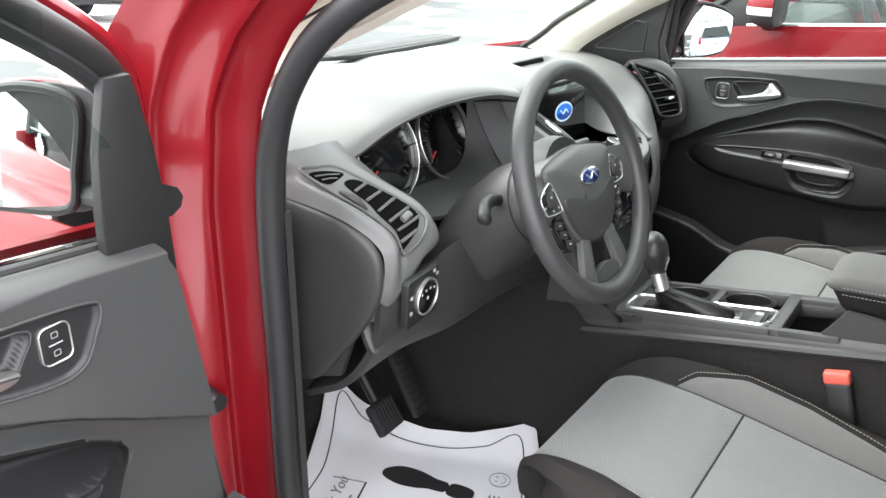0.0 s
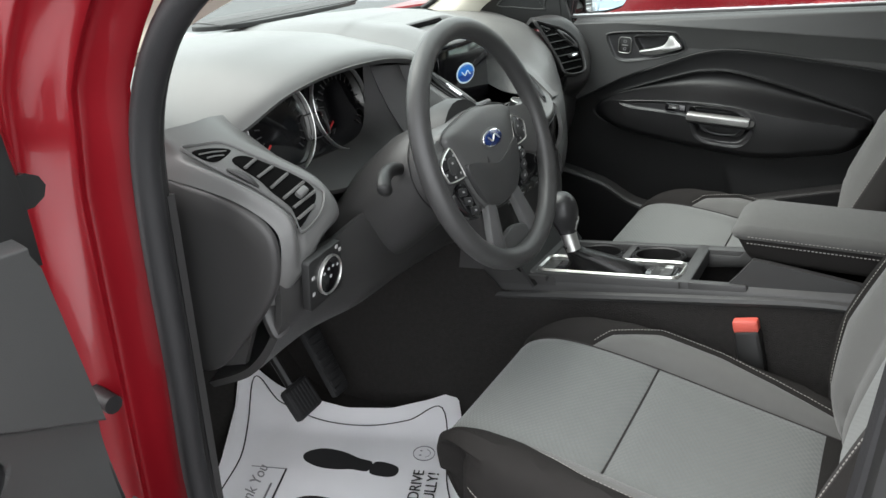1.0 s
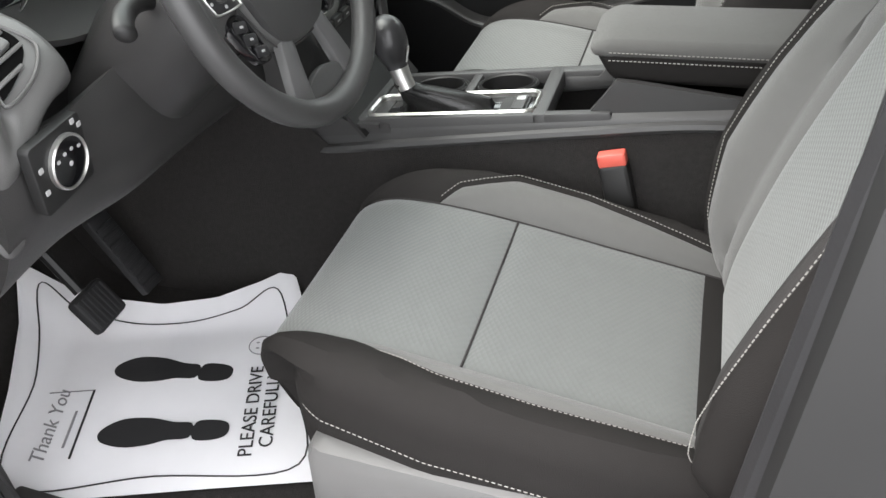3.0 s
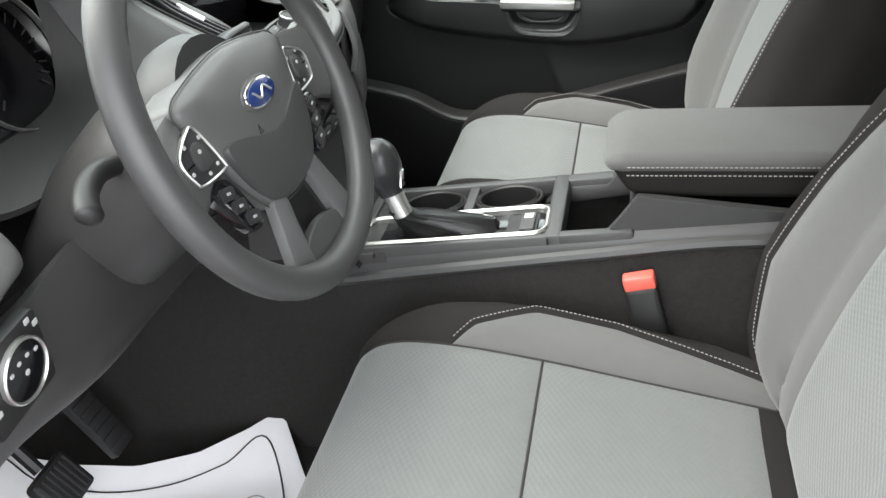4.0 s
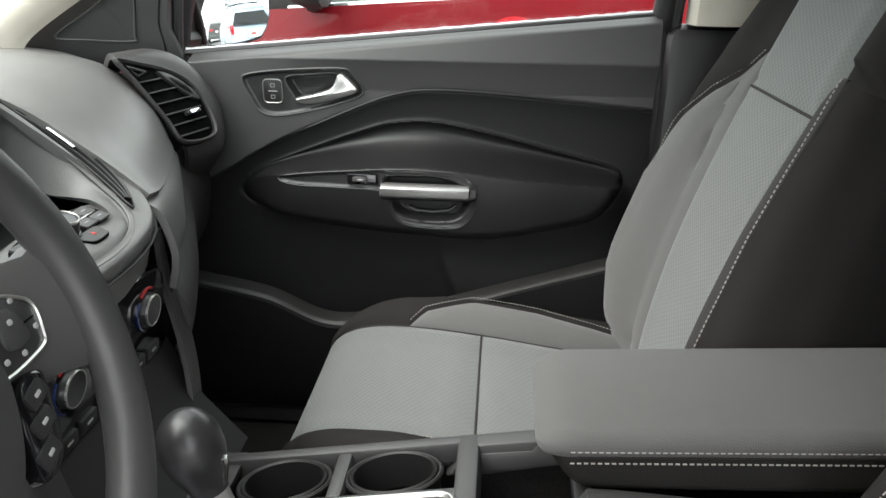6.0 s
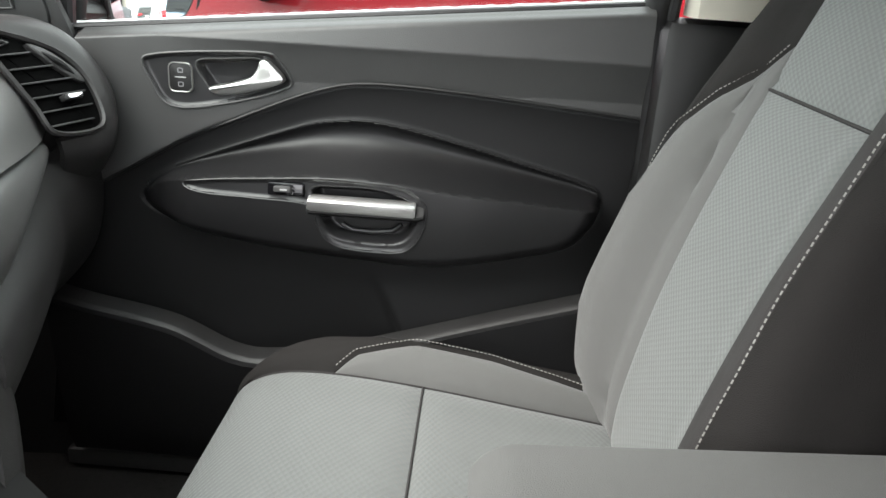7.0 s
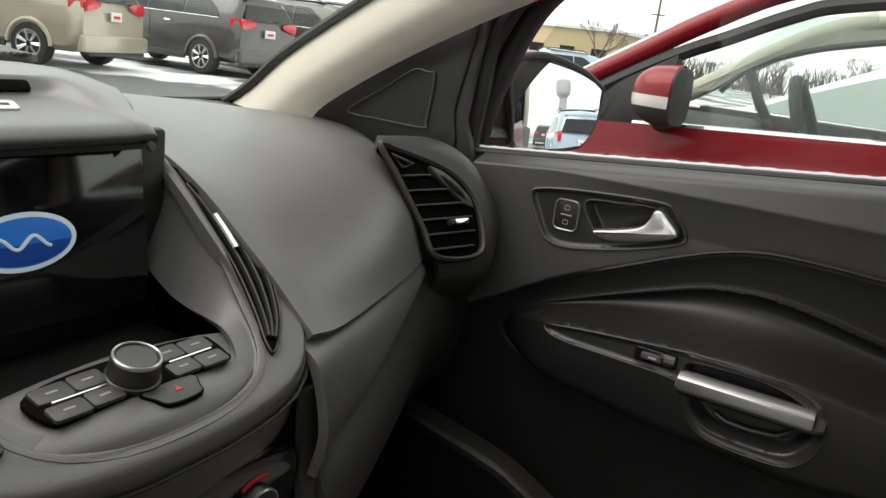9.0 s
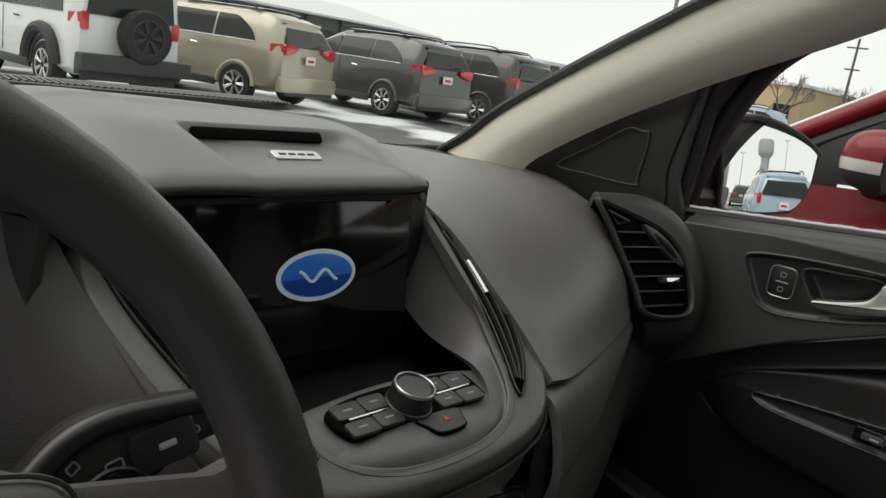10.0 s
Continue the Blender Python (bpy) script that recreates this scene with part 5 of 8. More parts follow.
part("shroud", loft([[W(w * math.cos(a), o + h * math.sin(a), z) for a in (2 * math.pi * i / 28 for i in range(28))] for w, h, o, z in ((0.070, 0.060, -0.005, -0.075), (0.085, 0.075, -0.012, -0.10), (0.092, 0.085, -0.03, -0.16), (0.095, 0.085, -0.06, -0.24), (0.11, 0.075, -0.09, -0.30))]), DASHLOW, column, "dark grey column shroud")
part("shroud_seam", tube([W(0.087 * math.cos(a), -0.012 + 0.077 * math.sin(a), -0.101) for a in np.linspace(0, 2 * math.pi, 40)], 0.0012, 5), BLACK, column)
MS = MW @ pose(0, 0, -0.118)
stalk = part("wiper_stalk", slab(rounded([(0.060, -0.022), (0.100, 0.010), (0.126, 0.036), (0.142, 0.048), (0.163, 0.0535), (0.206, 0.052), (0.218, 0.046), (0.217, 0.030), (0.205, 0.027), (0.188, 0.021), (0.165, 0.006), (0.135, -0.018), (0.090, -0.040)], 60), 0.022, 0.007, MS), BLACK, column, "black wiper stalk with pale symbols")
part("stalk_arm", tube(cr([MS @ V(0.118, 0.026, 0.020), MS @ V(0.138, 0.0415, 0.021), MS @ V(0.160, 0.0475, 0.021), MS @ V(0.190, 0.0475, 0.021), MS @ V(0.212, 0.0465, 0.020)], 24), 0.0060, 10), KNOB, stalk, "satin upper edge of the stalk")
part("stalk_ring", slab(rrect(0.034, 0.020, 0.004, 3), 0.004, 0.0015, MS @ pose(0.182, 0.031, 0.020, 0, 0, 8)), KNOB, stalk)
part("stalk_dial", ringplate(oval(0.017, 0.013, 30, 0.157, 0.014), 0.0025, 0.0036, 0.001, MS @ pose(0, 0, 0.0205)), KNOB, stalk)
part("stalk_bar", slab(rrect(0.009, 0.0032, 0.0006, 1), 0.0005, 0.0001, MS @ pose(0.183, 0.031, 0.0240, 0, 0, 8)), PRINT, stalk)
for mx, my, mw_, mh_ in ((0.158, 0.027, 0.009, 0.006), (0.198, 0.034, 0.006, 0.004), (0.213, 0.041, 0.006, 0.005), (0.214, 0.033, 0.005, 0.005), (0.140, 0.031, 0.006, 0.005), (0.132, 0.023, 0.007, 0.006), (0.124, 0.014, 0.007, 0.006), (0.116, 0.006, 0.006, 0.005), (0.158, 0.015, 0.005, 0.005)):
    part("stalk_mark", ringplate(rrect(mw_, mh_, 0.001, 1), 0.0010, 0.0006, 0.0001, MS @ pose(mx, my, 0.0222, 0, 0, 38 if mx < 0.145 else 10)), GREYINK, stalk)
part("turn_stalk", tube(cr([W(-0.070, 0.008, -0.120), W(-0.105, 0.016, -0.116), W(-0.135, 0.014, -0.108), W(-0.158, 0.006, -0.098), W(-0.172, -0.006, -0.090)], 30), 0.0120, 12, flat=0.8, up=tuple(MW.to_3x3() @ V(0, 0, 1)), taper=lambda t: (0.80 + 0.35 * t) * (1 if t < 0.9 else math.sqrt(max(0.05, 1 - ((t - 0.9) / 0.1) ** 2)))), BLACK, column, "black turn signal stalk")


# ---- centre console ----
con = thing("centre_console", "charcoal plastic centre console with silver shifter trim and padded armrest", "console", at=(0.02, -0.3, FLOOR))
CZ = lambda y: 0.768 - 0.165 * y
slope = V(0, -1, 0.165).normalized()
MT = frame3((0, 0, 0.768), (1, 0, 0), -slope)  # local x across, y forward down the slope, z out
Q = lambda y: y / abs(slope.y)
CX0, CX1 = -0.122, 0.078


def bar(name, x0, x1, y0, y1, z0, z1, mat=CONSOLE, label="", bev=0.004, parent=con):
    return part(name, box((x0, Q(y0), z0), (x1, Q(y1), z1), bev, MT), mat, parent, label)


def side_fn(s):
    def fn(u, v):
        y = lerp(0.75, -0.80, u)
        top = interp(y, (-0.8, -0.53, -0.32, 0.0, 0.10, 0.22, 0.75), (0.845, 0.833, 0.790, 0.722, 0.715, 0.84, 0.86))
        z = lerp(top, FLOOR, v)
        x = lerp(CX1, CX1 + 0.04, v ** 0.7) if s > 0 else lerp(CX0, CX0 - 0.035, v ** 0.7)
        return (x + s * 0.05 * smooth01(y / 0.5) * v, y, z)
    return fn


for s in (1, -1):
    part("side_panel", patch(side_fn(s), 40, 12, 0.012 * s), CARPET, con, "dark carpeted console side")
    xr = CX1 - 0.004 if s > 0 else CX0 + 0.004
    rail = cr([(xr, 0.20, 0.678), (xr, 0.0, 0.724), (xr, -0.31, 0.792), (xr, -0.525, 0.834), (xr, -0.78, 0.846)], 40)
    part("rail", tube(rail, 0.010, 8, flat=0.9), CONSOLE, con, "grey edge rail")
    part("shoulder", sheet([[tuple(p + V(0, 0, 0.003)) for p in rail[::4]], [(p.x - s * 0.003, p.y, lerp(p.z, min(CZ(p.y), 0.862), 0.6)) for p in rail[::4]], [(p.x - s * 0.012, p.y, min(CZ(p.y) + 0.001, 0.866)) for p in rail[::4]]], 6, 36, 0.006 * s), CONSOLE, con, "grey console flank")
    riser = [(-0.24, 0.775), (-0.262, 0.806), (-0.300, 0.812), (-0.332, 0.816), (-0.352, 0.846), (-0.372, 0.880), (-0.400, 0.880), (-0.560, 0.872), (-0.780, 0.868), (-0.780, 0.845), (-0.530, 0.835), (-0.285, 0.780)]
    part("bin_cheek", slab([(p[0] * -s, p[1]) for p in riser], 0.018, 0.006, frame3((s * 0.100 - 0.022 - s * 0.015, 0, 0), (0, -s, 0), (0, 0, 1))), CONSOLE, con, "grey cheek that rises to the armrest")
part("console_nose", sheet([row(x, (-0.005, 0.7665), (0.045, 0.764), (0.075, 0.785), (0.094, 0.83), (0.104, 0.89)) for x in (-0.124, -0.10, -0.02, 0.06, 0.080)], 16, 20, 0.008), DASHLOW, con, "grey nose that climbs from the console to the dash")
for s in (1, -1):
    nose = [(-0.030, 0.715), (-0.020, 0.765), (0.045, 0.762), (0.075, 0.783), (0.094, 0.83), (0.106, 0.90), (0.24, 0.92), (0.30, 0.80), (0.20, 0.68), (0.05, 0.695)]
    part("nose_side", slab([(p[0] * -s, p[1]) for p in nose], 0.010, 0.004, frame3((0.072 if s > 0 else -0.116, 0, 0), (0, -s, 0), (0, 0, 1))), DASHLOW, con)
bar("left_rail", CX0 + 0.008, CX0 + 0.020, -0.262, 0.14, -0.02, 0.004)
bar("right_rail", CX1 - 0.022, CX1 - 0.006, -0.262, 0.14, -0.02, 0.004)
bar("spine", -0.030, -0.016, -0.262, 0.14, -0.02, 0.003)
bar("cross_bar", CX0 + 0.008, CX1 - 0.006, -0.276, -0.252, -0.02, 0.0045)
bar("front_bar", CX0 + 0.008, CX1 - 0.006, 0.020, 0.16, -0.02, 0.0045)
bar("bin_left", CX0 + 0.008, -0.098, -0.372, -0.270, -0.02, 0.004)
bar("bin_right", 0.048, CX1 - 0.006, -0.372, -0.270, -0.02, 0.004)
bar("bin_floor", -0.10, 0.055, -0.375, -0.270, -0.10, -0.09, BLACK)
bar("bin_back", -0.10, 0.055, -0.385, -0.368, -0.10, 0.03, BLACK)
plate = bar("shifter_plate", -0.103, -0.029, -0.252, 0.022, -0.012, -0.003, GLOSS, "gloss black shifter plate")
PX = -0.066
ringo = [(p[0] + PX, p[1] + Q(-0.116)) for p in rrect(0.082, 0.288, 0.022, 6)]
part("silver_trim", ringplate(ringo, 0.0075, 0.011, 0.003, MT @ pose(0, 0, -0.003)), SILVER, con, "satin silver shifter surround")
bar("brake_switch_well", -0.092, -0.040, -0.240, -0.195, -0.004, 0.0006, BLACK, parent=plate)
bar("brake_switch", -0.090, -0.044, -0.236, -0.215, 0.0, 0.005, CONSOLE, "parking brake switch with a silver tip", 0.002, plate)
bar("brake_tip", -0.060, -0.047, -0.233, -0.219, 0.004, 0.0065, SILVER, "", 0.001, plate)
for k in range(5):
    bar("gear_mark", -0.099, -0.094, -0.145 + 0.022 * k, -0.139 + 0.022 * k, -0.0031, -0.0024, PRINT, "", 0.0002, plate)
# cup holders
bar("cup_floor", -0.020, 0.060, -0.255, 0.03, -0.085, -0.075, BLACK)
for y in (-0.065, -0.185):
    m = MT @ pose(0.020, Q(y), -0.045)
    part("cup_holder", ringplate(oval(0.036, 0.048, 30), 0.004, 0.046, 0.002, m), BLACK, con, "round cup holder")
    part("cup_rim", ringplate([(p[0], p[1]) for p in oval(0.039, 0.054, 30)], 0.005, 0.005, 0.002, MT @ pose(0.020, Q(y), -0.006)), BLACK, con)
    bm = bmesh.new()
    box((-0.004, -0.008, -0.03), (0.004, 0.008, -0.004), 0.002, MT @ pose(-0.012, Q(y), 0), bm)
    part("cup_tab", bm, DASHLOW, con)
bar("cup_bridge", -0.018, 0.058, -0.135, -0.118, -0.02, 0.002)
# armrest


def pillow(x0, x1, y0, y1, z0, z1, r, n=14, crown=0.0, slopez=0.0):
    """A padded block with well rounded edges."""
    rings = []
    w, h = (x1 - x0), (z1 - z0)
    prof = rrect(w, h, r, 5)
    for i in range(n + 1):
        f = (1 - math.cos(math.pi * i / n)) / 2
        y = lerp(y0, y1, f)
        e = min(f, 1 - f) * abs(y1 - y0)
        k = math.sqrt(max(0.0, 1 - (1 - min(1, e / r)) ** 2)) if e < r else 1
        ins = (1 - k) * r * 0.95
        rings.append([V((x0 + x1) / 2 + px * (w - 2 * ins) / w, y, (z0 + z1) / 2 + pz * (h - 2 * ins) / h + (crown * (1 - (2 * px / w) ** 2) if pz > 0 else 0) + slopez * f) for px, pz in prof])
    return loft(rings)


lid_bm = pillow(-0.0915, 0.072, -0.326, -0.74, 0.903, 0.927, 0.0110, 60, 0.016, 0.026)
for vert in lid_bm.verts:
    front = max(0.0, 1 - (-0.326 - vert.co.y) / 0.035)
    if vert.co.z > 0.914:
        vert.co.z -= (vert.co.z - 0.914) * 0.75 * front ** 2
    vert.co.x -= (vert.co.x + 0.009) * 0.16 * front ** 2.5
arm = part("armrest_lid", lid_bm, ARMCLOTH, con, "padded grey armrest lid with pale stitching")
bmk = pillow(-0.0895, 0.066, -0.331, -0.76, 0.864, 0.916, 0.014, 44, 0, 0.0265)
for vert in bmk.verts:
    front = max(0.0, 1 - (-0.331 - vert.co.y) / 0.035)
    vert.co.x -= (vert.co.x + 0.009) * 0.16 * front ** 2.5
    vert.co.y -= 0.60 * max(0.0, 0.912 - vert.co.z)
    vert.co.x += (0.22 if vert.co.x < 0 else -0.22) * max(0.0, 0.900 - vert.co.z)
part("armrest_body", bmk, DARKCLOTH, con, "dark padded armrest box")
seam_z = lambda y: 0.0628 * (-0.326 - y)
part("armrest_seam", tube([(-0.0895, y, 0.9065 + seam_z(y)) for y in np.linspace(-0.362, -0.72, 20)], 0.0014, 6), DARKCLOTH, con)
for xx, zz in ((-0.0912, 0.9130), (-0.0905, 0.9010)):
    part("stitching", dashes([(xx, y, zz + seam_z(y)) for y in np.linspace(-0.356, -0.72, 60)], 0.0036, 0.0024, 0.0008), THREAD, arm)

# gear lever
lever = thing("gear_lever", "black gear lever with chrome collar and leather boot", "gear lever", at=(-0.07, -0.05, 0.77))
part("boot", loft([[MT @ V(x + a * math.cos(t) * (1 + 0.10 * math.sin(7 * t + 1.3 * k)), Q(y) + b * math.sin(t) * (1 + 0.10 * math.sin(5 * t + 1.7 * k)), z) for t in (2 * math.pi * i / 40 for i in range(40))] for k, (x, a, b, y, z) in enumerate(((PX, 0.033, 0.080, -0.108, -0.004), (PX - 0.002, 0.031, 0.072, -0.104, 0.010), (PX - 0.010, 0.026, 0.054, -0.090, 0.024), (PX - 0.022, 0.021, 0.034, -0.074, 0.038), (PX - 0.034, 0.016, 0.021, -0.061, 0.050), (PX - 0.041, 0.0135, 0.015, -0.054, 0.062)))]), BOOT, lever, "creased black leather boot")
LV = [V(-0.108, -0.053, 0.830), V(-0.1065, -0.043, 0.850), V(-0.105, -0.036, 0.868), V(-0.104, -0.027, 0.893), V(-0.103, -0.020, 0.915), V(-0.101, -0.015, 0.931), V(-0.100, -0.013, 0.937)]
part("collar", tube(cr(LV[:3], 10), 0.0150, 18, taper=lambda q: 0.92 + 0.14 * q), SILVER, lever, "satin chrome collar")
KB0, KB1 = V(-0.1055, -0.037, 0.862), V(-0.100, -0.012, 0.940)
bulb = lambda q: (0.60 + 0.40 * smooth01(q / 0.50)) if q < 0.60 else math.sqrt(max(0.0, 1 - ((q - 0.60) / 0.402) ** 2))
part("knob", tube([KB0.lerp(KB1, q) for q in (1 - (1 - k / 39) ** 1.6 for k in range(40))], 0.0285, 24, taper=lambda s_: bulb(1 - (1 - s_) ** 1.6)), KNOB, lever, "rounded black knob", angle=80)
part("knob_strip", tube([KB0.lerp(KB1, q) + V(-0.004, -0.0275 * bulb(q) - 0.0005, 0.004) for q in (0.10, 0.2, 0.32, 0.44)], 0.004, 8, taper=lambda s_: 0.6 + 0.4 * s_), CHROME, lever, "chrome strip down the knob")

# belt buckle beside the driver's seat
bk = thing("seat_belt_buckle", "black seat belt buckle with an orange-red release button", "belt buckle", at=(-0.15, -0.4, 0.70))
Mb = frame3((-0.146, -0.402, 0.716), (0, -1, 0.30), (0.02, 0.32, 1))
part("case", box((-0.022, -0.10, -0.007), (0.022, 0.056, 0.014), 0.006, Mb), BLACK, bk)
part("button", box((-0.021, 0.052, -0.005), (0.021, 0.074, 0.0125), 0.004, Mb), BUCKLE, bk, "orange-red release button")


# ---- doors ----
def ycurve(y, *pts):
    q = sorted(pts)
    return interp(y, [p[0] for p in q], [p[1] for p in q])


def np_curve(*pts):
    """A smooth height over y through a few points, for whole arrays of y."""
    line = sorted((p.x, p.y) for p in cr([(*p, 0) for p in pts], 90))
    xs, ys = [p[0] for p in line], [p[1] for p in line]
    return lambda y: np.interp(y, xs, ys)


def np_step(t):
    t = np.clip(t, 0, 1)
    return t * t * (3 - 2 * t)


def np_distance(poly, Y, Z, closed=True):
    """Distance of points to a polyline, and whether they lie inside it."""
    P = np.array(poly)
    A, B = (P, np.roll(P, -1, 0)) if closed else (P[:-1], P[1:])
    best, ins = np.full(Y.shape, 9.0), np.zeros(Y.shape, bool)
    for (ay, az), (by, bz) in zip(A, B):
        ey, ez = by - ay, bz - az
        t = np.clip(((Y - ay) * ey + (Z - az) * ez) / max(ey * ey + ez * ez, 1e-12), 0, 1)
        best = np.minimum(best, np.hypot(Y - ay - t * ey, Z - az - t * ez))
        if abs(ez) > 1e-9:
            ins ^= ((az > Z) != (bz > Z)) & (Y < ay + (Z - az) / ez * ey)
    return best, ins


UP = np_curve((0.40, 0.83), (0.22, 0.931), (0.122, 0.988), (0.04, 1.025), (-0.04, 1.060), (-0.09, 1.078), (-0.14, 1.088), (-0.21, 1.089), (-0.31, 1.084), (-0.426, 1.075), (-0.56, 1.065))
INNER_P = [(0.186, 0.915), (0.140, 0.944), (0.042, 0.983), (-0.039, 1.013), (-0.087, 1.027), (-0.15, 1.032), (-0.214, 1.024), (-0.318, 1.001), (-0.399, 0.981), (-0.472, 0.963), (-0.500, 0.950), (-0.507, 0.930)]
INNER = np_curve(*INNER_P)
LOW_P = [(0.186, 0.915), (0.196, 0.893), (0.186, 0.875), (0.155, 0.860), (0.082, 0.845), (-0.002, 0.834), (-0.086, 0.826), (-0.161, 0.821), (-0.228, 0.818), (-0.294, 0.823), (-0.374, 0.839), (-0.461, 0.862), (-0.497, 0.900), (-0.507, 0.930)]
ARM_LOW = [(p.x, p.y) for p in cr([(*p, 0) for p in LOW_P], 60)]
ARM_LENS = ARM_LOW + [(p.x, p.y) for p in cr([(*p, 0) for p in INNER_P], 60)][::-1][1:-1]
ARM_TOP = np_curve((0.196, 0.893), (0.165, 0.920), (0.110, 0.941), (-0.015, 0.954), (-0.132, 0.961), (-0.209, 0.957), (-0.286, 0.949), (-0.401, 0.942), (-0.484, 0.936), (-0.507, 0.930))
INSERT = rounded([(0.103, 0.937), (0.06, 0.945), (-0.02, 0.952), (-0.104, 0.958), (-0.165, 0.957), (-0.211, 0.954), (-0.238, 0.941), (-0.249, 0.924), (-0.245, 0.893), (-0.231, 0.868), (-0.205, 0.856), (-0.138, 0.857), (-0.108, 0.868), (-0.094, 0.892), (-0.080, 0.921), (0.004, 0.926), (0.074, 0.928)], 90)
HOLLOW = rounded([(-0.084, 0.945), (-0.13, 0.950), (-0.179, 0.949), (-0.214, 0.940), (-0.240, 0.922), (-0.231, 0.886), (-0.205, 0.866), (-0.138, 0.866), (-0.106, 0.880), (-0.092, 0.912)], 60)
SURROUND = rounded([(0.171, 1.098), (0.160, 1.108), (0.10, 1.116), (0.0, 1.121), (-0.020, 1.112), (-0.037, 1.086), (-0.030, 1.074), (0.02, 1.057), (0.077, 1.044), (0.120, 1.039), (0.145, 1.047), (0.160, 1.072)], 70)
WELL = rounded([(0.095, 1.104), (0.05, 1.110), (0.012, 1.113), (0.000, 1.106), (-0.006, 1.086), (0.02, 1.074), (0.069, 1.064), (0.086, 1.078)], 50)
BELT = lambda y: 1.137 + (0.28 - y) * 0.101
ARM_H = 0.074


def trim_height(Y, Z):
    """How far the door trim stands into the cabin from its back plane."""
    up, inn, top, belt = UP(Y), INNER(Y), ARM_TOP(Y), BELT(Y)
    crease = np.minimum(1.139 - (Y + 0.1) * 0.004, belt - 0.012)
    fade = np_step((0.17 - Y) / 0.22)
    upper = 0.018 + 0.010 * np.where(Z > crease, np.clip((belt - Z) / np.maximum(belt - crease, 0.004), 0, 1), 1 - 1.7 * fade * np.clip((crease - Z) / 0.055, 0, 1) ** 0.8) - 0.020 * np_step((Z - belt + 0.016) / 0.016) ** 2
    band = 0.014 * np.exp(-np.clip(up - Z, 0, 1) / 0.035) + 0.001
    low_panel = 0.012 * np_step((0.80 - Z) / 0.14) * np_step((-0.155 - (0.80 - Z) * 0.45 - Y) / 0.012)
    h = np.where(Z > up, upper, band + low_panel)
    k = np_step((Z - up + 0.0016) / 0.0032)
    near = np.abs(Z - up) < 0.0016
    h = np.where(near, band * (1 - k) + upper * k, h) - 0.004 * np.exp(-((Z - up + 0.002) / 0.0022) ** 2)
    # the padded armrest and the bowl over it
    d_lens, inside = np_distance(ARM_LENS, Y, Z)
    d_low, _ = np_distance(ARM_LOW, Y, Z, False)
    H = ARM_H * np_step((0.215 - Y) / 0.13) * (0.80 + 0.20 * np_step((Y + 0.52) / 0.22))
    f = np.clip((inn - Z) / np.maximum(inn - top, 0.006), 0, 1)
    bowl = H * f ** 2.4 - 0.013 * np.sin(math.pi * f) * np_step((inn - top) / 0.05)
    g = np.clip((top - Z) / np.maximum(top - np.interp(Y, [p[0] for p in ARM_LOW[::-1]], [p[1] for p in ARM_LOW[::-1]]), 0.01), 0, 1)
    front = H * (1 + 0.05 * np.sin(math.pi * np.clip(g, 0, 1)) - 0.10 * g ** 2)
    roll = np.sqrt(np.clip(1 - (1 - np.clip(d_low / 0.030, 0, 1)) ** 2, 0, 1))
    arm = np.where(Z > top, bowl, front) * np.where(Z > top, np_step(d_low / 0.02), roll) + 0.004
    h = np.where(inside, arm + 0.002, h)
    h -= 0.004 * np.exp(-(d_low / 0.0030) ** 2)
    h += 0.0035 * np.exp(-((d_lens + np.where(inside, 0.0, 0.002)) / 0.0045) ** 2) * (Z > top)
    # insert, grip hollow, release handle surround and well
    for poly, depth, soft in ((INSERT, 0.0030, 0.004), (HOLLOW, 0.026, 0.010), (SURROUND, 0.0035, 0.004), (WELL, 0.014, 0.006)):
        d, ins = np_distance(poly, Y, Z)
        h -= depth * np.where(ins, np_step(d / soft), 0)
    return h


def on_trim(y, z, lift=0.0):
    """A point on the shut right hand door's trim."""
    return (0.718 - float(trim_height(np.array([float(y)]), np.array([float(z)]))[0]) - lift, y, z)


def trim_meshes():
    """The trim as one moulded relief, split into its panels."""
    vz = np.concatenate([np.linspace(0.46, 0.80, 26)[:-1], np.linspace(0.80, 1.135, 150)[:-1], np.linspace(1.135, 1.225, 24)])
    uy = np.linspace(0, 1, 261)
    Z = np.repeat(vz[None, :], len(uy), 0)
    front = 0.385 - 0.115 * np.clip((Z - 0.46) / 0.70, 0, 1)
    Y = front + (-0.548 - front) * uy[:, None]
    Z = np.where(Z > 1.10, 1.10 + (Z - 1.10) * (BELT(Y) - 1.10) / 0.125, Z)
    H = trim_height(Y, Z)
    X = 0.718 - H
    cy, cz = (Y[1:, 1:] + Y[:-1, :-1]) / 2, (Z[1:, 1:] + Z[:-1, :-1]) / 2
    _, arm = np_distance(ARM_LENS, cy, cz)
    _, ins = np_distance(INSERT, cy, cz)
    _, sur = np_distance(SURROUND, cy, cz)
    masks = {"armrest": arm & ~ins, "pull_insert": ins, "handle_surround": sur, "trim_panel": ~arm & ~sur & (cz > UP(cy)), "lower_panel": ~arm & ~sur & (cz <= UP(cy))}
    n = len(vz)
    pts = np.stack([X, Y, Z], -1).reshape(-1, 3)
    out = {}
    for name, m in masks.items():
        ii, jj = np.nonzero(m)
        quads = np.stack([ii * n + jj, (ii + 1) * n + jj, (ii + 1) * n + jj + 1, ii * n + jj + 1], -1)
        used, inv = np.unique(quads, return_inverse=True)
        out[name] = (pts[used], inv.reshape(quads.shape))
    return out


TRIM = trim_meshes()


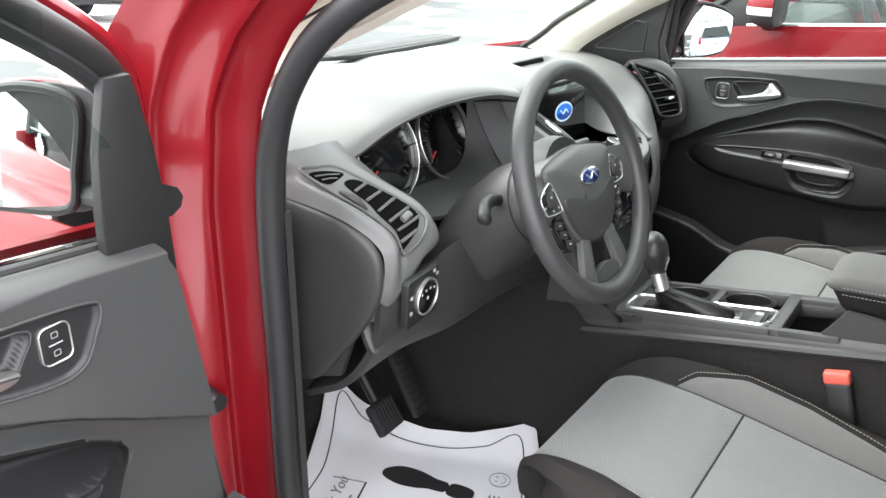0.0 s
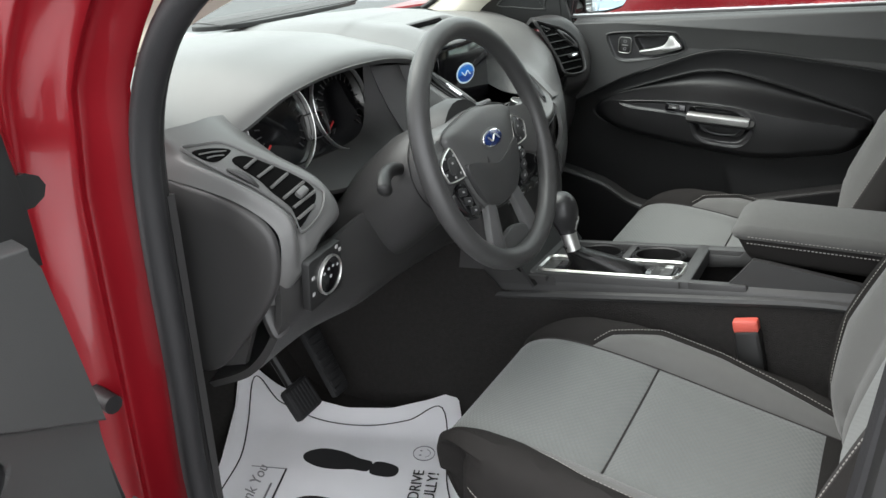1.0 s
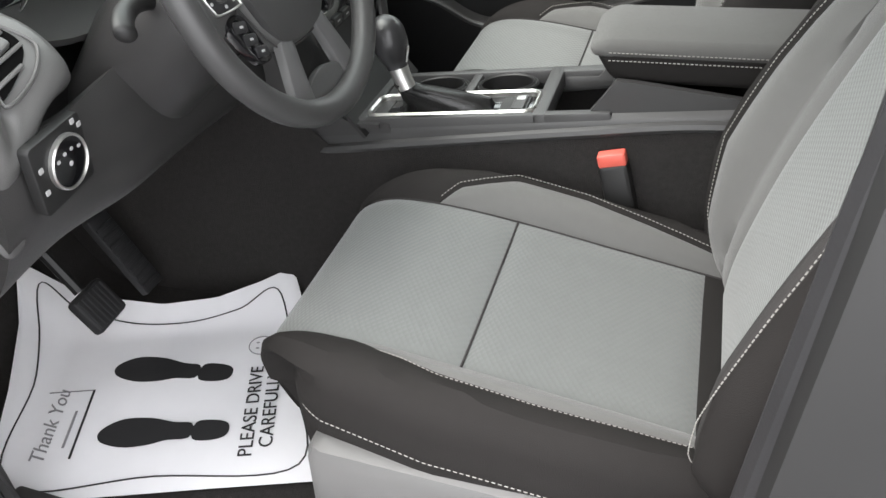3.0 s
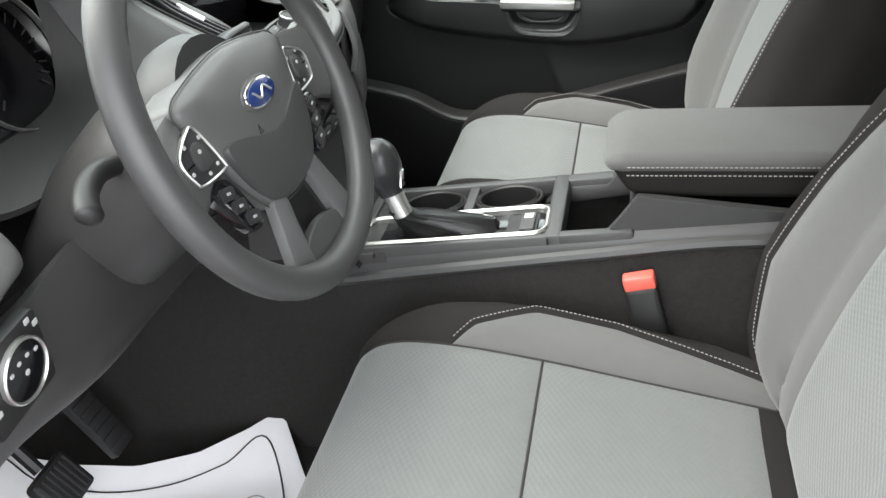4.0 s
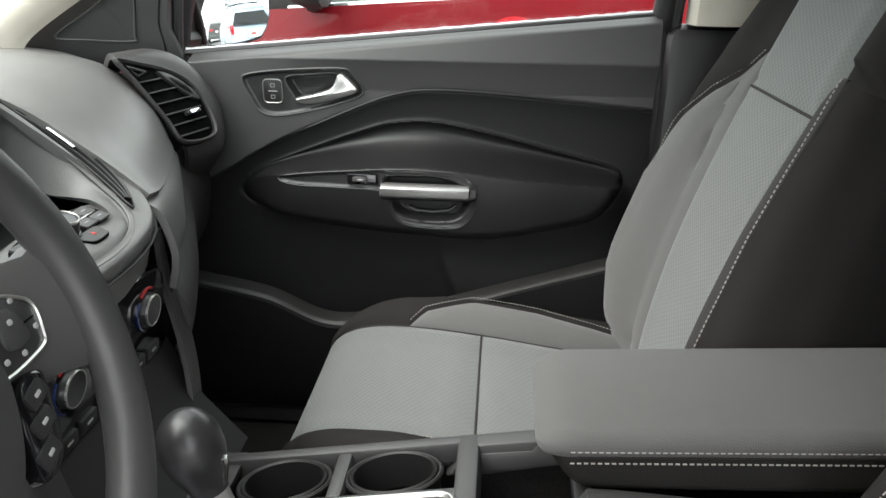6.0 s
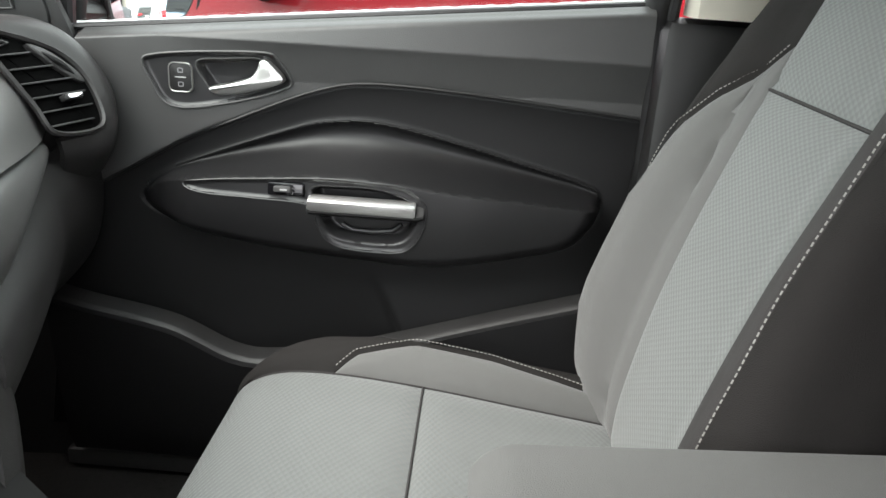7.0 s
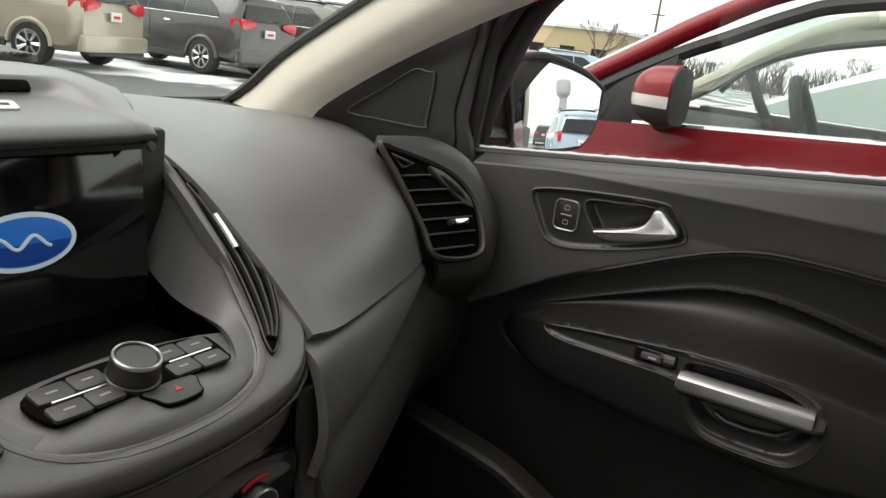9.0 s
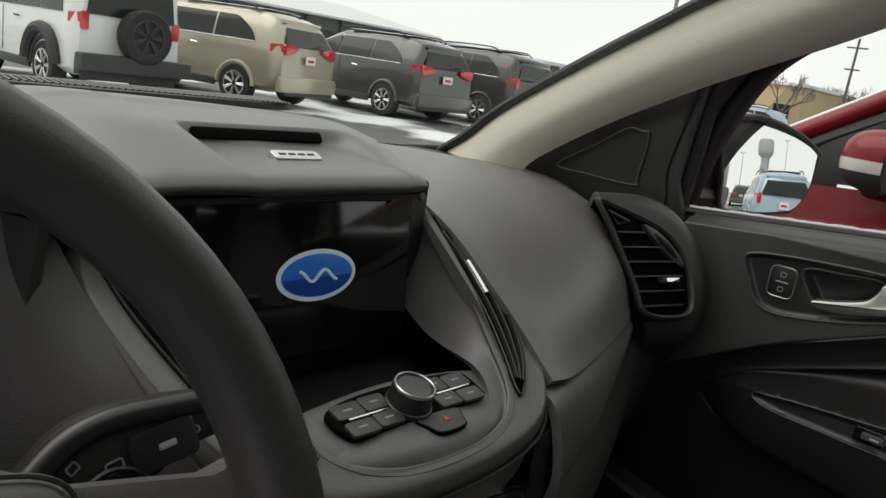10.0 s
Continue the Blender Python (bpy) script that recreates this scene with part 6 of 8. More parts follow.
def trim_part(name, s, mat, parent, label):
    pts, quads = TRIM[name]
    bm = bmesh.new()
    vs = [bm.verts.new((s * p[0], p[1], p[2])) for p in pts]
    for q in quads:
        corner = [vs[i] for i in q]
        bm.faces.new(corner if s < 0 else corner[::-1])
    edge = [e for e in bm.edges if e.is_boundary]
    new_v = [v for v in bmesh.ops.extrude_edge_only(bm, edges=edge)["geom"] if isinstance(v, bmesh.types.BMVert)]
    for v in new_v:
        v.co.x += s * 0.010
    bmesh.ops.remove_doubles(bm, verts=bm.verts, dist=2e-5)
    return part(name, bm, mat, parent, label, angle=60)


def door(s, label):
    """A front door: s = 1 right hand, -1 left hand; built shut, hinged at its front."""
    d = thing("front_door", label, "car door", "front doors", at=(s * 0.865, 0.42, 0.4))
    X = lambda p: V(s * p[0], p[1], p[2])
    side = lambda x: frame3((s * x, 0, 0), (0, -1, 0) if s > 0 else (0, 1, 0), (0, 0, 1))  # z towards the cabin
    fl = -1 if s > 0 else 1
    O = lambda pts: [(p[0] * fl, p[1]) for p in pts]
    # in side(): local x = -y for the right hand door, +y for the left
    trim = trim_part("trim_panel", s, DOORTRIM, d, "charcoal moulded door trim")
    # right hand door takes a darkened copy of the trim plastic, shade in its colour
    trim_part("lower_panel", s, DOORSHADE if s > 0 else DOORTRIM, d, "lower door trim, painted darker for shade on the passenger side")
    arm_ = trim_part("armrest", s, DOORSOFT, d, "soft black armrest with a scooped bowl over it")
    trim_part("pull_insert", s, KNOB, arm_, "satin black insert round the pull handle")
    sd = trim_part("handle_surround", s, KNOB, d, "satin black handle surround")
    bead = lambda poly, r, lift, lo=0, hi=None: tube([X(on_trim(y, z, lift)) for y, z in poly[lo:hi]], r, 6, closed=hi is None)
    part("insert_edge", bead(offset2(INSERT, -0.002), 0.0014, 0.0002), KNOB, arm_)
    part("crease_line", tube([X((0.718 - 0.0165, y, float(UP(y)) - 0.0005)) for y in np.linspace(0.25, -0.546, 120)], 0.0026, 8), BLACK, trim)
    part("bowl_edge", tube([X(on_trim(p.x, p.y + 0.001, -0.0006)) for p in cr([(*q, 0) for q in INNER_P[1:]], 90)], 0.0022, 8), DOORSOFT, arm_)
    part("surround_edge", bead(offset2(SURROUND, -0.002), 0.0019, 0.001), DOORTRIM, trim)
    part("well_edge", bead(offset2(WELL, -0.001), 0.0013, 0.0004), DOORTRIM, sd)
    part("armrest_seam", bead([(p[0], p[1]) for p in ARM_LOW], 0.0014, -0.0010, 2, 58), DASHLOW, arm_)
    # release handle and lock switch in their surround
    blade = rounded([(0.080, 1.068), (0.070, 1.0585), (0.04, 1.0605), (-0.010, 1.074), (-0.029, 1.082), (-0.030, 1.090), (-0.020, 1.101), (-0.006, 1.113), (0.004, 1.111), (0.009, 1.098), (0.020, 1.086), (0.050, 1.076)], 50)
    part("release_handle", slab(O(blade), 0.013, 0.005, side(0.705)), SILVER, sd, "satin silver release handle")
    lk = part("lock_switch", slab(O(rrect(0.034, 0.040, 0.007, 4, 0.1205, 1.080)), 0.0030, 0.001, side(0.6975)), BLACK, sd, "lock switch in a silver ring")
    part("lock_ring", ringplate(O(rrect(0.036, 0.043, 0.009, 4, 0.1205, 1.080)), 0.0017, 0.0045, 0.0008, side(0.6975)), SILVER, lk)
    part("lock_divide", slab(O(rrect(0.016, 0.0016, 0.0004, 1, 0.1205, 1.080)), 0.0036, 0.0002, side(0.6975)), PRINT, lk)
    for zz in (1.090, 1.070):
        part("lock_mark", ringplate(O(rrect(0.008, 0.007, 0.001, 1, 0.1205, zz)), 0.0012, 0.0034, 0.0001, side(0.6975)), GREYINK, lk)
    # pull handle over the grip hollow, and the window switch
    part("pull_handle", loft([[X((0.634 + dx * k, y, 0.9225 + dz * k)) for dx, dz in ((0.010, -0.012), (-0.004, -0.013), (-0.010, -0.004), (-0.009, 0.006), (-0.001, 0.012), (0.010, 0.012))] for y, k in ((-0.080, 0.9), (-0.084, 1), (-0.16, 1), (-0.232, 1), (-0.235, 0.9))]), BRUSHED, arm_, "brushed silver pull handle")
    part("handle_base", loft([[X((0.638 + dx * k, y, 0.9215 + dz * k)) for dx, dz in ((0.016, -0.014), (-0.004, -0.015), (-0.011, -0.010), (-0.011, -0.006), (0.004, 0.010), (0.016, 0.010))] for y, k in ((-0.078, 0.8), (-0.081, 1), (-0.16, 1), (-0.236, 1), (-0.247, 0.75))]), BLACK, arm_, "black back of the pull handle")
    part("grip_lip", tube([X(on_trim(y, z, 0.004)) for y, z in ((-0.125, 0.886), (-0.14, 0.8785), (-0.17, 0.877), (-0.20, 0.881), (-0.214, 0.892))], 0.0035, 8), KNOB, arm_)
    sw = part("window_switch", box((0.634 if s > 0 else -0.650, -0.074, 0.932), (0.650 if s > 0 else -0.634, -0.020, 0.951), 0.004), GLOSS, arm_, "gloss black window switch")
    part("switch_tip", box((0.629 if s > 0 else -0.640, -0.056, 0.938), (0.640 if s > 0 else -0.629, -0.030, 0.946), 0.003), CONSOLE, sw)
    part("switch_mark", box((0.6282 if s > 0 else -0.6292, -0.050, 0.9405), (0.6292 if s > 0 else -0.6282, -0.040, 0.9425), 0.0002), PRINT, sw)
    # lower pocket with its pale edge
    pk = [(0.36, 0.735), (0.286, 0.717), (0.148, 0.690), (0.031, 0.642), (-0.10, 0.66), (-0.213, 0.693), (-0.35, 0.738), (-0.483, 0.780), (-0.55, 0.80)]
    pk = [(p.x, p.y) for p in cr([(*p, 0) for p in pk], 40)]
    pz = lambda y: ycurve(y, *pk)
    # pocket colour carries the shade of the lower door
    part("map_pocket", patch(lambda u, v: X((lerp(0.696, 0.664, v ** 0.6), lerp(0.34, -0.545, u), lerp(0.44, pz(lerp(0.34, -0.545, u)) - 0.004, v))), 40, 10, 0.012 * -s), DOORLOW, d, "door pocket in plastic darkened for shade")
    part("pocket_edge", patch(lambda u, v: X((lerp(0.701, 0.662, v), lerp(0.34, -0.545, u), pz(lerp(0.34, -0.545, u)) + interp(v, (0, 0.5, 0.8, 1), (0.007, 0.004, 0.001, -0.008)) * (0.6 if lerp(0.34, -0.545, u) < -0.1 else 1.0))), 50, 10, 0.006 * -s), DASHLOW, d, "grey upper edge of the door pocket")
    # speaker cover ahead of the window and the dark frame
    part("sail_panel", slab(O([(0.275, 1.11), (0.40, 1.10), (0.385, 1.17), (0.355, 1.25), (0.305, 1.345), (0.285, 1.345), (0.298, 1.25), (0.305, 1.18)] if s > 0 else [(0.205, 1.10), (0.300, 1.09), (0.297, 1.17), (0.288, 1.25), (0.270, 1.325), (0.235, 1.325), (0.215, 1.25), (0.207, 1.18)]), 0.012, 0.003, side(0.722)), BLACK, d, "black panel ahead of the window")
    tri = rounded([(0.512, 1.163), (0.44, 1.212), (0.396, 1.242), (0.372, 1.242), (0.357, 1.236), (0.362, 1.172), (0.367, 1.158), (0.45, 1.158)], 36)
    if s > 0:
        part("pillar_panel", slab(O(rounded([(0.62, 1.110), (0.56, 1.19), (0.42, 1.282), (0.34, 1.328), (0.30, 1.335), (0.32, 1.20), (0.34, 1.120)], 40)), 0.012, 0.003, side(0.716)), BLACK, body, "black panel at the foot of the pillar")
        part("tweeter_cover", slab(O(tri), 0.0155, 0.002, side(0.716)), DOORSOFT, body, "black speaker cover", angle=15)
        part("tweeter_edge", ringplate(O(tri), 0.003, 0.0175, 0.001, side(0.716)), DOORTRIM, body)
    fr = [(0.755, 0.300, 1.130), (0.752, 0.290, 1.22), (0.745, 0.268, 1.315), (0.730, 0.175, 1.385), (0.705, 0.02, 1.462), (0.680, -0.16, 1.522), (0.664, -0.35, 1.548), (0.664, -0.50, 1.545), (0.690, -0.556, 1.44), (0.735, -0.556, 1.20)]
    if s > 0:
        fr = [(p[0], p[1] + (0.024 if i < 6 else 0.0), p[2] + (0.022 if 1 < i < 7 else 0.0)) for i, p in enumerate(fr)]
    part("window_frame", tube([X(p) for p in cr(fr, 70)], 0.022, 12), BLACK, d, "black window frame")
    if s < 0:
        part("frame_skin", tube([X((p.x + 0.034, p.y + 0.030, p.z + 0.016)) for p in cr(fr[:7], 50)], 0.026, 12, flat=0.7), RED, d, "red painted outer window frame")
    part("window_seal", tube([X((p.x - 0.012, p.y - 0.016, p.z - 0.012)) for p in cr(fr, 70)], 0.010, 8), RUBBER, d)
    pane = part("window_pane", patch(lambda u, v: X((lerp(0.748, 0.672, v), lerp(lerp(0.295, 0.15, smooth01(v)), -0.555, u), lerp(1.135 + 0.08 * u, 1.54, v) - 0.14 * v * (1 - u) ** 2)), 12, 10, 0.004), CLEAR, d, "clear side window")
    pane.visible_shadow = False
    part("belt_strip", tube([X((0.742, y, BELT(y) + 0.006 + 0.0003 * (math.sin(y * 310) + math.sin(y * 173 + 1) + math.sin(y * 97)) * (1 if s > 0 else 0))) for y in np.linspace(0.290, -0.545, 240)], 0.0032, 6), SNOW if s > 0 else CHROME, d, "thin line of snow along the window sill" if s > 0 else "bright window sill strip")
    part("belt_seal", tube([X((0.732, y, BELT(y) + 0.001)) for y in np.linspace(0.30, -0.548, 40)], 0.008, 8, flat=0.7), RUBBER, d)
    part("rear_edge", box((0.725 if s > 0 else -0.79, -0.575, 0.46), (0.79 if s > 0 else -0.725, -0.549, 1.215), 0.008), BLACK if s > 0 else RED, d)
    part("front_edge", patch(lambda u, v: X((lerp(0.715, 0.80, u), lerp(0.384, 0.272, v) + 0.045 * u, lerp(0.46, 1.13, v))), 4, 10, 0.006), BLACK, d)
    part("outer_skin", patch(lambda u, v: X((0.80 + 0.075 * math.sin(math.pi * (0.15 + 0.75 * v)), lerp(lerp(0.34, 0.43, v), -0.58, u), lerp(1.125 + 0.085 * u, 0.38, v))), 16, 16, 0.01 * s), RED, d, "red outer door skin")
    # mirror
    c0, c1 = X((0.885, 0.328, 1.20)), X((1.070, 0.236, 1.20))
    m = frame3((c0 + c1) / 2, (c1 - c0), (0, 0, 1))
    if m.to_3x3().col[2].y > 0:
        m = frame3((c0 + c1) / 2, (c0 - c1), (0, 0, 1))
    k = 1 if (m.to_3x3().col[0].x * s) > 0 else -1
    face = [(k * p[0], p[1]) for p in rounded([(-0.076, -0.070), (-0.092, -0.015), (-0.106, 0.050), (-0.092, 0.074), (-0.050, 0.084), (-0.010, 0.081), (0.050, 0.066), (0.094, 0.043), (0.097, 0.030), (0.092, -0.022), (0.070, -0.056), (0.050, -0.064), (-0.005, -0.071)], 44)]
    mir = part("mirror_housing", loft([[m @ V(p[0] * f, p[1] * f + o, z) for p in face] for f, o, z in ((1.07, 0, -0.012), (1.09, 0, -0.02), (1.02, 0.002, -0.05), (0.82, 0.004, -0.085), (0.5, 0.0, -0.10))]), RED, d, "red door mirror housing")
    part("mirror_rim", ringplate([(p[0] * 1.085, p[1] * 1.085) for p in face], 0.011, 0.014, 0.003, m), BLACK, mir, "black mirror rim")
    part("mirror_shroud", slab([(p[0] * 1.075 - (0.026 if p[0] * k < 0 else 0.0) * k, p[1] * 1.06) for p in face], 0.006, 0.002, m @ pose(0, 0, -0.006)), BLACK, mir, "wide black inner edge of the mirror")
    # convex glass, turned a little towards the driver
    aim, m3 = V(-0.540 * s, -0.837, 0.085), m.to_3x3()
    tx, ty = aim.dot(m3.col[0]) / aim.dot(m3.col[2]), aim.dot(m3.col[1]) / aim.dot(m3.col[2])
    dome = lambda x, y: m @ V(x, y, 0.011 - tx * x - ty * y - (x * x + y * y) / 2.8)
    part("mirror_glass", loft([[m @ V(p[0] * 0.97, p[1] * 0.97, -0.002) for p in face]] + [[dome(p[0] * f, p[1] * f) for p in face] for f in (0.97, 0.85, 0.72, 0.58, 0.44, 0.30, 0.16, 0.03)]), MIRROR, mir, "silvered convex mirror glass", angle=30)
    part("mirror_arm", tube([X((0.76, 0.335, 1.155)), X((0.82, 0.34, 1.150)), X((0.90, 0.345, 1.145))], 0.030, 10, flat=0.7), BLACK, mir, "black mirror foot")
    return d


door(1, "closed charcoal-trimmed passenger door of the red car")
driver_door = door(-1, "open driver's door with charcoal trim and red edge")
driver_door.matrix_basis = pose(-0.865, 0.42, 0.4, 0, 0, -82)

# seat belt webbing on the right middle pillar
solid("seat_belt", patch(lambda u, v: (0.672 - 0.01 * v, lerp(-0.665, -0.712, u) - 0.02 * v, lerp(0.55, 1.58, v)), 2, 20, 0.0015), DARKCLOTH, "dark seat belt webbing hanging on the pillar", "seat belt")

# ---- footwell ----
brake = thing("brake_pedal", "black rubber brake pedal", "pedal", at=(-0.40, 0.45, 0.45))
Mbr = frame3((-0.412, 0.405, 0.515), (1, 0.05, 0), (0.0, 0.55, 0.80))
part("pad", box((-0.038, -0.035, 0), (0.038, 0.035, 0.016), 0.010, Mbr), RUBBER, brake)
for i in range(7):
    part("tread_rib", box((-0.031 + i * 0.0095, -0.028, 0.0155), (-0.026 + i * 0.0095, 0.028, 0.0180), 0.001, Mbr), RUBBER, brake)
part("arm", tube([(-0.41, 0.43, 0.54), (-0.40, 0.50, 0.62), (-0.39, 0.55, 0.78)], 0.010, 8), BLACK, brake)
gas = thing("accelerator_pedal", "ribbed black accelerator pedal", "pedal", at=(-0.27, 0.5, 0.42))
Mg = frame3((-0.272, 0.455, 0.515), (1, 0, 0), (0, 0.50, 0.85))
part("pad", box((-0.026, -0.085, 0), (0.026, 0.085, 0.014), 0.006, Mg), RUBBER, gas)
for i in range(8):
    part("tread_rib", box((-0.022, -0.072 + i * 0.018, 0.0135), (0.022, -0.064 + i * 0.018, 0.0165), 0.001, Mg), RUBBER, gas)
part("arm", tube([(-0.27, 0.49, 0.58), (-0.27, 0.55, 0.70)], 0.009, 8), BLACK, gas)

# paper mat
MATC = V(-0.41, 0.28, FLOOR + 0.008)
MM = frame3(MATC, (0.93, 0.37, 0), (-0.37, 0.93, 0))  # x to the driver's right, y forward
mat_out = [(-0.245, -0.250), (-0.250, 0.0), (-0.245, 0.235), (-0.10, 0.250), (0.06, 0.275), (0.205, 0.305), (0.190, 0.24), (0.165, 0.14), (0.152, 0.05), (0.158, -0.05), (0.180, -0.13), (0.205, -0.190), (0.0, -0.230)]
mat = thing("paper_floor_mat", "white printed paper mat on the driver's carpet", "paper mat", at=tuple(MATC))
curl = lambda p: V(p[0], p[1], 0.055 * smooth01((p[0] - 0.09) / 0.12) + 0.05 * smooth01((p[1] - 0.2) / 0.12))


def on_mat(outline, t, lift=0.0):
    """A printed or cut shape laid on the mat's curled surface."""
    bm = bmesh.new()
    low = [bm.verts.new(MM @ (curl(p) + V(0, 0, lift))) for p in outline]
    top = [bm.verts.new(MM @ (curl(p) + V(0, 0, lift + t))) for p in outline]
    n = len(outline)
    for i in range(n):
        bm.faces.new((low[i], low[(i + 1) % n], top[(i + 1) % n], top[i]))
    bm.faces.new(low[::-1])
    bm.faces.new(top)
    return bm


def inside(outline, nu, nv):
    """Rows across the sheet between its left and right edges."""
    ys = np.linspace(-0.245, 0.295, nv + 1)
    rgt = lambda y: interp(y, (-0.23, -0.19, -0.13, -0.05, 0.05, 0.14, 0.24, 0.305), (0.06, 0.205, 0.180, 0.158, 0.152, 0.165, 0.190, 0.205))
    lft = lambda y: interp(y, (-0.25, 0.235, 0.26, 0.305), (-0.245, -0.245, -0.05, 0.19))
    return lambda u, v: MM @ (curl((lerp(lft(lerp(-0.245, 0.303, v)), rgt(lerp(-0.245, 0.303, v)), u), lerp(-0.245, 0.303, v))) + V(0, 0, 0.0012 + 0.0015 * math.sin(9 * u + 5 * v)))


part("sheet", patch(inside(mat_out, 30, 40), 30, 40, 0.0012), PAPER, mat)
bord = cr([(-0.213, -0.222, 0), (-0.216, 0.0, 0), (-0.213, 0.212, 0), (-0.006, 0.234, 0), (0.172, 0.268, 0), (0.150, 0.20, 0), (0.122, 0.10, 0), (0.118, 0.0, 0), (0.135, -0.09, 0), (0.158, -0.166, 0), (-0.02, -0.195, 0)], 90, closed=True)
part("border_line", tube([MM @ (curl(p) + V(0, 0, 0.0030)) for p in bord], 0.0016, 5, closed=True, flat=0.5), INK, mat)
for fx, fy, rot in ((0.004, 0.005, 9), (-0.130, -0.005, 3)):
    sole = rounded([(-0.026, 0.02), (-0.030, 0.06), (-0.018, 0.098), (0.004, 0.104), (0.026, 0.075), (0.028, 0.03), (0.018, -0.01), (0.014, -0.040), (-0.014, -0.040), (-0.018, -0.005)], 36)
    heel = rounded([(-0.017, -0.046), (0.016, -0.046), (0.020, -0.075), (0.012, -0.098), (-0.010, -0.099), (-0.020, -0.078)], 24)
    tw = Matrix.Rotation(radians(-rot), 2)
    for shape, nm in ((sole, "shoe_print"), (heel, "heel_print")):
        part(nm, on_mat([tuple(tw @ Vector(p) + Vector((fx, fy))) for p in shape], 0.0006, 0.0028), INK, mat, "black printed shoe sole" if nm == "shoe_print" else "", smooth=False)
words("PLEASE DRIVE", 0.0315, MM @ pose(-0.097, -0.138, 0.0042), INK, parent=mat)
words("CAREFULLY!", 0.0315, MM @ pose(-0.091, -0.168, 0.0042), INK, parent=mat)
part("smile_ring", ringplate(oval(0.023, 0.023, 30, 0.052, -0.138), 0.0013, 0.0016, 0.0002, MM @ pose(0, 0, 0.0026)), GREYINK, mat)
part("smile_mouth", tube([MM @ V(0.052 + 0.013 * math.cos(a), -0.138 + 0.013 * math.sin(a), 0.004) for a in np.linspace(radians(200), radians(340), 12)], 0.0007, 4), GREYINK, mat)
for ex in (-0.007, 0.007):
    part("smile_eye", slab(oval(0.0016, 0.003, 12, 0.052 + ex, -0.131), 0.0006, 0.0001, MM @ pose(0, 0, 0.0035)), GREYINK, mat)
part("card_line", box((-0.172, 0.130, 0.0032), (-0.030, 0.1335, 0.0042), 0, MM), INK, mat)
part("card_line", box((-0.0315, 0.130, 0.0032), (-0.030, 0.205, 0.0042), 0, MM), GREYINK, mat)
words("Thank You", 0.034, MM @ pose(-0.105, 0.180, 0.0045), GREYINK, parent=mat, shear=0.4)
part("small_print", box((-0.150, 0.146, 0.0034), (-0.075, 0.150, 0.0042), 0, MM), GREYINK, mat)



# ---- outside: the lot ----
GZ = 0.07
GROUND = material("wet_asphalt", (0.075, 0.075, 0.077), 0.6, vary=0.3, noise_scale=1.2, bump=0.4, bump_scale=60)
gm = GROUND.node_tree
noise_n, ramp, mixc = gm.nodes.new("ShaderNodeTexNoise"), gm.nodes.new("ShaderNodeValToRGB"), gm.nodes.new("ShaderNodeMix")
noise_n.inputs["Scale"].default_value, noise_n.inputs["Detail"].default_value = 0.35, 8
ramp.color_ramp.elements[0].position, ramp.color_ramp.elements[1].position = 0.49, 0.57
mixc.data_type = "RGBA"
mixc.inputs["A"].default_value, mixc.inputs["B"].default_value = (0.075, 0.075, 0.077, 1), (0.72, 0.74, 0.76, 1)
tcg = gm.nodes.new("ShaderNodeTexCoord")
gm.links.new(tcg.outputs["Object"], noise_n.inputs["Vector"])
gm.links.new(noise_n.outputs["Fac"], ramp.inputs["Fac"])
gm.links.new(ramp.outputs["Color"], mixc.inputs["Factor"])
gm.links.new(mixc.outputs["Result"], gm.nodes["Principled BSDF"].inputs["Base Color"])
solid("ground", box((-900, -900, GZ - 0.3), (900, 900, GZ), 0), GROUND, "grey asphalt lot with patches of thin snow", "asphalt", kind="structure", smooth=False)

TYRE = material("black_tyre_rubber", (0.018, 0.018, 0.018), 0.8, vary=0.2, noise_scale=20, bump=0.3, bump_scale=80)
ALLOY = material("alloy_wheel", (0.55, 0.55, 0.56), 0.25, metal=0.9)
LENS = material("red_lamp_lens", (0.55, 0.012, 0.02), 0.15, coat=0.8)
CLEARLENS = material("pale_lamp_lens", (0.65, 0.62, 0.60), 0.15, coat=0.8)
PLATEW = material("white_plate", (0.7, 0.68, 0.68), 0.5)
DARKGLASS = material("dark_car_glass", (0.016, 0.018, 0.018), 0.08, spec=0.35, vary=0.2, noise_scale=3)
# pale base colour paints the sky's reflection into the panes
PALEGLASS = material("sky_lit_car_glass", (0.34, 0.40, 0.38), 0.08, coat=0.6, vary=0.1, noise_scale=3)
CLAD = material("black_bumper_plastic", (0.028, 0.029, 0.030), 0.6, vary=0.15, noise_scale=4)
PAINTS = {
    "beige": material("champagne_paint", (0.40, 0.355, 0.27), 0.3, metal=0.35, vary=0.05, noise_scale=2, coat=0.9),
    "grey": material("dark_grey_paint", (0.050, 0.048, 0.046), 0.3, metal=0.4, vary=0.06, noise_scale=2, coat=0.9),
    "green": material("black_green_paint", (0.022, 0.026, 0.024), 0.3, metal=0.3, vary=0.06, noise_scale=2, coat=0.9),
    "white": material("white_paint", (0.72, 0.73, 0.72), 0.35, vary=0.04, noise_scale=2, coat=0.9),
    "blue": material("pale_blue_paint", (0.33, 0.42, 0.50), 0.3, metal=0.4, vary=0.05, noise_scale=2, coat=0.9),
    "red": RED,
}


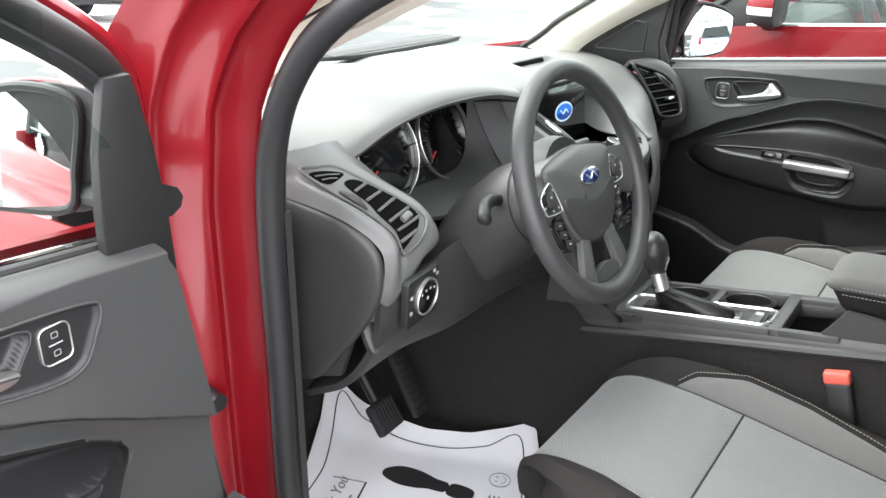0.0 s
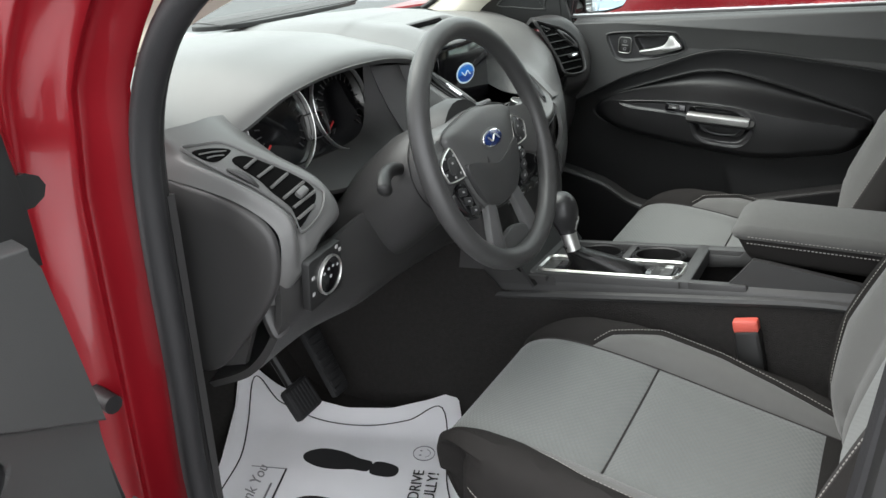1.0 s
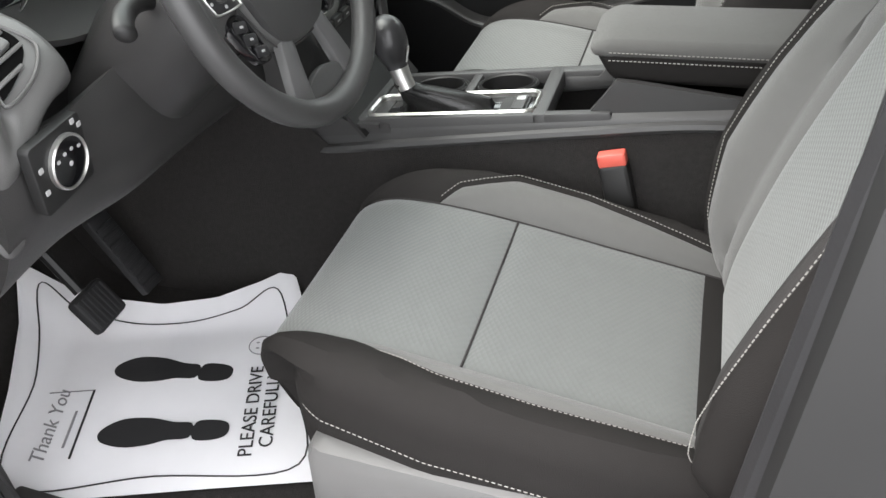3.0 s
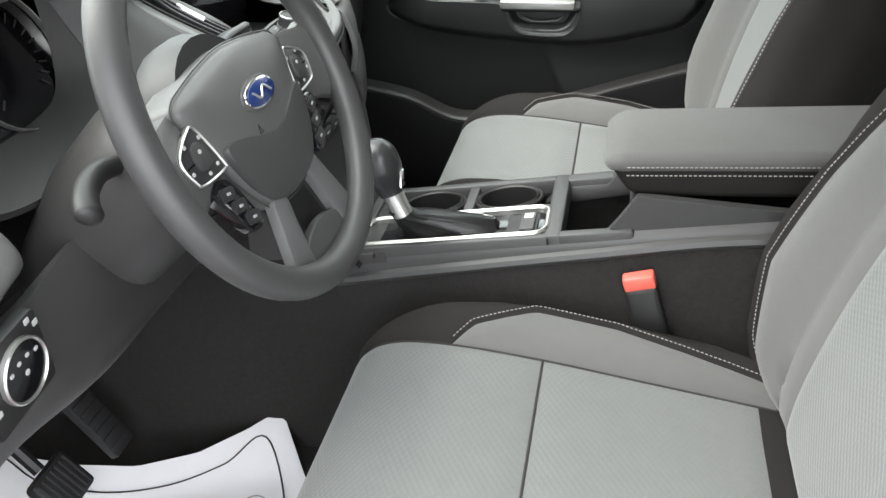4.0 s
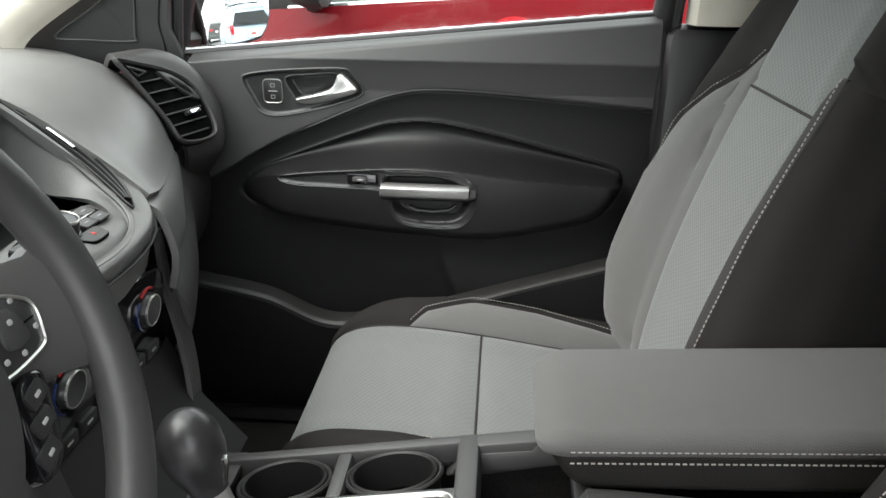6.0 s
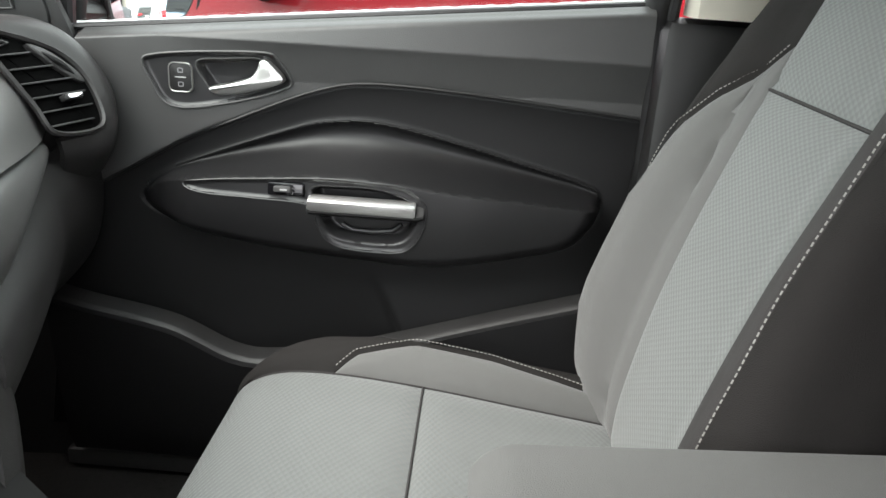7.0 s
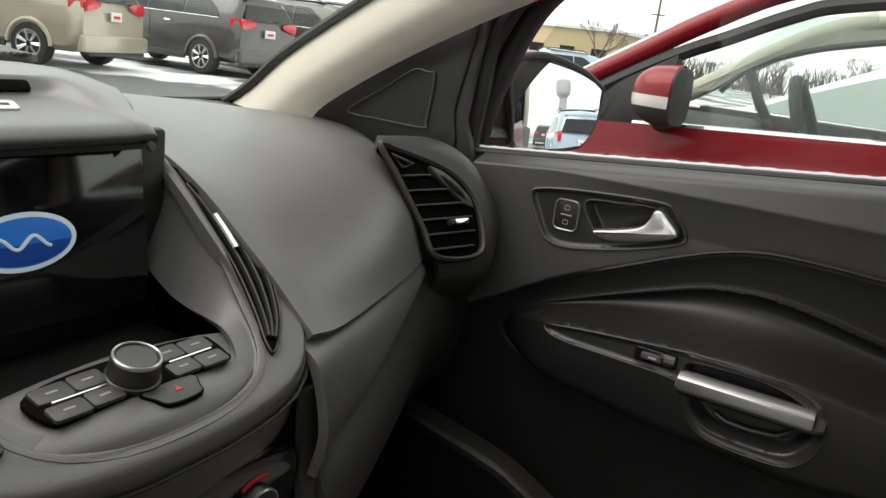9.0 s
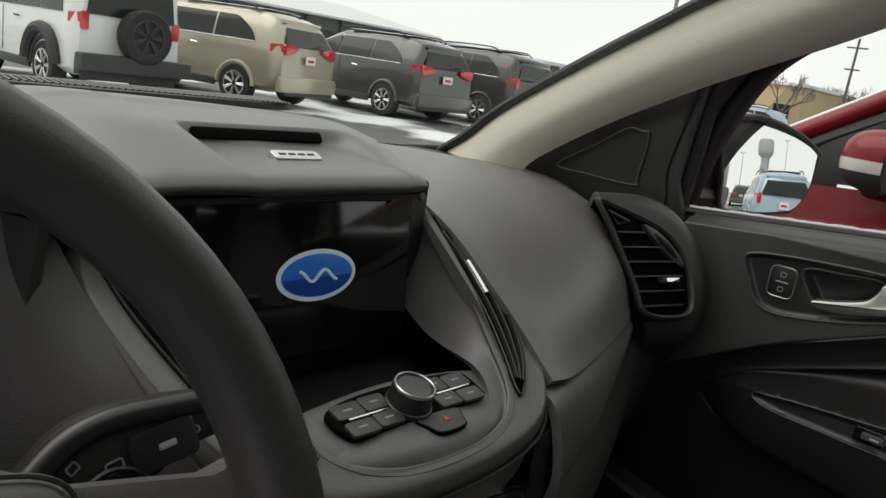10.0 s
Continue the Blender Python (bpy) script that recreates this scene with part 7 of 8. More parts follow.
def road_wheel(parent, m, r, w=0.24, spokes=7, metal=None):
    """A wheel in m's xy plane, z outwards."""
    metal = metal or ALLOY
    circ = lambda rr, z, n=32: [m @ V(rr * math.cos(2 * math.pi * i / n), rr * math.sin(2 * math.pi * i / n), z) for i in range(n)]
    t = part("tyre", loft([circ(r * 0.66, -w / 2), circ(r * 0.93, -w / 2), circ(r, -w / 2 + 0.03), circ(r, w / 2 - 0.03), circ(r * 0.93, w / 2), circ(r * 0.66, w / 2), circ(r * 0.63, w / 2 - 0.03)]), TYRE, parent, "black tyre")
    rim = part("rim", loft([circ(r * 0.67, w / 2 - 0.015), circ(r * 0.67, w / 2 + 0.004), circ(r * 0.60, w / 2 + 0.004), circ(r * 0.58, w / 2 - 0.06), circ(0.01, w / 2 - 0.065)], caps=False), metal, parent, "silver alloy rim" if metal is ALLOY else "black steel rim")
    bm = bmesh.new()
    for k in range(spokes):
        a = 2 * math.pi * k / spokes
        for off in (-0.09, 0.09):
            d0, d1 = a + off * 1.2, a + off
            tube([m @ V(0.05 * math.cos(d0), 0.05 * math.sin(d0), w / 2 - 0.02), m @ V(r * 0.35 * math.cos(d1), r * 0.35 * math.sin(d1), w / 2 - 0.008), m @ V(r * 0.63 * math.cos(d1), r * 0.63 * math.sin(d1), w / 2 - 0.005)], 0.016, 6, bm=bm)
    part("spokes", bm, metal, parent)
    return t


def parked_car(label, M, paint, L=4.9, Wd=1.95, H=1.75, belt=1.08, nose=1.25, rake=0.75, rear=0.32, roofk=0.80, tail="wide", box_shape=False, cat="car", glass_mat=None):
    """A parked car: M places its rear axle's middle of the tail on the ground, y forward."""
    name = "parked_car"
    o = thing(name, label, cat, "parked cars", at=tuple(M.translation))
    P = lambda x, y, z: M @ V(x, y, z)
    hw = Wd / 2
    zb = 0.30

    def ring(y, top, k, wl, wr, low=zb):
        """Half section from under the middle up to the roof, mirrored."""
        half = [(0.0, low), (wl * 0.80, low), (wl * 0.97, low + 0.10), (wl, low + 0.28), (wl * 0.995, lerp(low, belt, 0.72)), (wl * 0.965, belt)]
        if top > belt + 0.1:
            half += [(lerp(wl * 0.95, wr, 0.55), lerp(belt, top, 0.5)), (wr, top - 0.14), (wr - 0.14, top - 0.03), (0.0, top)]
        else:
            half += [(wl * 0.93, belt + 0.01), (wl * 0.88, lerp(belt, top, 0.6)), (wl * 0.7, top - 0.01), (0.0, top)]
        full = half + [(-x, z) for x, z in half[-2:0:-1]]
        return [P(x, y + k * max(0.0, z - belt) - 0.06 * max(0.0, z - belt) * 0, z) for x, z in full]

    roof = H
    wr = hw * (0.92 if box_shape else roofk)
    rings = [ring(0.0, roof - (0.10 if box_shape else 0.20), rear, hw * 0.90, wr * 0.90, 0.42), ring(0.07, roof - (0.05 if box_shape else 0.12), rear, hw * 0.97, wr * 0.96, 0.36), ring(0.30, roof - (0.015 if box_shape else 0.07), rear * 0.8, hw, wr), ring(0.9, roof, 0.15, hw, wr), ring(L * 0.35, roof, 0, hw, wr), ring(L * 0.52, roof - 0.03, 0, hw, wr)]
    ys = L - nose
    rings += [ring(ys - rake * 1.0, roof - 0.14, -0.2, hw, wr), ring(ys, belt + 0.05, 0, hw, wr), ring(L - nose * 0.5, belt - 0.02, 0, hw * 0.98, wr), ring(L - 0.12, belt - 0.16, 0, hw * 0.90, wr), ring(L, belt - 0.30, 0, hw * 0.80, wr, 0.40)]
    part("body", loft(rings), paint, o, "painted car body")
    gm_ = glass_mat or DARKGLASS
    # one arched band of dark glass along each flank, parted by slim posts
    g0, g1 = 0.42 + rear * 0.35, ys - 0.12
    z0, z1 = belt + 0.045, roof - (0.15 if box_shape else 0.19)
    arch = lambda u: min(1.0, (u / (0.02 if box_shape else 0.16)) ** 0.55 if u > 0 else 0.0, ((1 - u) / (0.10 if box_shape else 0.34)) ** 0.85)
    flank = lambda z: interp(z, (belt, lerp(belt, roof, 0.5), roof - 0.14), (hw * 0.965, lerp(hw * 0.95, wr, 0.55), wr)) + 0.010
    for s in (1, -1):
        def band(a, b):
            def fn(u, v):
                q = lerp(a, b, u)
                z = lerp(z0, z0 + (z1 - z0) * max(0.05, arch(q)), v)
                return P(s * flank(z), lerp(g0, g1, q) + rear * 0.25 * (z - z0) * (1 - q), z)
            return fn
        for a, b in ((0.0, 0.30), (0.315, 0.635), (0.65, 1.0)):
            part("side_window", patch(band(a, b), 10, 5, 0.006 * s), gm_, o, "dark side window")
        part("window_line", tube([P(s * (hw * 0.972), y, belt + 0.035) for y in np.linspace(g0, g1, 12)], 0.008, 6), ALLOY if not box_shape else CLAD, o)
        if not box_shape:
            part("roof_rail", tube(cr([P(s * (wr - 0.05), 0.75, roof - 0.06), P(s * (wr - 0.05), 0.95, roof + 0.03), P(s * (wr - 0.05), L * 0.33, roof + 0.045), P(s * (wr - 0.05), L * 0.50, roof + 0.02), P(s * (wr - 0.05), L * 0.54, roof - 0.06)], 24), 0.018, 6), CLAD, o, "dark roof rail")
        part("wheel_arch", tube([P(s * (hw + 0.004), 0.95 + 0.41 * math.cos(a), 0.36 + 0.41 * math.sin(a)) for a in np.linspace(0, math.pi, 16)], 0.035, 8), CLAD if box_shape else paint, o)
        part("sill_trim", box((s * hw - 0.03, 1.4, 0.27), (s * hw + 0.03, L - 1.4, 0.40), 0.02, M), CLAD, o)
        for y in (0.95, L - 0.95):
            fz = frame3(P(s * (hw - 0.10), y, 0.36), M.to_3x3() @ V(0, s, 0), M.to_3x3() @ V(0, 0, 1))
            wh = thing("wheel", "", "")
            for key in ("label", "category"):
                if key in wh:
                    del wh[key]
            attach(wh, o)
            road_wheel(wh, fz, 0.36)
        for y in (1.85, 2.75):
            part("door_handle", tube([P(s * (hw + 0.012), y, belt - 0.14), P(s * (hw + 0.03), y + 0.08, belt - 0.135), P(s * (hw + 0.012), y + 0.17, belt - 0.13)], 0.014, 6), CHROME if not box_shape else CLAD, o)
        part("door_gap", tube([P(s * (hw + 0.001), 2.46, z) for z in np.linspace(0.45, belt, 6)], 0.006, 4), BLACK, o)
        # tail lamp
        if tail == "wide":
            lamp = rounded([(0.0, 0.0), (0.02, 0.16), (-0.10, 0.20), (-0.38, 0.16), (-0.40, 0.09), (-0.2, 0.02)], 24)
        else:
            lamp = rrect(0.12, 0.26, 0.03, 3, -0.03, 0.08)
        m = frame3(P(s * hw * 0.865, -0.004, belt - 0.13), M.to_3x3() @ V(s, 0, 0), M.to_3x3() @ V(0, 0, 1))
        lm = part("tail_lamp", slab([(p[0], p[1]) for p in lamp], 0.03 * (1 if s > 0 else -1), 0.004, m @ pose(0, 0, -0.012 if s > 0 else 0.012)), LENS, o, "red tail lamp")
        part("lamp_wrap", patch(lambda u, v: P(s * (hw * lerp(0.90, 0.972, u) + 0.004), lerp(0.0, 0.24, u), belt - 0.10 + lerp(0.02, 0.16, v) - 0.02 * u), 4, 3, 0.01 * s), LENS, o)
    zt, zl = roof - (0.19 if box_shape else 0.30), belt + 0.05
    fr = lambda u, v: P(lerp(-1, 1, u) * lerp(hw * 0.80, wr * 0.80, v), -0.016 + rear * max(0, lerp(zl, zt, v) - belt), lerp(zl, zt, v))
    part("rear_window", patch(fr, 6, 4, 0.006), gm_, o, "dark rear window")
    part("spoiler", box((-wr * 0.85, -0.04 + rear * (roof - 0.14 - belt), roof - 0.22), (wr * 0.85, 0.25 + rear * (roof - 0.14 - belt), roof - 0.15), 0.02, M), paint, o)
    part("bumper", box((-hw * 0.95, -0.10, 0.34), (hw * 0.95, 0.10, 0.62), 0.06, M), CLAD if box_shape else paint, o)
    part("bumper_lower", box((-hw * 0.85, -0.085, 0.27), (hw * 0.85, 0.08, 0.38), 0.04, M), CLAD, o)
    part("number_plate", box((-0.16, -0.035, belt - 0.27), (0.16, -0.012, belt - 0.11), 0.006, M), PLATEW, o, "plain white plate")
    part("plate_bar", box((-0.10, -0.039, belt - 0.22), (0.10, -0.034, belt - 0.17), 0.001, M), REDPRINT, o)
    part("wiper", tube([P(0.02, -0.035, zl + 0.01), P(0.22, -0.01, zl + 0.06), P(0.42, -0.005, zl + 0.07)], 0.010, 5), BLACK, o)
    part("roof_snow", patch(lambda u, v: P(lerp(-1, 1, u) * wr * 0.86, lerp(0.75, L * 0.5, v), roof - 0.016 + 0.018 * (1 - (2 * u - 1) ** 4)), 8, 10, 0.01), SNOW, o, "thin snow on the roof") if not box_shape else None
    return o


def at_lot(x, y, turn=0.0):
    return pose(x, y, GZ, 0, 0, turn)


parked_car("champagne beige sport utility parked across the lane", at_lot(9.05, 12.15, 20), PAINTS["beige"], 5.1, 2.0, 1.80, 1.14, rear=0.50, roofk=0.76)
parked_car("dark grey sport utility parked across the lane", at_lot(12.35, 11.55, 3), PAINTS["grey"], 5.1, 1.93, 1.80, 1.14, rear=0.40, roofk=0.76)
parked_car("black-green sport utility parked across the lane", at_lot(15.3, 11.3, 3), PAINTS["green"], 5.0, 1.95, 1.85, 1.16, tail="tall", rear=0.25, roofk=0.78)
jeep = parked_car("white boxy off-road car with a spare wheel on its tail", at_lot(5.25, 11.6, 3), PAINTS["white"], 4.2, 1.75, 1.84, 1.16, rear=0.02, rake=0.25, tail="tall", box_shape=True)
MJ = at_lot(5.25, 11.6, 3)
spare = thing("wheel", "", "")
for key in ("label", "category"):
    if key in spare:
        del spare[key]
attach(spare, jeep)
road_wheel(spare, frame3(MJ @ V(0.10, -0.22, 0.98), MJ.to_3x3() @ V(-1, 0, 0), MJ.to_3x3() @ V(0, 0, 1)) @ pose(0, 0, 0, 0, 180, 0), 0.40, metal=CLAD)
part("tow_bumper", box((-0.88, -0.30, 0.42), (0.88, -0.05, 0.66), 0.03, MJ), CLAD, jeep, "wide black steel bumper")
for s in (1, -1):
    part("fender_flare", tube([MJ @ V(s * 0.93, 0.95 + 0.50 * math.cos(a), 0.42 + 0.50 * math.sin(a)) for a in np.linspace(0, math.pi, 14)], 0.09, 8), CLAD, jeep, "wide black fender flare")
parked_car("pale blue sport utility seen in the door mirror", at_lot(2.25, -7.0, 176), PAINTS["blue"], 4.7, 1.9, 1.78, 1.08, tail="tall")
parked_car("white hatchback parked beyond the red car", at_lot(5.6, -2.6), PAINTS["white"], 4.5, 1.85, 1.62, 1.02, roofk=0.74, glass_mat=PALEGLASS)
parked_car("silver-grey hatchback far across the lot", at_lot(30.0, 10.5, 40), PAINTS["blue"], 4.5, 1.85, 1.60, 1.0, roofk=0.74)
parked_car("white van far across the lot", at_lot(38.0, 20.0, 20), PAINTS["white"], 5.2, 2.0, 2.0, 1.1, rear=0.05)
for i, (x, y, c) in enumerate(((-3.2, -24, "grey"), (0.9, -24.5, "green"), (8.5, -27, "beige"))):
    parked_car("sport utility parked in the row behind", at_lot(x, y, 178), PAINTS[c], 4.8, 1.9, 1.74, 1.08)

# red neighbour with clear windows
nb = thing("neighbour_car", "red car parked close beside, with a chrome window line", "car", "parked cars", at=(2.7, 0.0, GZ))
NX = 1.86
NBELT = lambda y: min(1.143 + (0.28 - y) * 0.070, 1.235)
part("body_side", patch(lambda u, v: (NX + 0.03 - 0.05 * math.sin(math.pi * (0.1 + 0.8 * v)), lerp(-2.3, 1.15, u), lerp(NBELT(lerp(-2.3, 1.15, u)), 0.32, v)), 40, 14, -0.02), RED, nb, "red car flank")
part("front_wing", patch(lambda u, v: (NX + 0.02 + 0.35 * smooth01((u - 0.5) / 0.5), lerp(0.62, 2.30, u), lerp(1.09 - 0.29 * u ** 1.5, 0.34, v)), 24, 10, -0.02), RED, nb, "red front wing")
part("bonnet", patch(lambda u, v: (lerp(NX + 0.03, 3.52, u), lerp(0.62, 2.27, v), 1.09 + 0.03 * math.sin(math.pi * u) - 0.30 * v ** 1.5), 12, 12, 0.02), RED, nb, "red bonnet")
part("far_side", box((3.45, -2.3, 0.32), (3.52, 1.0, 1.15), 0.02), RED, nb)
part("tail_end", box((NX + 0.03, -2.35, 0.32), (3.50, -2.25, 1.20), 0.02), RED, nb)
part("cabin_floor", box((NX + 0.03, -2.3, 0.30), (3.50, 1.0, 0.40), 0.01), BLACK, nb)
RAIL = [(NX + 0.06, 0.80, 1.100), (NX + 0.07, 0.56, 1.252), (NX + 0.09, 0.43, 1.335), (NX + 0.11, 0.28, 1.430), (NX + 0.14, 0.08, 1.535), (NX + 0.17, -0.20, 1.605), (NX + 0.19, -0.7, 1.645), (NX + 0.19, -1.3, 1.62), (NX + 0.14, -1.9, 1.45)]
part("roof_rail", tube(cr(RAIL, 60), 0.031, 12, flat=0.9), RED, nb, "red roof rail and windscreen pillar")
part("rail_snow", tube([p + V(0.02, 0.012, 0.030) for p in cr(RAIL, 60)][:26], 0.012, 8, flat=0.5), SNOW, nb, "thin snow on the pillar")
part("far_rail", tube([V(5.34 - p.x, p.y, p.z) for p in cr(RAIL, 60)], 0.042, 10), BEIGE, nb, "pale lining of the far pillar and roof rail")
ARCH = cr([(3.33, 0.47, 1.235), (3.33, 0.435, 1.285), (3.32, 0.343, 1.369), (3.30, 0.20, 1.425), (3.29, 0.046, 1.471), (3.28, -0.275, 1.526), (3.28, -0.72, 1.530)], 40)
part("far_frame", tube(ARCH, 0.013, 8), CLAD, nb, "dark frame of the far window")
part("far_lining", sheet([[(3.31, lerp(0.50, -0.72, k / 11), z) for k in range(12) for z in [ycurve(lerp(0.50, -0.72, k / 11), *[(p.y, p.z) for p in ARCH]) + 0.004]], [(3.30, lerp(0.62, -0.72, k / 11), ycurve(lerp(0.62, -0.72, k / 11), *[(p.y, p.z) for p in cr(RAIL, 60)])) for k in range(12)]], 2, 24, 0.01), BEIGE, nb, "pale lining over the far window")
part("far_post", tube([(3.34, 0.235, 1.11), (3.33, 0.30, 1.21), (3.32, 0.365, 1.345)], 0.022, 8), CLAD, nb)
part("far_sill", box((3.34, -2.2, 1.12), (3.42, 0.55, 1.165), 0.01), CLAD, nb)
part("roof", patch(lambda u, v: (lerp(NX + 0.18, 3.20, u), lerp(-1.9, -0.15, v), lerp(1.46, 1.615, min(1, v * 2.2)) + 0.05 * math.sin(math.pi * u)), 10, 14, 0.03), RED, nb, "red roof")
part("window_frame", tube(cr([(NX + 0.04, 0.56, 1.195), (NX + 0.055, 0.44, 1.272), (NX + 0.065, 0.31, 1.345), (NX + 0.08, 0.211, 1.392), (NX + 0.10, 0.06, 1.466), (NX + 0.115, -0.06, 1.505), (NX + 0.13, -0.40, 1.550), (NX + 0.13, -0.78, 1.555)], 50), 0.020, 8), BLACK, nb, "black window frame")
part("middle_post", tube([(NX + 0.125, -0.78, 1.55), (NX + 0.04, -0.74, 1.20)], 0.05, 8), BLACK, nb)
part("front_post", tube([(NX + 0.035, 0.315, 1.15), (NX + 0.065, 0.325, 1.345)], 0.014, 8), BLACK, nb)
part("quarter_panel", slab([(-0.60, 1.105), (-0.44, 1.122), (-0.315, 1.142), (-0.318, 1.335), (-0.44, 1.262), (-0.58, 1.178)], 0.01, 0.002, frame3((NX + 0.045, 0, 0), (0, -1, 0), (0, 0, 1))), CLAD, nb, "black quarter panel")
part("chrome_line", tube([(NX + 0.005, y, NBELT(y) + 0.004) for y in np.linspace(0.40, -1.9, 30)], 0.010, 8), CHROME, nb, "chrome window line")
pane = part("side_pane", patch(lambda u, v: (NX + 0.035 + 0.08 * v, lerp(lerp(0.315, 0.06, v), -0.76, u), lerp(1.15 + 0.06 * u, 1.465 + 0.08 * u, v)), 8, 6, 0.005), CLEAR, nb, "clear side window")
pane.visible_shadow = False
pane = part("rear_pane", patch(lambda u, v: (NX + 0.035 + 0.08 * v, lerp(-0.82, lerp(-1.85, -1.6, v), u), lerp(1.21 + 0.03 * u, 1.54 - 0.12 * u, v)), 8, 6, 0.005), CLEAR, nb, "clear rear side window")
pane.visible_shadow = False
part("dashboard", box((NX + 0.12, 0.25, 0.85), (3.4, 0.75, 1.14), 0.06), CLAD, nb)
part("steering_wheel", tube([(2.25 + 0.18 * math.cos(a), -0.02 + 0.07 * math.sin(a), 1.14 + 0.17 * math.sin(a)) for a in (2 * math.pi * i / 30 for i in range(30))], 0.018, 8, closed=True), BLACK, nb, "dark steering wheel")
for x in (2.27, 3.05):
    part("seat_back", pillow(x - 0.24, x + 0.24, -0.62, -0.80, 0.55, 1.28, 0.07, 10), DARKCLOTH, nb)
part("door_gap", tube([(NX - 0.004 - 0.012 * t, 0.505 + 0.055 * t, 1.125 - 0.30 * t) for t in np.linspace(0, 1, 8)], 0.006, 5), BLACK, nb)
part("quarter_gap", tube([(NX + 0.038, 0.508, 1.135), (NX + 0.040, 0.475, 1.20), (NX + 0.042, 0.438, 1.27)], 0.005, 5), BLACK, nb)
part("door_handle", tube(cr([(NX - 0.015, -0.24, 1.075), (NX - 0.045, -0.28, 1.082), (NX - 0.045, -0.42, 1.088), (NX - 0.015, -0.46, 1.088)], 16), 0.016, 8), RED, nb, "red door handle")
part("handle_cup", slab(oval(0.07, 0.045, 24, 0.32, 1.085), 0.004, 0.001, frame3((NX - 0.012, 0, 0), (0, -1, 0), (0, 0, 1))), LENS, nb)


def mirror_shell(z0, z1, grow=0.0, n=10):
    """A band of the upright rounded mirror head between two heights."""
    def at(u, v):
        z = lerp(z0, z1, v)
        r = max(0.0, 1 - abs((z - 1.226) / 0.0775) ** 2.6) ** (1 / 2.6)
        a = math.pi * u
        cx, sy = math.copysign(abs(math.cos(a)) ** 0.75, math.cos(a)), math.sin(a) ** 0.85
        return (1.765 - (0.105 * r + grow) * cx, 0.262 + (0.112 * r + grow) * sy, z)
    return patch(at, 28, n, 0.004)


nm = part("door_mirror", mirror_shell(1.226, 1.3034), RED, nb, "red door mirror with a pale lamp strip")
part("mirror_lamp", mirror_shell(1.198, 1.226, 0.0012, 4), CLEARLENS, nm, "pale lamp strip")
part("mirror_base", mirror_shell(1.150, 1.198), CLAD, nm, "black lower half of the mirror")
part("mirror_back", slab([(p[0], p[1]) for p in rounded([(-0.098, -0.05), (-0.103, 0.0), (-0.095, 0.05), (-0.05, 0.072), (0.05, 0.072), (0.095, 0.05), (0.103, 0.0), (0.095, -0.05), (0.05, -0.072), (-0.05, -0.072)], 40)], 0.006, 0.002, frame3((1.765, 0.262, 1.226), (1, 0, 0), (0, 0, 1))), CLAD, nm)
part("mirror_foot", tube([(1.79, 0.31, 1.150), (1.84, 0.315, 1.140), (1.89, 0.32, 1.138)], 0.020, 8, flat=0.6), CLAD, nm, "black mirror foot")
for y in (-1.45, 1.55):
    wh = thing("wheel", "", "")
    for key in ("label", "category"):
        if key in wh:
            del wh[key]
    attach(wh, nb)
    road_wheel(wh, frame3((NX + 0.14, y, GZ + 0.33), (0, -1, 0), (0, 0, 1)), 0.33)

part("windscreen", patch(lambda u, v: (lerp(NX + 0.09 + 0.09 * v, 3.50 - 0.09 - 0.09 * v, u), lerp(0.76, -0.08, v), lerp(1.12, 1.575, v) + 0.03 * math.sin(math.pi * u)), 8, 6, 0.005), CLEAR, nb, "clear windscreen").visible_shadow = False
part("rear_screen", patch(lambda u, v: (lerp(NX + 0.16, 3.42 - 0.02, u), lerp(-2.25, -1.88, v), lerp(1.18, 1.45, v)), 6, 4, 0.005), CLEAR, nb, "clear rear screen").visible_shadow = False
part("nose_panel", patch(lambda u, v: (lerp(NX + 0.36, 3.20, u), 2.28 + 0.06 * math.sin(math.pi * u), lerp(0.80, 0.34, v)), 10, 6, 0.02), RED, nb, "red nose panel")
part("far_wing", box((3.46, 0.95, 0.34), (3.52, 2.25, 0.80), 0.02), RED, nb)
# wheels of the open car
for s in (1, -1):
    for y in (-1.60, 1.10):
        wh = thing("wheel", "", "")
        for key in ("label", "category"):
            if key in wh:
                del wh[key]
        attach(wh, body)
        road_wheel(wh, frame3((s * 0.78, y, GZ + 0.345), (0, s, 0), (0, 0, 1)), 0.345)

# buildings, posts and trees far off
WALLG = material("grey_metal_cladding", (0.105, 0.115, 0.112), 0.6, vary=0.08, noise_scale=0.5)
WALLY = material("tan_brick_wall", (0.42, 0.34, 0.20), 0.8, vary=0.12, noise_scale=0.8)
ROOFM = material("snowy_metal_roof", (0.60, 0.61, 0.62), 0.6, vary=0.08, noise_scale=0.3)
hall = thing("metal_hall", "long grey metal-clad hall with a pale snow-dusted roof", "building", at=(45, 58, GZ))
part("wall", box((18, 48, GZ), (48, 72, 3.6), 0.05), WALLG, hall, smooth=False)
part("wing_wall", box((48.2, 46, GZ), (66, 70, 3.1), 0.05), WALLG, hall, smooth=False)
part("roof", loft([[V(x, 46.8, 3.60), V(x, 46.8, 3.75), V(x, 60, 5.6), V(x, 73, 3.75), V(x, 73, 3.60)] for x in (17, 49)]), ROOFM, hall, "pale low-pitched roof", smooth=False)
part("wing_roof", loft([[V(x, 45, 3.10), V(x, 45, 3.40), V(x, 58, 4.2), V(x, 71, 3.40), V(x, 71, 3.10)] for x in (47, 68)]), ROOFM, hall, smooth=False)
for i in range(9):
    part("cladding_rib", box((19 + i * 3.3, 47.85, GZ), (19.15 + i * 3.3, 48.0, 3.6), 0.01), CLAD, hall, smooth=False)
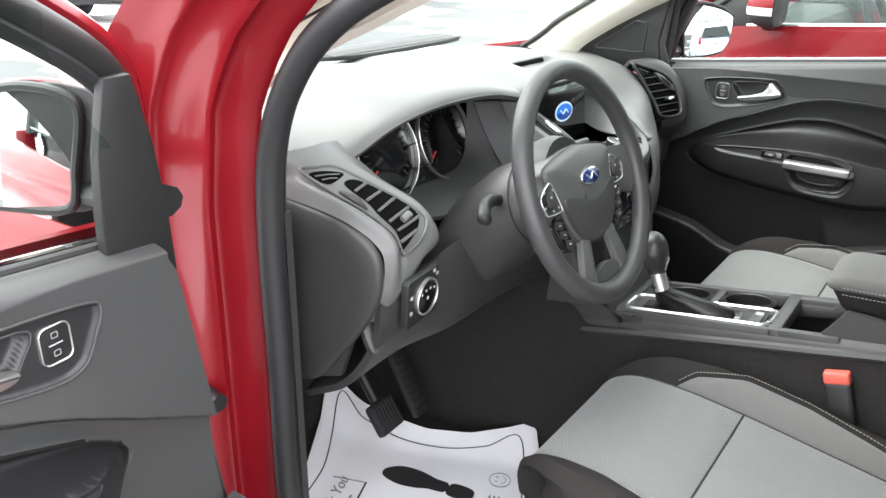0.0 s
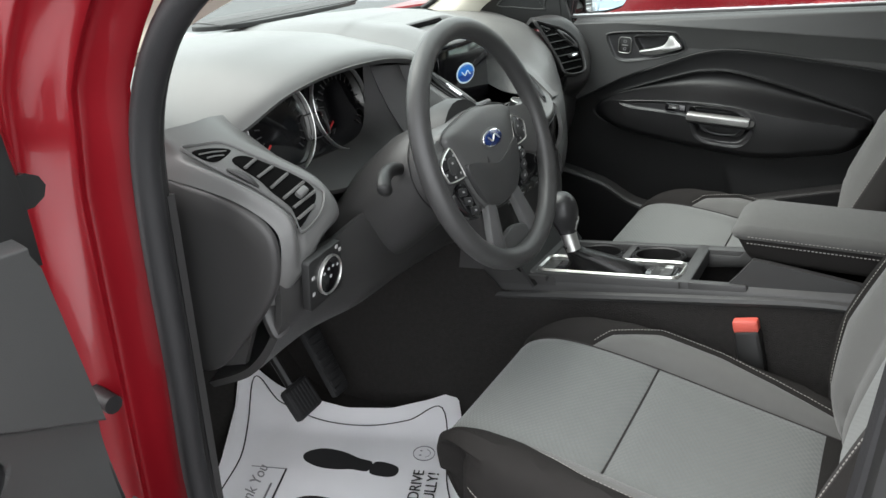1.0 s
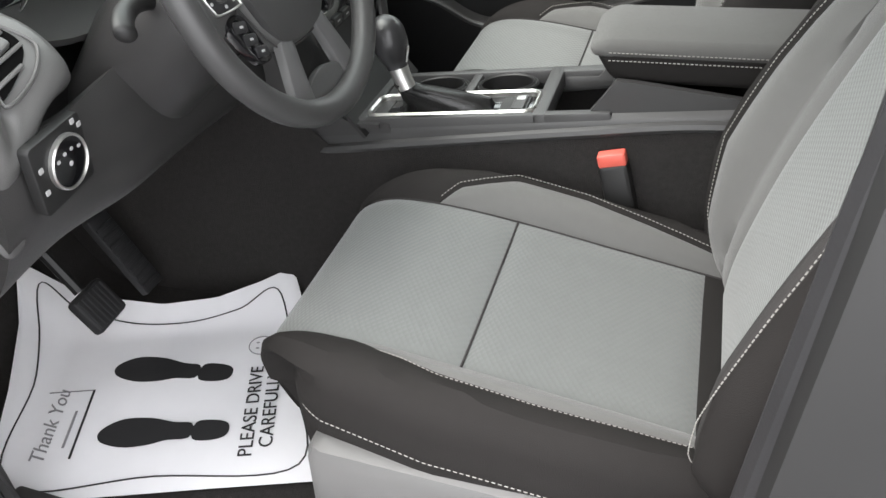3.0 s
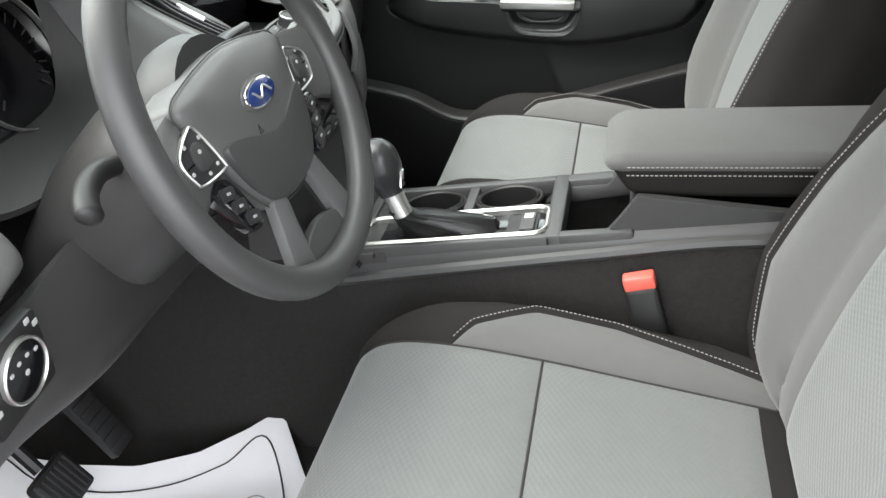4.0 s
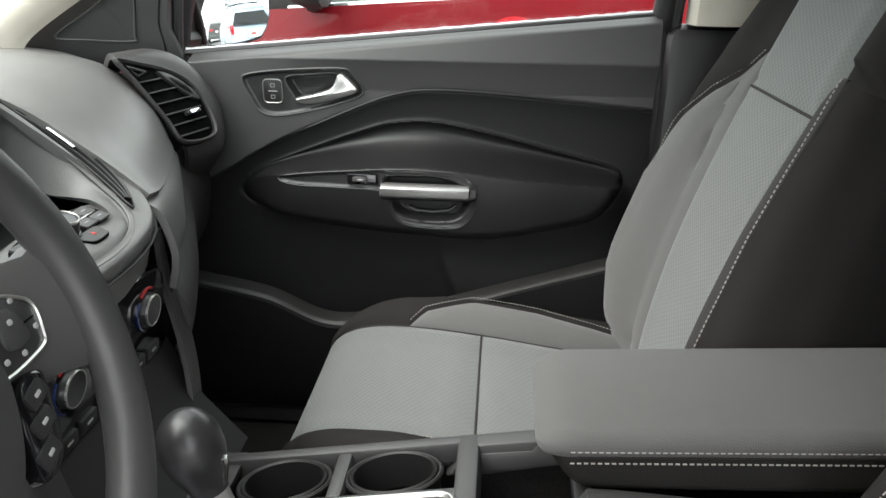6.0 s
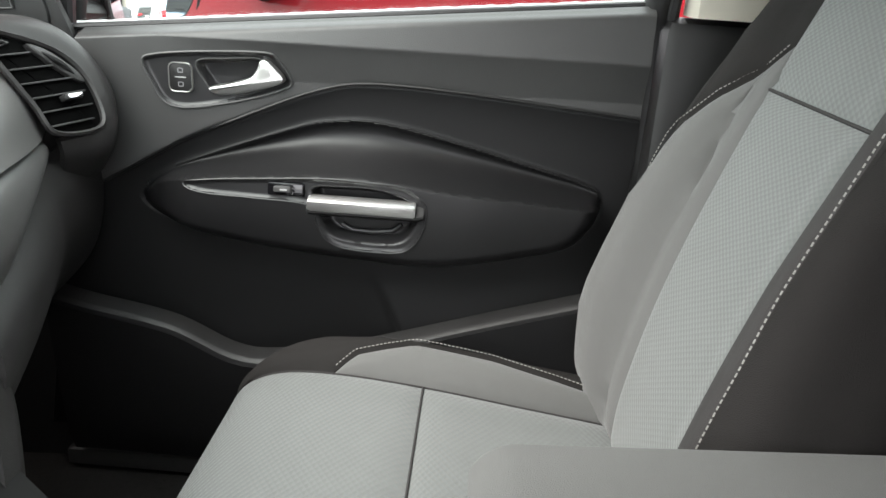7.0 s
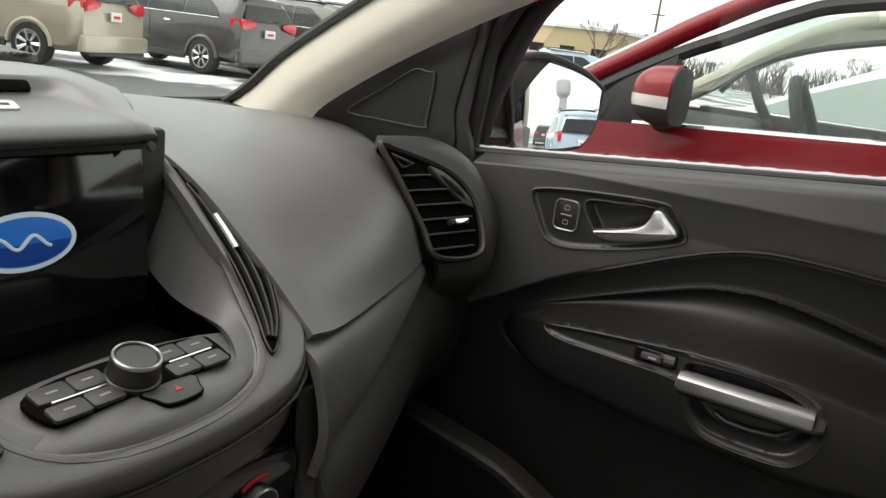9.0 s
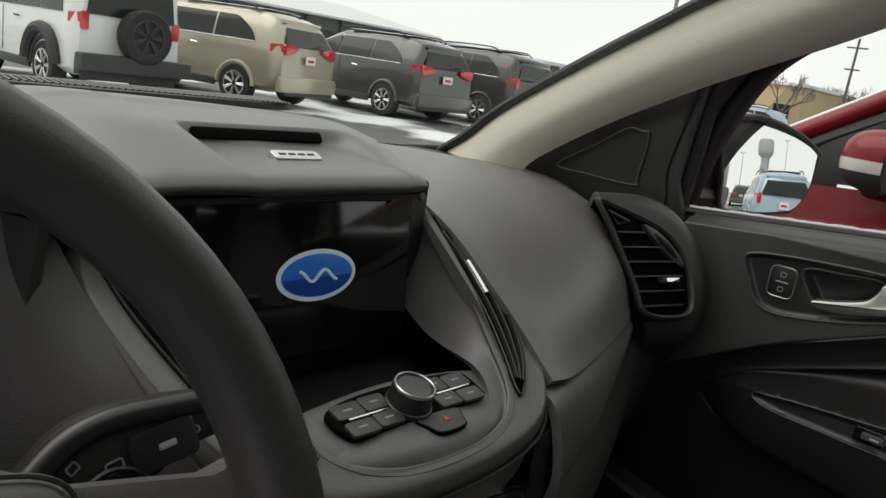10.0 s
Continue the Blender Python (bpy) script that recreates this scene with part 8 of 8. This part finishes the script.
for x in (27, 37, 46):
    part("door", box((x, 47.8, GZ), (x + 3.2, 47.98, 2.7), 0.02), WALLY if x == 46 else CLAD, hall, smooth=False)
tan = thing("tan_building", "low tan building with a flat roof beyond the lot", "building", at=(80, 36, GZ))
part("wall", box((78, 26, GZ), (100, 50, 4.6), 0.05), WALLY, tan, smooth=False)
part("roof_edge", box((77.7, 25.7, 4.6), (100.3, 50.3, 4.9), 0.02), ROOFM, tan, smooth=False)
for y in np.linspace(27, 48, 7):
    part("window", box((77.9, y, 1.4), (78.05, y + 1.6, 2.8), 0.02), DARKGLASS, tan, smooth=False)

POLE = material("weathered_timber", (0.12, 0.10, 0.085), 0.85, vary=0.2, noise_scale=6)
STEEL = material("grey_steel_pole", (0.25, 0.25, 0.26), 0.5, metal=0.5)


def utility_pole(x, y, h):
    o = thing("utility_pole", "weathered timber utility pole with cross-arms", "utility pole", at=(x, y, GZ))
    part("post", tube([(x, y, GZ), (x, y, h * 0.5), (x, y, h)], 0.12, 10, taper=lambda t: 1 - 0.35 * t), POLE, o)
    for k, z in enumerate((h - 0.7, h - 2.2)):
        part("cross_arm", box((x - 0.06, y - 0.7 + 0.2 * k, z), (x + 0.06, y + 0.7 - 0.2 * k, z + 0.10), 0.01), POLE, o)
    return o


def lamp_post(x, y, h):
    o = thing("lot_lamp", "slim grey parking lot lamp post with a double head", "lamp post", "lot lamps", at=(x, y, GZ))
    part("post", tube([(x, y, GZ), (x, y, h * 0.5), (x, y, h)], 0.11, 10, taper=lambda t: 1 - 0.3 * t), STEEL, o)
    for s in (1, -1):
        part("lamp_head", box((x + s * 0.5 - 0.35, y - 0.18, h - 0.05), (x + s * 0.5 + 0.35, y + 0.18, h + 0.12), 0.03), STEEL, o)
    return o


utility_pole(60.0, 17.2, 7.6)
lamp_post(33.0, 17.4, 9.5)
lamp_post(-0.4, -79.0, 11.3)
lamp_post(13.0, -79.0, 15.0)
lamp_post(-20.0, 40.0, 9.0)
tower = thing("water_tower", "pale concrete water tower on the skyline", "water tower", at=(21.5, -298, GZ))
TOWERM = material("weathered_concrete", (0.36, 0.37, 0.37), 0.8, vary=0.08, noise_scale=0.3)
part("shaft", tube([(21.5, -298, GZ), (21.5, -298, 20), (21.5, -298, 37)], 5.0, 18), TOWERM, tower)
part("bowl", loft([[V(21.5 + r * math.cos(a), -298 + r * math.sin(a), z) for a in (2 * math.pi * i / 24 for i in range(24))] for r, z in ((5.2, 35.5), (8.8, 39), (9.3, 41), (9.3, 50.5), (8.0, 52.4), (2.0, 53.2))]), TOWERM, tower)

BARK = material("bare_grey_bark", (0.11, 0.09, 0.08), 0.9, vary=0.2, noise_scale=8)


def bare_tree(x, y, h, seed):
    """A leafless tree: a tapered trunk that forks into finer and finer limbs."""
    rnd = random.Random(seed)
    o = thing("bare_tree", "leafless grey-brown winter tree", "tree", "winter trees", at=(x, y, GZ))
    trunk, twig = bmesh.new(), bmesh.new()

    def grow(p, d, ln, r, depth):
        q = p + d * ln
        mid = p.lerp(q, 0.5) + Vector([rnd.uniform(-1, 1) * ln * 0.06 for _ in range(3)])
        tube([p, mid, q], r, 6 if depth < 2 else 4, taper=lambda t: 1 - 0.35 * t, bm=trunk if depth < 2 else twig)
        if depth >= 5:
            return
        for _ in range(3 if depth < 4 else 4):
            nd = (d + Vector((rnd.uniform(-0.75, 0.75), rnd.uniform(-0.75, 0.75), rnd.uniform(-0.1, 0.5)))).normalized()
            grow(p.lerp(q, rnd.uniform(0.6, 1.0)), nd, ln * rnd.uniform(0.62, 0.8), r * 0.58, depth + 1)

    grow(V(x, y, GZ), V(0, 0, 1), h * 0.28, h * 0.018, 0)
    part("trunk", trunk, BARK, o)
    part("crown", twig, BARK, o, "crown of fine bare twigs")
    return o


rnd = random.Random(5)
for i in range(9):
    bare_tree(92 + rnd.uniform(-6, 6), 34 - i * 5.2 + rnd.uniform(-1.5, 1.5), rnd.uniform(4.5, 8.5), 20 + i)
bare_tree(74, 26.3, 8.0, 99)
# far scrub along the skyline
scrub = bmesh.new()
rnd = random.Random(8)
for i in range(420):
    a = rnd.uniform(-40, 70)
    p = V(130 + rnd.uniform(0, 25), a, GZ)
    for k in range(3):
        q = p + V(rnd.uniform(-1.2, 1.2), rnd.uniform(-1.6, 1.6), rnd.uniform(2.6, 5.2))
        tube([p, p.lerp(q, 0.6) + V(0, rnd.uniform(-0.3, 0.3), 0), q], 0.16, 3, taper=lambda t: 1 - 0.8 * t, bm=scrub)
solid("far_scrub", scrub, BARK, "grey-brown winter scrub along the skyline", "bushes", kind="stuff")
